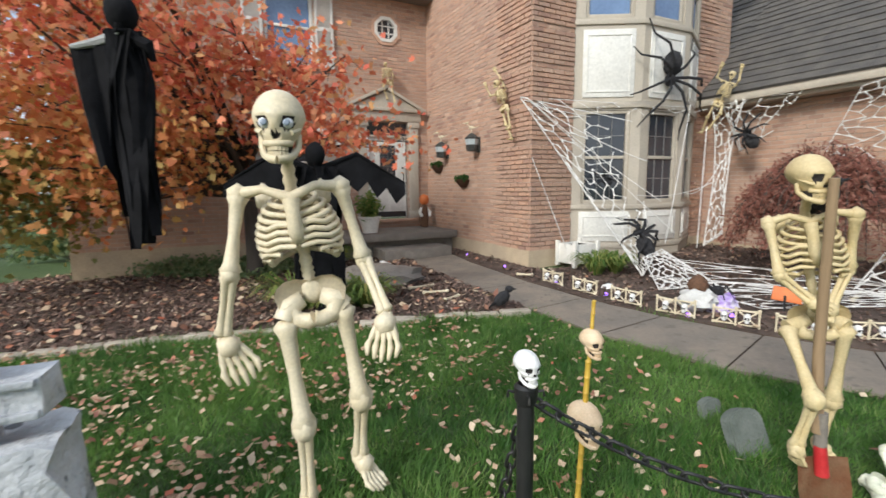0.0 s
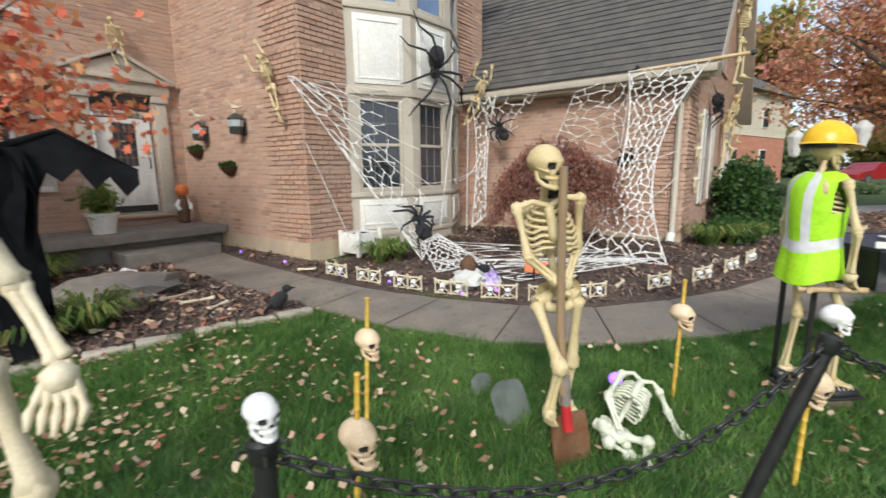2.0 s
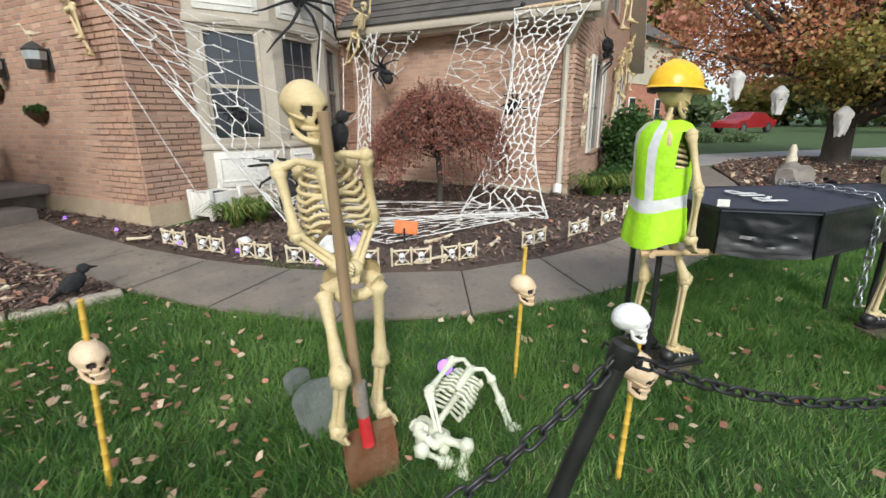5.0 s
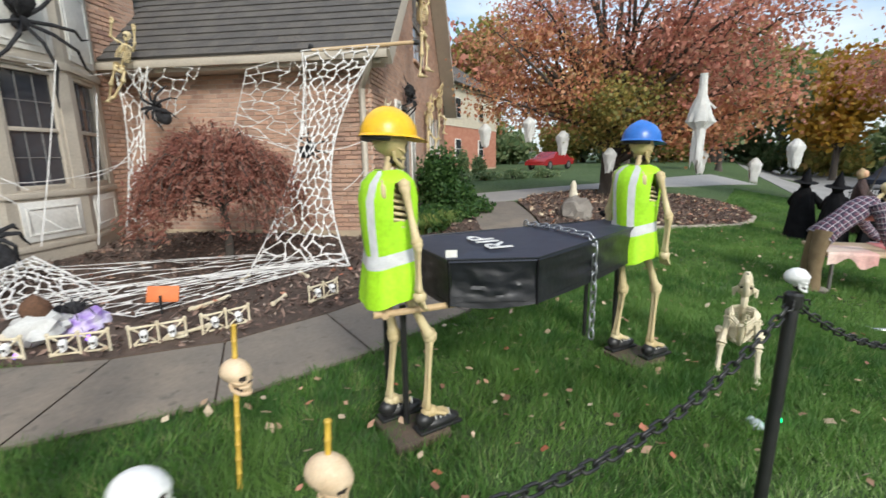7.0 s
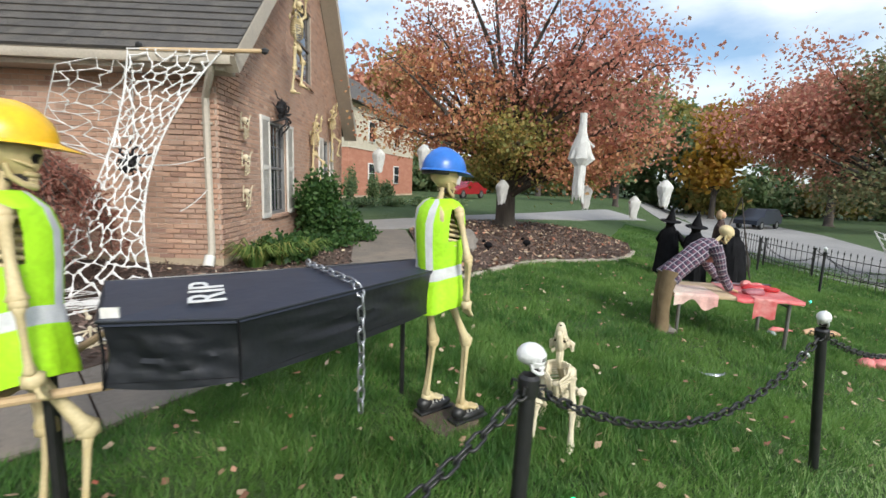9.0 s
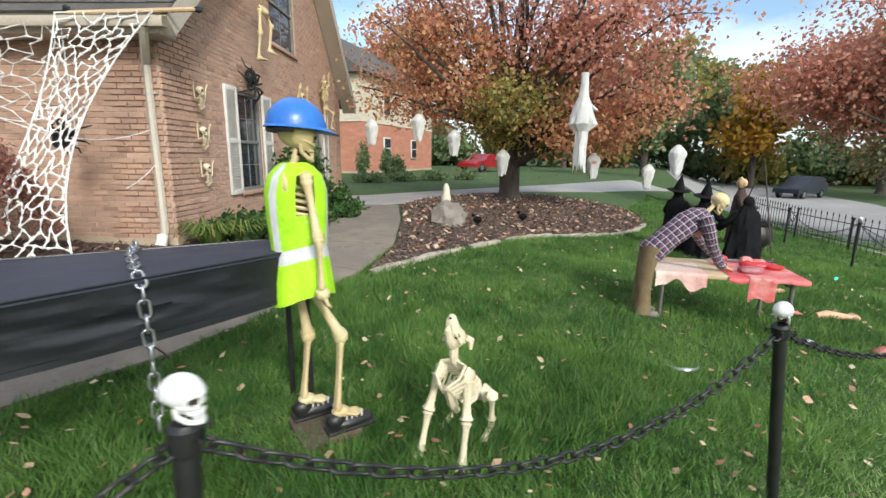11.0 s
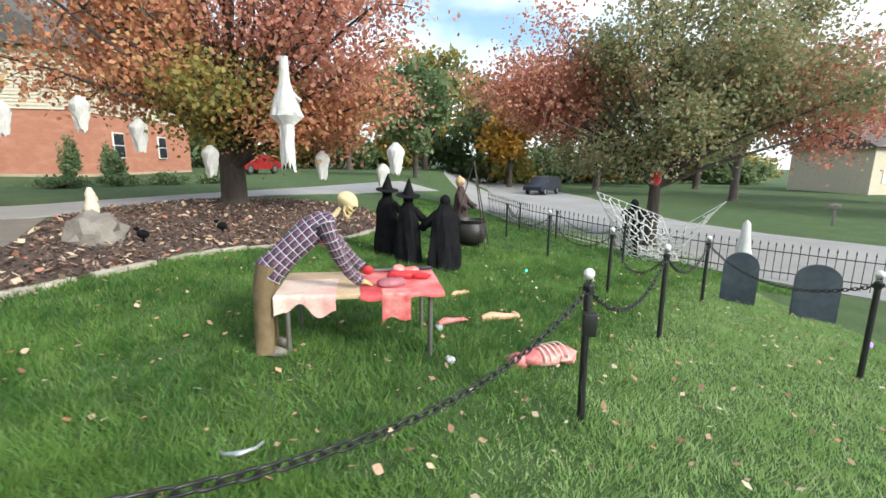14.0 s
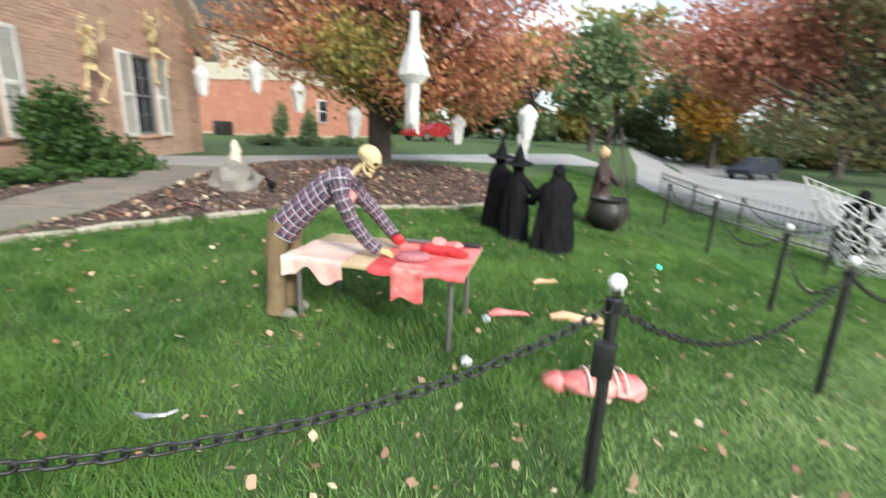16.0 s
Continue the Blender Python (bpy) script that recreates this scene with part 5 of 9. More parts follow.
box(bm, -0.03, 0.03, -0.005, 0.005, -0.02, 0.02, m=pose(3.72 - ctr.x, 1.47 - ctr.y, TOP + 0.018, 0, 0, -52))
part("tag", bm, M_WHITE, coffin, "small white tag")
fc = bpy.data.curves.new("lettering", "FONT")
fc.body, fc.size, fc.extrude, fc.align_x, fc.align_y = "RIP", 0.20, 0.002, "CENTER", "CENTER"
txt = new("lettering_source", fc)
deps = bpy.context.evaluated_depsgraph_get()
tm = bpy.data.meshes.new_from_object(txt.evaluated_get(deps))
bpy.data.objects.remove(txt)
tm.materials.append(M_SKULL_WHITE)
letters = new("lettering", tm)
letters.parent = coffin
letters.matrix_basis = pose(4.12 - ctr.x, 1.465 - ctr.y, TOP + 0.018, 0, 0, 54) @ Matrix.Diagonal((1.5, 1.05, 1, 1))
letters["label"] = "white letters reading RIP"
tagged(coffin, "black cloth toe-pincher coffin with white RIP lettering on posts", "coffin")
for a, b in (((3.40, 1.66), (4.02, 2.12)), ((5.34, 0.80), (5.72, 1.42)), ((3.38, 1.72), (4.30, 1.10))):
    bm = bmesh.new()
    tube(bm, [(*a, BOT - 0.015), (*b, BOT - 0.015)], 0.018, 8)
    ob = rebase(link_mesh("wooden_pole", bm, M_PALEWOOD), (*a, BOT - 0.015))
    tagged(ob, "pale wooden pole under the coffin", "pole", "coffin poles")
for x, y in ((3.74, 1.97), (3.62, 1.73), (5.60, 1.325), (5.50, 1.055)):
    bm = bmesh.new()
    tube(bm, [(0, 0, -0.05), (0, 0, BOT - 0.03 - ground(x, y))], 0.018, 8)
    ob = link_mesh("support_post", bm, M_BLACK)
    ob.location = (x, y, ground(x, y))
    tagged(ob, "thin black post bearing the coffin", "post", "coffin posts")


# ---- chains ----
def link_bm(r=0.018, long=0.016, wire=0.0045, n=6):
    bm = bmesh.new()
    ring = []
    for q in range(12):
        a = TAU * q / 12
        ring.append(Vector((r * math.sin(a), 0, r * math.cos(a) + (long if math.cos(a) > 0 else -long))))
    vs = []
    for i, p in enumerate(ring):
        d = (ring[(i + 1) % 12] - ring[i - 1]).normalized()
        side = Vector((0, 1, 0))
        upv = d.cross(side)
        vs.append([bm.verts.new(p + (side * math.cos(TAU * k / n) + upv * math.sin(TAU * k / n)) * wire) for k in range(n)])
    for i in range(12):
        a, b = vs[i], vs[(i + 1) % 12]
        for k in range(n):
            bm.faces.new((a[k], a[(k + 1) % n], b[(k + 1) % n], b[k]))
    me = bpy.data.meshes.new("chain_link")
    bm.to_mesh(me)
    bm.free()
    for p in me.polygons:
        p.use_smooth = True
    return me


LINK, LINK_STEEL = link_bm(0.017, 0.018, 0.0055), link_bm(0.019, 0.019, 0.006)
LINK.materials.append(M_BLACK)
LINK_STEEL.materials.append(M_STEEL)


def chain(points, label, mesh, group, pitch=0.056):
    """A chain of single links along a line of points."""
    points = [Vector(p) for p in points]
    dist = [0.0]
    for a, b in zip(points, points[1:]):
        dist.append(dist[-1] + (b - a).length)
    holder = empty("chain", Matrix.Translation(points[0]))
    tagged(holder, label, "chain", group)
    n = int(dist[-1] / pitch)
    for i in range(n):
        s = (i + 0.5) * dist[-1] / n
        k = max(q for q in range(len(dist) - 1) if dist[q] <= s)
        p = points[k].lerp(points[k + 1], (s - dist[k]) / (dist[k + 1] - dist[k]))
        d = (points[k + 1] - points[k]).normalized()
        ob = new("link", mesh)
        ob.parent = holder
        ob.matrix_basis = Matrix.Translation(p - points[0]) @ d.to_track_quat("Z", "Y").to_matrix().to_4x4() @ pose(0, 0, 0, 0, 0, 90 * (i % 2) + 20)


def sagging(a, b, sag, n=16):
    a, b = Vector(a), Vector(b)
    return [a.lerp(b, k / n) - Vector((0, 0, sag * 4 * (k / n) * (1 - k / n))) for k in range(n + 1)]


chain([(4.90, 1.62, 0.72), (4.895, 1.60, 1.0), (4.88, 1.575, TOP + 0.02), (4.72, 1.3, TOP + 0.035), (4.60, 1.02, TOP + 0.02), (4.595, 0.985, TOP - 0.03), (4.595, 0.98, 0.8), (4.59, 0.98, 0.52)], "steel chain draped over the coffin", LINK_STEEL, "", 0.06)


# ---- chain posts with skulls ----
def lean_to(base, top):
    d = (Vector(top) - Vector(base)).normalized()
    return Matrix.Translation(base) @ d.to_track_quat("Z", "Y").to_matrix().to_4x4()


POSTS = []


def chain_post(x, y, h=0.96, tilt=(0, 0), head=True, turn=180, thick=0.027):
    z = ground(x, y)
    post = empty("chain_post", pose(x, y, z))
    up = Vector((tilt[0], tilt[1], h))
    bm = bmesh.new()
    tube(bm, [(0, 0, -0.05), up * 0.97, up], [thick, thick, thick * 0.9], 14)
    part("pole", bm, M_BLACK, post)
    bm = bmesh.new()
    tube(bm, [up * 0.93, up * 0.95, up * 0.99, up * 1.0], [thick * 1.05, thick * 1.35, thick * 1.35, thick * 1.0], 14)
    for a in range(4):
        t = math.pi / 2 * a
        tube(bm, [up * 0.97 + Vector((math.cos(t), math.sin(t), 0)) * thick, up * 0.975 + Vector((math.cos(t), math.sin(t), 0)) * thick * 2, up * 0.955 + Vector((math.cos(t), math.sin(t), 0)) * thick * 2.1], 0.005, 5)
    part("cap", bm, M_BLACK, post, "black cap with chain hooks")
    if head:
        bm = bmesh.new()
        skull(bm, Matrix.Translation(up + Vector((0, 0, 0.065))) @ pose(0, 0, 0, 0, 0, turn), 0.49, 3)
        part("skull", bm, [M_SKULL_WHITE, M_SOCKET], post, "small white plastic skull")
    tagged(post, "black plastic chain post topped by a small white skull" if head else "slim black chain post stuck in the lawn", "post", "chain posts")
    POSTS.append(Vector((x, y, z)) + up * 0.96)
    return POSTS[-1]


row1 = [(0.25, 1.31, (0, 0), 205, 0.945), (1.81, 1.18, (0.25, -0.19), 225, 0.985), (4.12, 0.04, (0.05, -0.02), 200, 1.06), (6.25, -1.37, (-0.15, 0.115), 240, 0.985), (8.43, -2.98, (0.03, 0.01), 250, 0.99), (10.53, -4.33, (0.03, 0), 250, 0.98), (12.75, -5.86, (0, 0), 250, 0.98), (9.91, -6.03, (0, 0), 250, 1.0)]
tops = [chain_post(x, y, hh, tl, True, tn) for x, y, tl, tn, hh in row1]
row2 = [(17.88, -3.02), (15.41, -3.79), (12.56, -4.31)]
tops2 = [chain_post(x, y, 0.95, (0, 0), i > 0, 250) for i, (x, y) in enumerate(row2)]
row3 = [(20.3, -3.6), (15.89, -5.57), (19.2, -4.6)]
tops3 = [chain_post(x, y, 0.9, (0, 0), False) for x, y in row3]
sags = (0.30, 0.30, 0.32, 0.28, 0.34, 0.3, 0.3)
for a, b, s in zip(tops, tops[1:], sags):
    chain(sagging(a, b, s), "black plastic chain sagging between posts", LINK, "lawn chains")
start = tops[0] + Vector((-0.12, 0.25, -0.85))
chain(sagging(tops[0], start, 0.05, 8), "black plastic chain hanging down a post", LINK, "lawn chains")
for a, b in ((tops2[0], tops2[1]), (tops2[1], tops2[2]), (tops2[2], tops[5]), (tops3[2], tops3[1]), (tops3[0], tops2[0])):
    chain(sagging(a, b, 0.35), "black plastic chain sagging between posts", LINK, "lawn chains", 0.075)


switch_box = empty("switch_box", pose(8.36, -2.97, ground(8.43, -2.98)))
bm = bmesh.new()
box(bm, -0.035, 0.03, -0.045, 0.045, 0.66, 0.82, bevel=0.01)
part("case", bm, M_BLACK, switch_box)
bm = bmesh.new()
tube(bm, [(0.0, 0.0, 0.67), (-0.03, 0.01, 0.5), (0.02, 0.02, 0.3), (-0.02, 0.01, 0.12), (-0.05, 0.05, 0.0)], 0.006, 6)
part("cable", bm, M_BLACK, switch_box)
tagged(switch_box, "small black outdoor switch box with a hanging cable on the post", "switch box")


# ---- skulls on bamboo ----
def skull_stake(x, y, z, turn, s, top, tilt=(0.0, 0.0), pitch=0):
    g = ground(x, y)
    st = empty("skull_stake", pose(x, y, g))
    bm = bmesh.new()
    h = z - g + top
    pts, rad = [], []
    for k in range(13):
        for e, r in ((-0.006, 0.0125), (0.0, 0.0155), (0.006, 0.0125)):
            t = k / 12 * h + e - 0.05
            pts.append((tilt[0] * t, tilt[1] * t, t))
            rad.append(r * (1.0 - 0.1 * k / 12))
    tube(bm, pts, rad, 9)
    part("bamboo_cane", bm, M_BAMBOO, st, "yellow bamboo cane")
    bm = bmesh.new()
    k = z - g
    skull(bm, Matrix.Translation((tilt[0] * k, tilt[1] * k, k)) @ pose(0, 0, 0, pitch, 0, turn), s, 3)
    part("skull", bm, [M_BONE_TAN, M_SOCKET], st, "tan plastic skull")
    tagged(st, "tan plastic skull spiked on a yellow bamboo cane", "skull stake", "skull stakes")


skull_stake(0.83, 2.52, 0.75, 208, 0.80, 0.28, (0.06, 0.05))
skull_stake(0.58, 1.83, 0.65, 206, 0.86, 0.30, (0.05, 0.02))
skull_stake(2.79, 2.08, 0.72, 198, 0.80, 0.27, (0.10, 0.04))
skull_stake(2.64, 1.29, 0.63, 200, 0.90, 0.24, (0.10, 0.02), -12)

# ---- shovel, small headstones ----
shovel = empty("shovel", Matrix.Translation((1.74, 1.93, 0.14)))
bm = bmesh.new()
tube(bm, [(-0.01, 0.02, 0.36), (-0.012, 0.055, 0.72), (-0.04, 0.035, 1.15), (-0.072, 0.0, 1.53)], [0.024, 0.024, 0.022, 0.02], 10)
part("handle", bm, M_WOOD, shovel, "weathered wooden handle")
bm = bmesh.new()
tube(bm, [(0.015, 0.0, 0.16), (0.005, 0.015, 0.30)], [0.030, 0.026], 10, 1)
tube(bm, [(0.005, 0.015, 0.30), (0.0, 0.02, 0.46)], [0.027, 0.026], 10, 2)
g = [[bm.verts.new((0.02 + (u - 0.5) * 0.25 * (1 - 0.12 * abs(v - 0.5)), 0.02 * math.cos((u - 0.5) * 3) - 0.05 + 0.06 * v, 0.26 * v - 0.02)) for u in [q / 6 for q in range(7)]] for v in [q / 6 for q in range(7)]]
for a, b in zip(g, g[1:]):
    for q in range(6):
        bm.faces.new((a[q], a[q + 1], b[q + 1], b[q])).material_index = 0
bmesh.ops.solidify(bm, geom=[f for f in bm.faces if f.material_index == 0], thickness=0.004)
part("blade", bm, [M_RUST, M_BLOOD, M_STEP], shovel, "rusty square blade with red paint")
tagged(shovel, "upright wooden shovel with a rusty square blade in the lawn", "shovel")


def headstone(x, y, w, h, d, yaw, mat, label, lean=0, round_top=True, bars=0):
    bm = bmesh.new()
    n = 12
    front = []
    for k in range(n + 1):
        a = math.pi * k / n
        zt = h * 0.72 + (h * 0.28 * math.sin(a) if round_top else h * 0.28 * (0.85 if k in (0, n) else 1))
        front.append((w / 2 * math.cos(a), zt))
    front += [(-w / 2, -0.05), (w / 2, -0.05)]
    a = [bm.verts.new((x_, -d / 2, z_)) for x_, z_ in front]
    b = [bm.verts.new((x_, d / 2, z_)) for x_, z_ in front]
    bm.faces.new(a)
    bm.faces.new(b[::-1])
    m_ = len(a)
    for k in range(m_):
        bm.faces.new((a[k], b[k], b[(k + 1) % m_], a[(k + 1) % m_]))
    bmesh.ops.recalc_face_normals(bm, faces=bm.faces)
    bmesh.ops.bevel(bm, geom=bm.edges[:], offset=0.008, segments=2, affect="EDGES")
    ob = link_mesh("headstone", bm, mat)
    ob.matrix_world = pose(x, y, ground(x, y), lean, 0, yaw)
    return tagged(ob, label, "headstone", "lawn headstones")


headstone(1.73, 2.36, 0.24, 0.24, 0.08, 18, M_MOSSY, "small grey foam headstone leaning on the lawn", -25)
headstone(1.72, 2.74, 0.15, 0.12, 0.06, 20, M_MOSSY, "very small grey foam headstone in the grass", -10)
headstone(13.05, -6.57, 0.50, 0.86, 0.07, 60, M_STONE, "dark slate-blue foam headstone by the chain")
headstone(12.40, -7.32, 0.56, 0.86, 0.07, 62, M_STONE, "wide dark slate-blue foam headstone by the chain")
# cracked foam tomb cross on a rough plinth
M_FOAM = material("foam_stone", (0.50, 0.52, 0.55), 0.85, second=(0.36, 0.38, 0.41), scale=7, bump=0.9, bump_scale=24, third=(0.60, 0.62, 0.64), spots=((0.12, 0.13, 0.14), 11))
cross = empty("tomb_cross", pose(-1.72, 1.45, ground(-1.72, 1.45), 0, 0, 24))


def rough_block(x0, x1, y0, y1, z0, z1, seed, chip):
    bm = bmesh.new()
    box(bm, x0, x1, y0, y1, z0, z1)
    bmesh.ops.subdivide_edges(bm, edges=bm.edges[:], cuts=7, use_grid_fill=True)
    for v in bm.verts:
        v.co += Vector((noise.noise(v.co * 6 + Vector((seed, 0, 0))), noise.noise(v.co * 6 + Vector((0, seed, 0))), noise.noise(v.co * 6 + Vector((0, 0, seed))))) * chip
    return bm


part("plinth", rough_block(-0.34, 0.34, -0.15, 0.15, -0.03, 0.66, 3, 0.055), M_FOAM, cross, "rough broken foam plinth")
part("shaft", rough_block(-0.13, 0.13, -0.08, 0.08, 0.62, 1.10, 5, 0.02), M_FOAM, cross)
part("crossbar", rough_block(-0.30, 0.30, -0.09, 0.09, 0.76, 0.90, 8, 0.018), M_FOAM, cross)
for z in (0.77, 0.885):
    bm = bmesh.new()
    box(bm, -0.29, 0.29, -0.112, -0.086, z - 0.014, z + 0.014, bevel=0.005)
    part("moulding", bm, M_FOAM, cross)
tagged(cross, "pale grey cracked foam tomb cross on the lawn", "tomb cross")


# ---- skeleton dog ----
def skeleton_dog(m, s, label, group="", name="skeleton_dog"):
    """Sits facing +y."""
    bm = bmesh.new()
    P = lambda x, y, z: Vector((x, y, z)) * s
    spine = [P(0, -0.24, 0.16), P(0, -0.20, 0.26), P(0, -0.10, 0.38), P(0, 0.02, 0.48), P(0, 0.09, 0.56), P(0, 0.10, 0.66)]
    pts, rad = [], []
    for a, b in zip(spine, spine[1:]):
        for k in range(6):
            pts.append(a.lerp(b, k / 6))
            rad.append((0.026 if k % 2 else 0.017) * s)
    tube(bm, pts, rad, 7)
    for i in range(9):
        k = 0.30 + 0.5 * i / 8
        q = k * 5
        a = spine[int(q)].lerp(spine[int(q) + 1], q - int(q))
        for sx in (-1, 1):
            w = (0.075 + 0.03 * math.sin(math.pi * i / 8)) * s
            tube(bm, [a, a + Vector((sx * w, 0.01 * s, -0.02 * s)), a + Vector((sx * w * 0.95, 0.08 * s, -0.07 * s)), a + Vector((sx * w * 0.3, 0.13 * s, -0.11 * s))], 0.0085 * s, 5)
    tube(bm, [P(0, 0.17, 0.42), P(0, 0.12, 0.30), P(0, 0.04, 0.22)], 0.022 * s, 6)
    for sx in (-1, 1):
        blob(bm, P(sx * 0.085, 0.08, 0.47), (0.04 * s, 0.05 * s, 0.06 * s), 0, 1)
        bone(bm, P(sx * 0.09, 0.10, 0.46), P(sx * 0.12, 0.17, 0.25), 0.024 * s)
        bone(bm, P(sx * 0.12, 0.17, 0.25), P(sx * 0.13, 0.24, 0.03), 0.019 * s)
        blob(bm, P(sx * 0.13, 0.26, 0.02), (0.03 * s, 0.05 * s, 0.022 * s), 0, 1)
        blob(bm, P(sx * 0.06, -0.25, 0.20), (0.04 * s, 0.06 * s, 0.07 * s), 0, 1)
        bone(bm, P(sx * 0.08, -0.26, 0.20), P(sx * 0.15, -0.15, 0.25), 0.022 * s)
        bone(bm, P(sx * 0.15, -0.15, 0.25), P(sx * 0.13, -0.20, 0.06), 0.017 * s)
        tube(bm, [P(sx * 0.13, -0.21, 0.03), P(sx * 0.14, -0.06, 0.02)], [0.022 * s, 0.018 * s], 6)
        blob(bm, P(sx * 0.14, -0.05, 0.02), (0.028 * s, 0.035 * s, 0.02 * s), 0, 1)
        tube(bm, [P(sx * 0.045, 0.04, 0.68), P(sx * 0.07, 0.02, 0.66), P(sx * 0.075, 0.03, 0.61)], [0.02 * s, 0.022 * s, 0.009 * s], 6)
        blob(bm, P(sx * 0.034, 0.125, 0.715), (0.017 * s,) * 3, 1, 2)
        tube(bm, [P(sx * 0.05, 0.06, 0.66), P(sx * 0.052, 0.12, 0.68), P(sx * 0.03, 0.14, 0.74)], [0.008 * s, 0.011 * s, 0.009 * s], 6)
    # head thrown back, muzzle to the sky
    blob(bm, P(0, 0.075, 0.685), (0.058 * s, 0.068 * s, 0.062 * s), 0, 2)
    tube(bm, [P(0, 0.085, 0.70), P(0, 0.115, 0.76), P(0, 0.125, 0.81), P(0, 0.12, 0.835)], [0.052 * s, 0.040 * s, 0.030 * s, 0.014 * s], 10)
    tube(bm, [P(0, 0.12, 0.655), P(0, 0.165, 0.71), P(0, 0.175, 0.765), P(0, 0.165, 0.785)], [0.026 * s, 0.023 * s, 0.018 * s, 0.008 * s], 8)
    blob(bm, P(0, 0.142, 0.815), (0.014 * s, 0.008 * s, 0.012 * s), 1, 1)
    for q in range(4):
        for sx in (-1, 1):
            tube(bm, [P(sx * 0.02, 0.138, 0.75 + 0.018 * q), P(sx * 0.018, 0.158, 0.752 + 0.016 * q)], [0.005 * s, 0.002 * s], 5)
    tube(bm, [P(0, 0.09, 0.55), P(0, 0.095, 0.60), P(0, 0.08, 0.65)], [0.022 * s, 0.027 * s, 0.024 * s], 8)
    pts = [P(0, -0.25, 0.16), P(0.02, -0.36, 0.08), P(0.06, -0.46, 0.06)]
    tube(bm, pts, [0.016 * s, 0.012 * s, 0.006 * s], 6)
    ob = link_mesh(name, bm, [M_BONE_PALE, M_SOCKET])
    ob.matrix_world = m
    return tagged(ob, label, "skeleton", group)


skeleton_dog(pose(5.79, 0.19, ground(5.82, 0.18), 0, 0, 92), 0.96, "ivory plastic skeleton dog sitting on the lawn")


# ---- table with the figure in a plaid shirt ----
TZ = 0.47
tab = [Vector((8.80, -0.58, 0)), Vector((9.14, -1.95, 0)), Vector((10.10, -1.68, 0)), Vector((9.55, -0.42, 0))]
tc = sum(tab, Vector()) / 4
ty = (tab[1] - tab[0]).normalized()
tyaw = math.degrees(math.atan2(ty.y, ty.x))
TL, TW = 1.40, 0.82
tmx = pose(9.40, -1.16, 0, 0, 0, tyaw)
table = empty("folding_table", pose(9.40, -1.16, ground(9.4, -1.16), 0, 0, tyaw))
tz = TZ - ground(9.4, -1.16)
bm = bmesh.new()
box(bm, -TL / 2, TL / 2, -TW / 2, TW / 2, tz - 0.045, tz, bevel=0.012)
part("tabletop", bm, M_TABLETOP, table)
for x in (-TL / 2 + 0.1, TL / 2 - 0.1):
    for y in (-TW / 2 + 0.07, TW / 2 - 0.07):
        w = tmx @ Vector((x, y, 0))
        bm = bmesh.new()
        tube(bm, [(x, y, ground(w.x, w.y) - ground(9.4, -1.16) - 0.03), (x, y, tz - 0.045)], 0.021, 10)
        part("leg", bm, M_GREYLEG, table)
bm = bmesh.new()
for x in (-TL / 2 + 0.1, TL / 2 - 0.1):
    tube(bm, [(x, -TW / 2 + 0.07, tz - 0.1), (x, TW / 2 - 0.07, tz - 0.1)], 0.012, 8)
part("brace", bm, M_GREYLEG, table)
tagged(table, "low brown folding table with grey metal legs on the lawn", "table")


def cloth(name, m, x0, x1, y0, y1, drop, mat, label, seed=1, cuts=0.25):
    """A cloth lying on a table top, its rim hanging over one long edge (y0 side), uneven at the hem."""
    nx, ny = 26, 22
    verts, faces = [], []
    for i in range(nx + 1):
        x = x0 + (x1 - x0) * i / nx
        hem = drop * (1 + cuts * 3 * noise.noise(Vector((x * 5, seed, 0))))
        for k in range(ny + 1):
            d = k / ny * (y1 - y0 + hem)
            y = y1 - d
            z = 0.006 + 0.006 * noise.noise(Vector((x * 9, y * 9, seed)))
            if y < y0:
                z -= y0 - y
                y = y0 - 0.012 - 0.02 * noise.noise(Vector((x * 11, z * 4, seed)))
            verts.append((x, y, z))
    for i in range(nx):
        for k in range(ny):
            a = i * (ny + 1) + k
            faces.append((a, a + 1, a + ny + 2, a + ny + 1))
    ob = from_arrays(name, verts, faces, mat, smooth=True)
    ob.matrix_world = m
    return tagged(ob, label, "cloth")


tt = tmx @ Matrix.Translation((0, 0, TZ))
cloth("table_cloth", tt, -0.69, -0.2, -0.42, 0.1, 0.14, M_STAINED, "torn off-white gauze stained pink on the table", 2, 0.5)
cloth("table_cloth", tt, 0.0, 0.71, -0.42, 0.40, 0.05, M_REDSHEET, "glossy red stained sheet spread over the table", 5)
cloth("hanging_cloth", tt @ pose(0, 0, 0.004), 0.18, 0.42, -0.425, -0.3, 0.24, M_PINK, "pink rag hanging from the table edge", 8, 0.4)


def lump(name, m, parts, mat, label, category):
    bm = bmesh.new()
    for i, (c, s) in enumerate(parts):
        blob(bm, c, s, 0, 2, 0.25, i + len(parts))
    ob = link_mesh(name, bm, mat)
    ob.matrix_world = m
    return tagged(ob, label, category)


lump("rubber_prop", tt @ pose(0.25, -0.20, 0.03), [((0, 0, 0.0), (0.13, 0.07, 0.05)), ((0.08, 0.03, 0.0), (0.07, 0.06, 0.045))], material("dark_rubber", (0.28, 0.08, 0.10), 0.4, second=(0.36, 0.13, 0.15), scale=10, bump=0.4), "dark red rubber prop lump on the table", "prop")
lump("rubber_prop", tt @ pose(0.42, 0.05, 0.035), [((0, 0, 0.0), (0.19, 0.055, 0.045)), ((0.14, -0.04, 0.0), (0.10, 0.04, 0.035)), ((-0.1, 0.02, 0), (0.08, 0.06, 0.05))], M_BLOOD, "bright red rubber prop on the table", "prop")
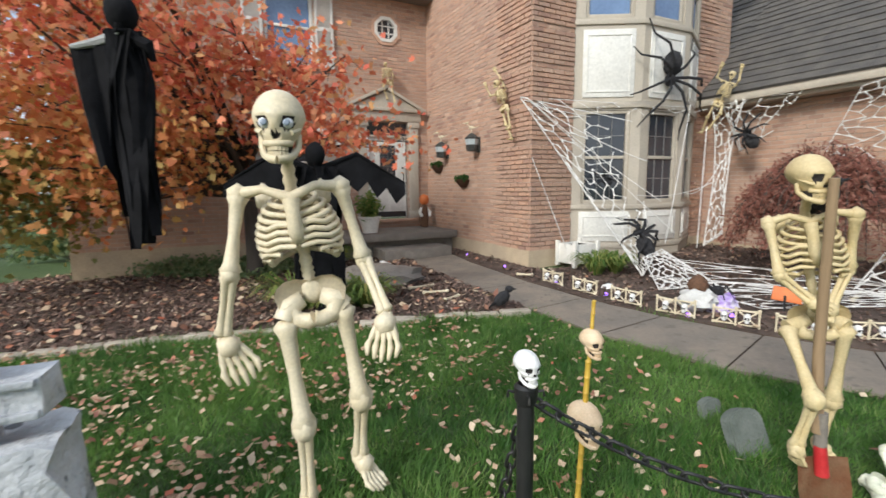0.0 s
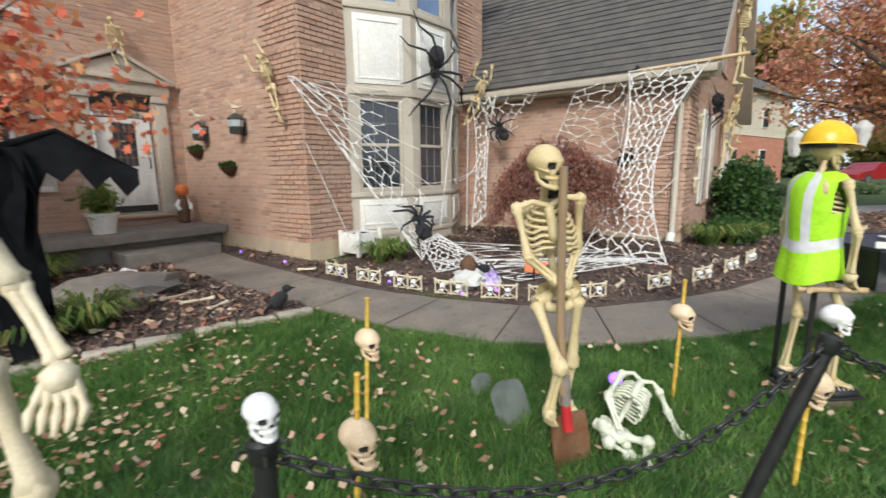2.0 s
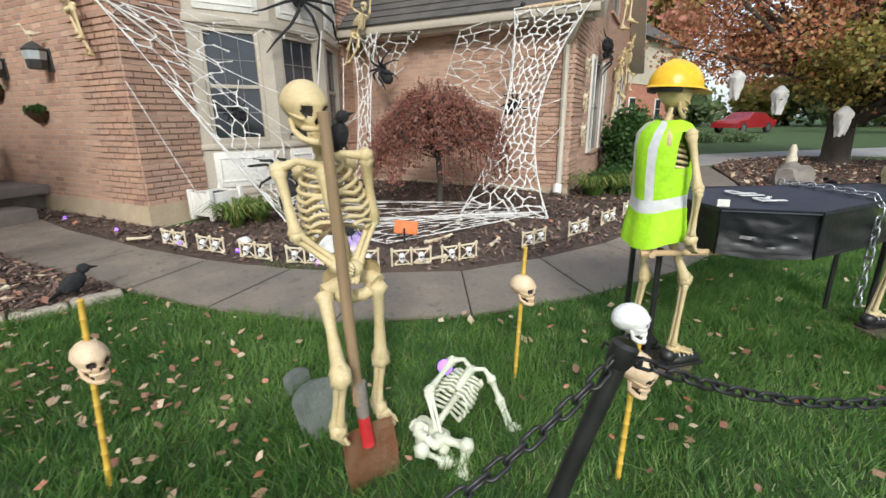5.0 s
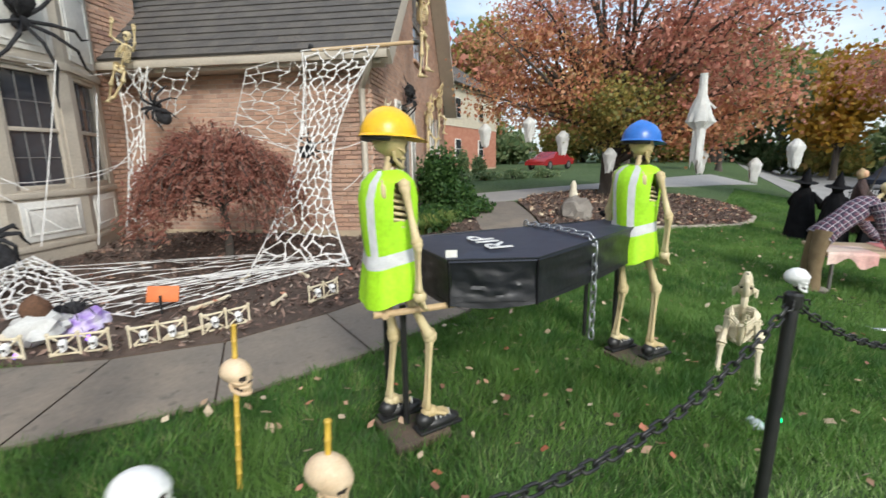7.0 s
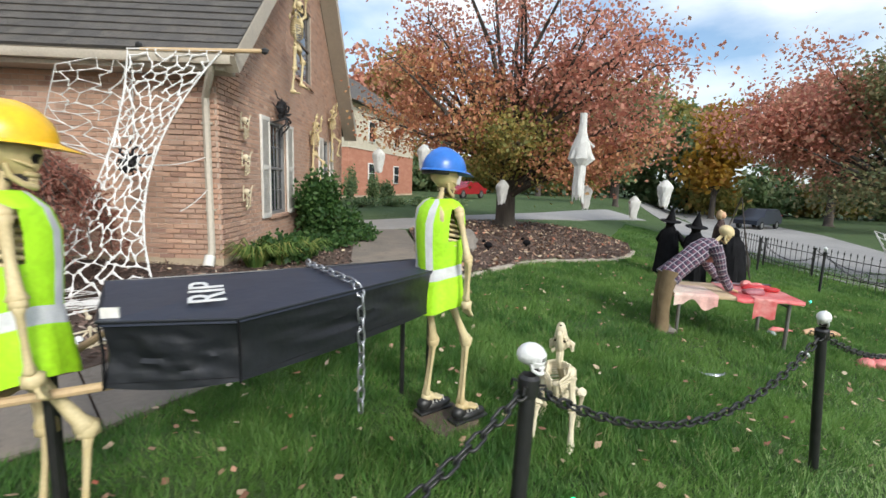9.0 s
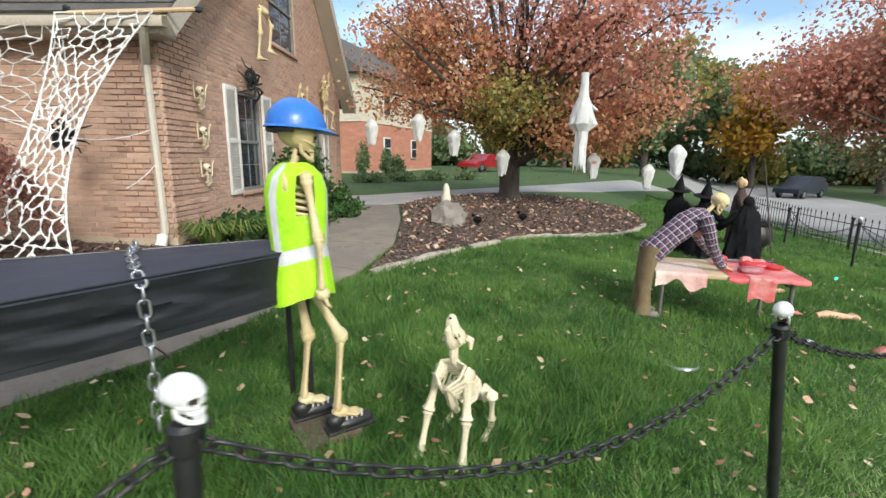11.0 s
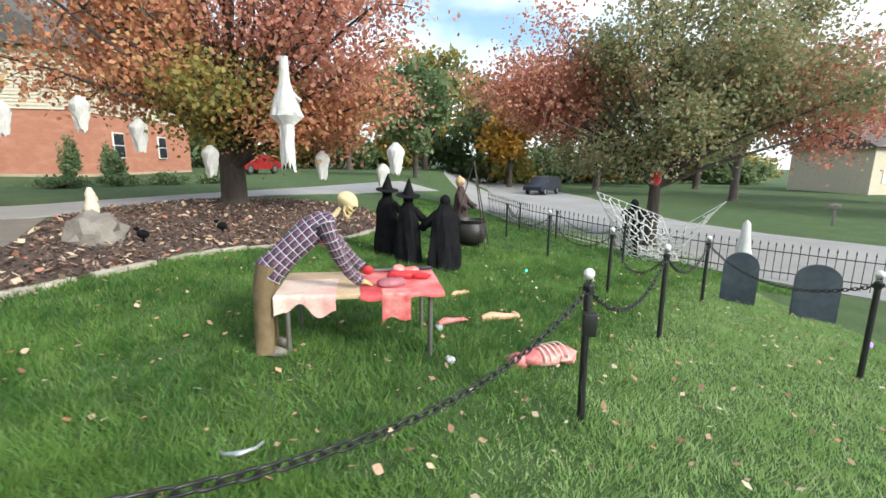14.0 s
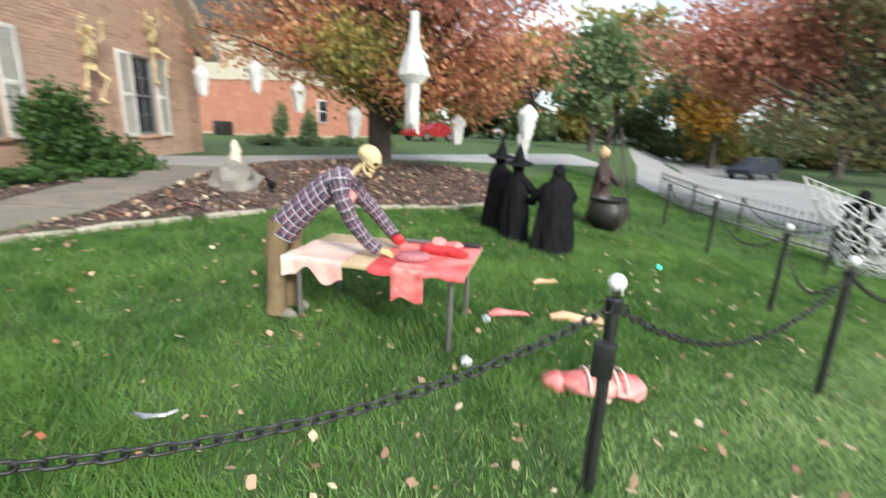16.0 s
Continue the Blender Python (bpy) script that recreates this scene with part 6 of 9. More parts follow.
lump("rubber_prop", tt @ pose(0.36, 0.24, 0.045), [((0, 0, 0.0), (0.07, 0.055, 0.055)), ((0.12, 0.02, -0.01), (0.09, 0.04, 0.035))], M_PINK, "pink rubber prop on the table", "prop")
saw = empty("hand_saw", tt @ pose(0.3, 0.33, 0.03, 0, 0, 4))
bm = bmesh.new()
box(bm, -0.3, 0.22, -0.03, 0.03, -0.003, 0.003)
part("blade", bm, M_STEEL, saw, "steel blade")
bm = bmesh.new()
box(bm, 0.22, 0.40, -0.03, 0.03, -0.014, 0.014, bevel=0.01)
part("grip", bm, M_BLACK, saw, "black grip")
tagged(saw, "hand saw with a black grip on the table", "saw")


def plaid_material():
    m = material("plaid_cloth", (0.10, 0.075, 0.11), 0.85, bump=0.4, bump_scale=14)
    n, l = m.node_tree.nodes, m.node_tree.links
    b = n["Principled BSDF"]
    tcn = n.new("ShaderNodeTexCoord")
    sep = n.new("ShaderNodeSeparateXYZ")
    l.new(tcn.outputs["UV"], sep.inputs["Vector"])

    def band(sock, scale, width):
        a = n.new("ShaderNodeMath")
        a.operation = "MULTIPLY"
        a.inputs[1].default_value = scale
        l.new(sock, a.inputs[0])
        f = n.new("ShaderNodeMath")
        f.operation = "FRACT"
        l.new(a.outputs[0], f.inputs[0])
        c = n.new("ShaderNodeMath")
        c.operation = "LESS_THAN"
        c.inputs[1].default_value = width
        l.new(f.outputs[0], c.inputs[0])
        return c.outputs[0]

    col = None
    for sock, scale, width, tone, fac in (("X", 14, 0.5, (0.018, 0.02, 0.045, 1), 0.75), ("Y", 14, 0.5, (0.018, 0.02, 0.045, 1), 0.75), ("X", 14, 0.11, (0.62, 0.56, 0.60, 1), 0.62), ("Y", 14, 0.11, (0.62, 0.56, 0.60, 1), 0.62)):
        x = n.new("ShaderNodeMixRGB")
        k = n.new("ShaderNodeMath")
        k.operation = "MULTIPLY"
        k.inputs[1].default_value = fac
        l.new(band(sep.outputs[sock], scale, width), k.inputs[0])
        l.new(k.outputs[0], x.inputs["Fac"])
        if col is None:
            x.inputs["Color1"].default_value = (0.13, 0.055, 0.085, 1)
        else:
            l.new(col, x.inputs["Color1"])
        x.inputs["Color2"].default_value = tone
        col = x.outputs["Color"]
    l.new(col, b.inputs["Base Color"])
    return m


M_PLAID = plaid_material()


def garment(bm, uv, pts, radii, n=22, flat=1.0, fold=0.06, mat=0, seed=0):
    """A cloth tube with folds, laid out in metres for its weave."""
    pts = [Vector(p) for p in pts]
    side, rings, run = None, [], 0.0
    for i, p in enumerate(pts):
        d = (pts[min(i + 1, len(pts) - 1)] - pts[max(i - 1, 0)]).normalized()
        side = d.orthogonal().normalized() if side is None else (side - d * side.dot(d)).normalized()
        up = d.cross(side)
        if i:
            run += (p - pts[i - 1]).length
        rr = []
        for k in range(n + 1):
            t = TAU * (k % n) / n
            r = radii[i] * (1 + fold * math.sin(3 * t + i * 1.3 + seed) + fold * 0.6 * math.sin(7 * t - i * 2.1 + seed))
            rr.append((p + (side * math.cos(t) + up * math.sin(t) * flat) * r, (k / n * TAU * 0.14, run)))
        rings.append(rr)
    vs = [[bm.verts.new(rr[k][0]) for k in range(n)] for rr in rings]
    for i in range(len(rings) - 1):
        for k in range(n):
            q = (k + 1) % n
            f = bm.faces.new((vs[i][k], vs[i][q], vs[i + 1][q], vs[i + 1][k]))
            f.material_index = mat
            for loop, (a, b) in zip(f.loops, ((i, k), (i, k + 1), (i + 1, k + 1), (i + 1, k))):
                loop[uv].uv = rings[a][b][1]


def dressed():
    bm = bmesh.new()
    uv = bm.loops.layers.uv.new("weave")
    garment(bm, uv, [(8.93, -0.50, 0.64), (8.96, -0.56, 0.72), (9.02, -0.68, 0.84), (9.09, -0.82, 0.97), (9.15, -0.93, 1.05), (9.18, -0.99, 1.10)], [0.165, 0.15, 0.14, 0.15, 0.135, 0.06], 26, 0.72, 0.05, 0, 1)
    for s, pts in enumerate((((9.02, -0.98, 1.05), (8.99, -1.03, 0.93), (9.06, -1.08, 0.75), (9.14, -1.15, 0.60), (9.20, -1.2, 0.53)), ((9.26, -0.84, 1.04), (9.40, -0.90, 0.88), (9.50, -0.98, 0.74), (9.53, -1.08, 0.62), (9.50, -1.16, 0.57)))):
        garment(bm, uv, pts, [0.08, 0.064, 0.055, 0.05, 0.048], 16, 1.0, 0.08, 0, s)
    for s, pts in enumerate((((8.89, -0.54, 0.72), (8.85, -0.50, 0.5), (8.86, -0.49, 0.25), (8.84, -0.49, -0.02)), ((9.03, -0.50, 0.72), (9.05, -0.46, 0.5), (9.06, -0.43, 0.25), (9.04, -0.43, -0.02)))):
        garment(bm, uv, pts, [0.10, 0.08, 0.07, 0.078], 18, 1.0, 0.07, 1, s)
    for x, y in ((8.84, -0.49), (9.04, -0.43)):
        blob(bm, (x + 0.03, y - 0.07, -0.02), (0.05, 0.11, 0.05), 4, 2, 0.1)
    skull(bm, pose(9.23, -1.10, 1.22, -32, 0, 200), 0.98, 3, 2, 3)
    tube(bm, [(9.17, -0.97, 1.07), (9.21, -1.05, 1.16)], 0.022, 8, 2)
    fingers(bm, (9.20, -1.2, 0.53), (9.28, -1.3, 0.49), Vector((1, 0, 0)), 1.0, mat=2)
    blob(bm, (9.48, -1.2, 0.56), (0.05, 0.06, 0.045), 5, 2, 0.2)
    blob(bm, (9.12, -0.93, 0.92), (0.08, 0.12, 0.08), 6, 2, 0.2)
    ob = link_mesh("dressed_skeleton", bm, [M_PLAID, M_KHAKI, M_BONE, M_SOCKET, M_STEP, M_BLOOD, M_PINK])
    rebase(ob, (8.93, -0.45, ground(8.93, -0.45)))
    tagged(ob, "skeleton dummy in plaid shirt and khaki trousers bending over the table", "dummy")


dressed()
# props strewn on the lawn
def rubber_limb(x, y, yaw, mat, label, foot=True, s=1.0):
    bm = bmesh.new()
    tube(bm, [(-0.22 * s, 0, 0.045), (-0.1 * s, 0.01, 0.06), (0.06 * s, 0.0, 0.05), (0.2 * s, 0, 0.04)], [0.035 * s, 0.055 * s, 0.04 * s, 0.03 * s], 12)
    if foot:
        blob(bm, (0.22 * s, 0.05 * s, 0.04), (0.04 * s, 0.1 * s, 0.035 * s), 0, 2)
    else:
        fingers(bm, (0.2 * s, 0, 0.04), (0.34 * s, 0, 0.03), Vector((0, 1, 0)), 1.4 * s)
    ob = link_mesh("rubber_prop", bm, mat)
    ob.matrix_world = pose(x, y, ground(x, y), 0, 0, yaw)
    tagged(ob, label, "prop", "props on the lawn")


rubber_limb(10.45, -2.5, -70, M_FLESH, "tan rubber leg prop lying on the lawn")
rubber_limb(11.25, -2.0, -40, M_FLESH, "small tan rubber prop lying on the lawn", s=0.7)
rubber_limb(10.1, -1.95, -50, M_PINK, "orange-pink rubber glove prop on the lawn", False, 0.7)
lump("rubber_prop", pose(9.38, -2.86, ground(9.38, -2.86) + 0.05, 0, 0, -62), [((0, 0, 0.02), (0.27, 0.13, 0.09)), ((-0.27, 0.02, 0.0), (0.10, 0.09, 0.08)), ((0.2, 0, 0), (0.14, 0.14, 0.08)), ((-0.2, 0.16, -0.02), (0.15, 0.04, 0.035))], M_PINK, "pink rubber torso prop lying on the lawn", "prop")
bm = bmesh.new()
for k in range(5):
    tube(bm, [(-0.08 + 0.06 * k, 0.13 * math.cos(a), 0.025 + 0.095 * math.sin(a)) for a in [math.pi * q / 8 for q in range(9)]], 0.009, 5)
ob = link_mesh("rubber_ribs", bm, M_STAINED)
ob.matrix_world = pose(9.38, -2.86, ground(9.38, -2.86) + 0.05, 0, 0, -62)
tagged(ob, "row of pale rubber ribs on the torso prop", "prop")
for x, y, c, lab in ((9.12, -2.02, M_SKULL_WHITE, "crumpled clear plastic bag on the grass"), (9.9, -1.85, M_FROST, "small pale plastic cup on the grass"), (4.9, 0.05, M_FROST, "small clear solar light on the lawn")):
    lump("litter", pose(x, y, ground(x, y) + 0.03), [((0, 0, 0), (0.055, 0.04, 0.035)), ((0.04, 0.03, 0), (0.04, 0.03, 0.025))], c, lab, "litter")
bm = bmesh.new()
tube(bm, [(-0.16, 0.05, 0.02), (-0.12, -0.05, 0.02), (0.0, -0.09, 0.025), (0.12, -0.06, 0.02), (0.18, 0.0, 0.02)], [0.004, 0.018, 0.022, 0.014, 0.012], 6, flat=0.3)
ob = link_mesh("sickle", bm, M_STEEL)
ob.matrix_world = pose(7.62, -0.93, ground(7.62, -0.93) + 0.03, 0, 0, -60) @ Matrix.Scale(0.7, 4)
tagged(ob, "grey toy sickle lying in the grass", "sickle")


def spot_lamp(x, y, mat, label):
    bm = bmesh.new()
    lathe(bm, [(0.02, 0.0), (0.026, 0.03), (0.012, 0.06)], 10, 0)
    tube(bm, [(0, 0, -0.05), (0, 0, 0.02)], 0.008, 6, 1)
    ob = link_mesh("garden_lamp", bm, [mat, M_BLACK])
    ob.location = (x, y, ground(x, y) + 0.02)
    tagged(ob, label, "lamp")


spot_lamp(5.02, -0.05, M_GREENLED, "small glowing green garden light in the grass")
spot_lamp(13.3, -3.1, M_TEALLED, "tiny glowing teal light in the grass")
spot_lamp(11.1, -7.1, M_PURPLE, "small glowing purple light by the headstones")


# ---- witches and cauldron ----
def witch(x, y, h, yaw, label, hat=True, head=False, mat=None, w=0.26):
    mat = mat or M_CLOTH
    z = ground(x, y)
    bm = bmesh.new()
    n, rows = 30, 14
    ring = []
    for i in range(rows):
        k = i / (rows - 1)
        zz = h * 0.80 * k
        r = w * (1.0 - 0.45 * k ** 1.5) if k < 0.86 else w * (0.56 - 1.9 * (k - 0.86))
        rr = []
        for q in range(n):
            t = TAU * q / n
            f = 1 + 0.13 * (1 - k) * math.sin(6 * t + x * 3) + 0.06 * math.sin(11 * t + i * 0.5)
            hem = 0.05 * noise.noise(Vector((math.cos(t) * 3, math.sin(t) * 3, x))) if i == 0 else 0
            rr.append(bm.verts.new((r * f * math.cos(t), r * f * 0.75 * math.sin(t), zz + hem)))
        ring.append(rr)
    for a, b in zip(ring, ring[1:]):
        for q in range(n):
            bm.faces.new((a[q], a[(q + 1) % n], b[(q + 1) % n], b[q]))
    for sx in (-1, 1):
        tube(bm, [(sx * w * 0.45, 0, h * 0.70), (sx * w * 0.95, 0.12, h * 0.56), (sx * w * 0.9, 0.28, h * 0.50)], [0.06, 0.065, 0.075], 10)
    if head:
        blob(bm, (0, 0.02, h * 0.87), (0.075, 0.085, 0.10), 1, 2)
        blob(bm, (0, -0.03, h * 0.87), (0.10, 0.09, 0.14), 2, 2, 0.3)
    else:
        blob(bm, (0, 0.0, h * 0.83), (0.09, 0.09, 0.11), 0, 2)
    if hat:
        lathe(bm, [(0.20, 0.0), (0.205, 0.008), (0.10, 0.03), (0.07, 0.12), (0.035, 0.22), (0.006, 0.30)], 24, 0, m=pose(0, 0, h * 0.86, 6, 8, 0))
    ob = link_mesh("witch_figure", bm, [mat, M_FLESH, M_PALEWOOD])
    ob.matrix_world = pose(x, y, z, 0, 0, yaw)
    tagged(ob, label, "witch figure", "witches round the cauldron")


witch(13.38, -0.60, 1.36, -110, "black robed witch figure in a pointed hat on the lawn")
witch(12.92, -1.05, 1.34, -120, "black robed witch figure in a bent pointed hat on the lawn")
witch(12.78, -1.68, 1.38, -60, "hooded black robed figure standing by the cauldron", hat=False, w=0.3)
witch(16.0, -1.80, 1.62, 160, "brown robed witch figure with blond hair behind the cauldron", head=True, hat=False, mat=material("brown_robe", (0.045, 0.028, 0.026), 0.85, second=(0.07, 0.04, 0.036), scale=8, bump=0.5))
cauldron = empty("cauldron", pose(15.42, -2.07, ground(15.42, -2.07)))
bm = bmesh.new()
lathe(bm, [(0.18, 0.06), (0.30, 0.14), (0.37, 0.30), (0.36, 0.44), (0.30, 0.55), (0.33, 0.60), (0.34, 0.63), (0.30, 0.63), (0.27, 0.56), (0.05, 0.52)], 28)
part("bowl", bm, M_IRON, cauldron)
for k in range(3):
    a = TAU * k / 3
    bm = bmesh.new()
    tube(bm, [(0.2 * math.cos(a), 0.2 * math.sin(a), 0.12), (0.24 * math.cos(a), 0.24 * math.sin(a), -0.02)], [0.035, 0.025], 8)
    part("leg", bm, M_IRON, cauldron)
tagged(cauldron, "round black cauldron on three feet on the lawn", "cauldron")
for a, b in (((15.8, -2.5), 1.9), ((15.0, -2.4), 1.9), ((15.5, -1.6), 1.9)):
    bm = bmesh.new()
    tube(bm, [(a[0], a[1], ground(*a)), (15.45, -2.1, ground(15.45, -2.1) + b)], 0.014, 6)
    ob = rebase(link_mesh("tripod_pole", bm, M_BARK), (a[0], a[1], ground(*a)))
    tagged(ob, "thin bare branch leaning over the cauldron", "pole", "cauldron tripod")


# ---- ghosts in the tree ----
def ghost(x, y, top, h, w, label, yaw=0, arm=0):
    bm = bmesh.new()
    n, rows = 22, 14
    ring = []
    for i in range(rows):
        k = i / (rows - 1)
        if arm:
            r = w * (0.34 if k < 0.2 else 0.34 + 0.9 * (k - 0.2) / 0.35 if k < 0.55 else 1.24 if k < 0.6 else 0.5)
        else:
            r = w * (0.25 + 0.75 * min(1, k / 0.22) if k < 0.3 else 1.0 - 0.75 * (k - 0.3))
        rr = []
        for q in range(n):
            t = TAU * q / n
            f = 1 + 0.22 * k * math.sin(4 * t + x) + 0.10 * math.sin(9 * t + i)
            hem = 0.16 * h * k ** 4 * noise.noise(Vector((math.cos(t) * 2, math.sin(t) * 2, y)))
            rr.append(bm.verts.new((r * 0.5 * f * math.cos(t), r * 0.32 * f * math.sin(t), -h * k + hem)))
        ring.append(rr)
    for a, b in zip(ring, ring[1:]):
        for q in range(n):
            bm.faces.new((a[q], b[q], b[(q + 1) % n], a[(q + 1) % n]))
    bm.faces.new(ring[0])
    if arm:
        tube(bm, [(0, 0, -0.24 * h), (w * 0.45 * arm, 0, -0.36 * h), (w * 0.62 * arm, 0, -0.40 * h)], [0.06 * w, 0.05 * w, 0.07 * w], 8)
    ob = link_mesh("ghost", bm, M_GHOST)
    ob.matrix_world = pose(x, y, top, 0, 0, yaw)
    tagged(ob, label, "ghost", "ghosts hung in the tree")


ghost(13.95, 1.42, 3.42, 1.95, 0.46, "large white gauze ghost hanging from a branch", -80, 1)
for x, y, z in ((13.6, 6.85, 2.6), (14.15, 5.72, 2.75), (14.6, 4.88, 2.35), (15.15, 3.70, 1.85), (16.2, 1.55, 1.78), (15.05, -0.45, 1.95), (17.3, 0.3, 1.5)):
    ghost(x, y, z, 0.66, 0.34, "small white gauze ghost hanging from a branch", -70)


# ---- spiders ----
def spider(p, s, label, m=None, seed=0, legs=1.25):
    """Body in the x-y plane, z away from what it clings to."""
    rng = random.Random(seed)
    w = 1.5 if legs < 1 else 1.2
    thing = empty("spider", m if m is not None else Matrix.Translation(p))
    bm = bmesh.new()
    blob(bm, (0, -0.13 * s, 0.05 * s), (0.12 * s, 0.15 * s, 0.10 * s), 0, 2, 0.15, seed)
    part("abdomen", bm, M_SPIDER, thing)
    bm = bmesh.new()
    blob(bm, (0, 0.06 * s, 0.04 * s), (0.075 * s, 0.08 * s, 0.06 * s), 0, 2, 0.15, seed + 1)
    part("head", bm, M_SPIDER, thing)
    for k in range(8):
        sx = -1 if k % 2 else 1
        a = radians((62, 25, -15, -58)[k // 2] + rng.uniform(-8, 8))
        reach = rng.uniform(0.85, 1.1) * s
        reach *= legs
        d = Vector((sx * math.cos(a), math.sin(a), 0))
        c = Vector((0, 0.04 * s, 0.04 * s))
        bm = bmesh.new()
        tube(bm, [c, c + d * 0.16 * reach + Vector((0, 0, 0.12 * s)), c + d * 0.34 * reach + Vector((0, 0, 0.13 * s)), c + d * 0.50 * reach + Vector((0, 0.03 * s, 0.0)), c + d * 0.60 * reach + Vector((0, 0.06 * s * math.sin(a), -0.05 * s))], [w * 0.013 * s, w * 0.015 * s, w * 0.013 * s, w * 0.010 * s, w * 0.005 * s], 6)
        part("leg", bm, M_SPIDER, thing)
    tagged(thing, label, "spider", "furry spiders")


def on_wall(u, v, z, turn, face):
    """A pose on a house wall: z axis along the wall's outward normal; face: the wall's turn."""
    return H @ pose(u, v, z, 0, 0, face) @ pose(0, 0, 0, 90) @ pose(0, 0, 0, 0, 0, turn)


spider(None, 1.35, "huge black furry spider clinging to the bay", on_wall(2.30, -0.62, 3.42, 172, -2), 3, 1.2)
spider(None, 1.1, "black furry spider on the web's foot", Matrix.Translation((2.85, 6.5, 0.86)) @ pose(0, 0, 0, 50, 0, 20), 4, 0.62)
spider(None, 0.95, "black furry spider on the web by the eave", on_wall(3.85, -1.12, 2.48, 30, -90), 5, 0.56)
spider(None, 0.75, "black furry spider on the web over the brick", on_wall(3.72, -3.58, 1.85, -50, -90), 6, 0.52)
spider(None, 0.95, "black furry spider over the gable window", on_wall(6.75, -4.42, 2.9, 175, 0), 7, 0.72)
spider(None, 0.6, "small black furry spider on the bay web", on_wall(1.15, -0.42, 1.78, 40, -30), 8, 0.6)

# ---- skeletons on the house ----
NEAR_LABEL = "small yellowed plastic skeleton climbing the house"


def wall_skeleton(u, v, z, h, face, lean=0, sway=0.0, arms="up", label=NEAR_LABEL, back=False):
    """Flat against a wall whose outward normal is turned by face (-90: towards -u)."""
    j = standing((0, 0, 0), 0, h, 0.05, arms)
    m = H @ pose(u, v, z, 0, 0, face) @ pose(0, 0, 0, 0, lean, 180 if back else 0)
    j = {k: m @ Vector(p) for k, p in j.items()}
    j["kl"] = j["kl"] + (m.to_3x3() @ Vector((-0.07 * h, sway, 0.12 * h)))
    j["al"] = j["al"] + (m.to_3x3() @ Vector((0.0, sway * 0.4, 0.10 * h)))
    j["tl"] = j["tl"] + (m.to_3x3() @ Vector((0.0, sway * 0.4, 0.08 * h)))
    skeleton("skeleton", j, h / 1.7, label, head=(0, 0, HA + face + (0 if not back else 180)), sub=2, group="skeletons on the house", thick=1.6, ribs=8)


wall_skeleton(-0.16, 0.25, 2.40, 1.1, -90, 24, 0.02, back=True)
wall_skeleton(3.80, -0.30, 2.55, 1.2, -90, -26, 0.02, back=True)
wall_skeleton(-0.92, 3.5, 3.42, 0.86, 0, -8, 0.0, "down", "small ivory plastic skeleton standing on the door pediment")
wall_skeleton(9.2, -4.46, 1.50, 1.65, 0, -6, 0.12, "up", back=True)
wall_skeleton(11.55, -4.46, 2.2, 1.55, 0, 8, 0.12, "up", back=True)
wall_skeleton(6.6, -4.80, 3.2, 1.75, 0, -3, 0.0, "up", back=True)
for z in (2.55, 1.98, 1.44):
    bm = bmesh.new()
    skull(bm, pose(0, 0, 0.02, 8, 0, 0), 0.62, 2)
    for sx in (-1, 1):
        for q in range(4):
            tube(bm, [(0, 0, -0.10 - 0.025 * q), (sx * 0.06, 0.03, -0.11 - 0.03 * q), (sx * 0.03, 0.05, -0.13 - 0.03 * q)], 0.006, 5)
        tube(bm, [(sx * 0.03, 0, -0.09), (sx * 0.14, 0.0, -0.12), (sx * 0.16, 0.01, 0.06), (sx * 0.18, 0.03, 0.12)], 0.010, 6)
        tube(bm, [(sx * 0.03, 0, -0.25), (sx * 0.08, 0.02, -0.20)], 0.012, 6)
    tube(bm, [(0, 0, -0.05), (0, 0, -0.27)], 0.013, 6)
    ob = link_mesh("half_skeleton", bm, [M_BONE_PALE, M_SOCKET])
    ob.matrix_world = H @ pose(4.39 + 0.78, -4.39, z, 0, 0, 180)
    tagged(ob, "small pale half skeleton hung flat on the brick", "skeleton", "half skeletons on the corner")
bm = bmesh.new()
tube(bm, [(3.95, -3.6, EAVE + 0.0), (3.95, -5.15, EAVE + 0.04)], 0.028, 9)
blob(bm, (3.95, -5.15, EAVE + 0.04), (0.04, 0.06, 0.045), 1, 1)
blob(bm, (3.95, -3.58, EAVE + 0.05), (0.035, 0.05, 0.05), 1, 1)
ob = link_mesh("giant_bone", bm, [M_PALEWOOD, M_BLACK])
ob.matrix_world = H
tagged(ob, "long pale wooden pole with dark ends along the gutter", "pole")


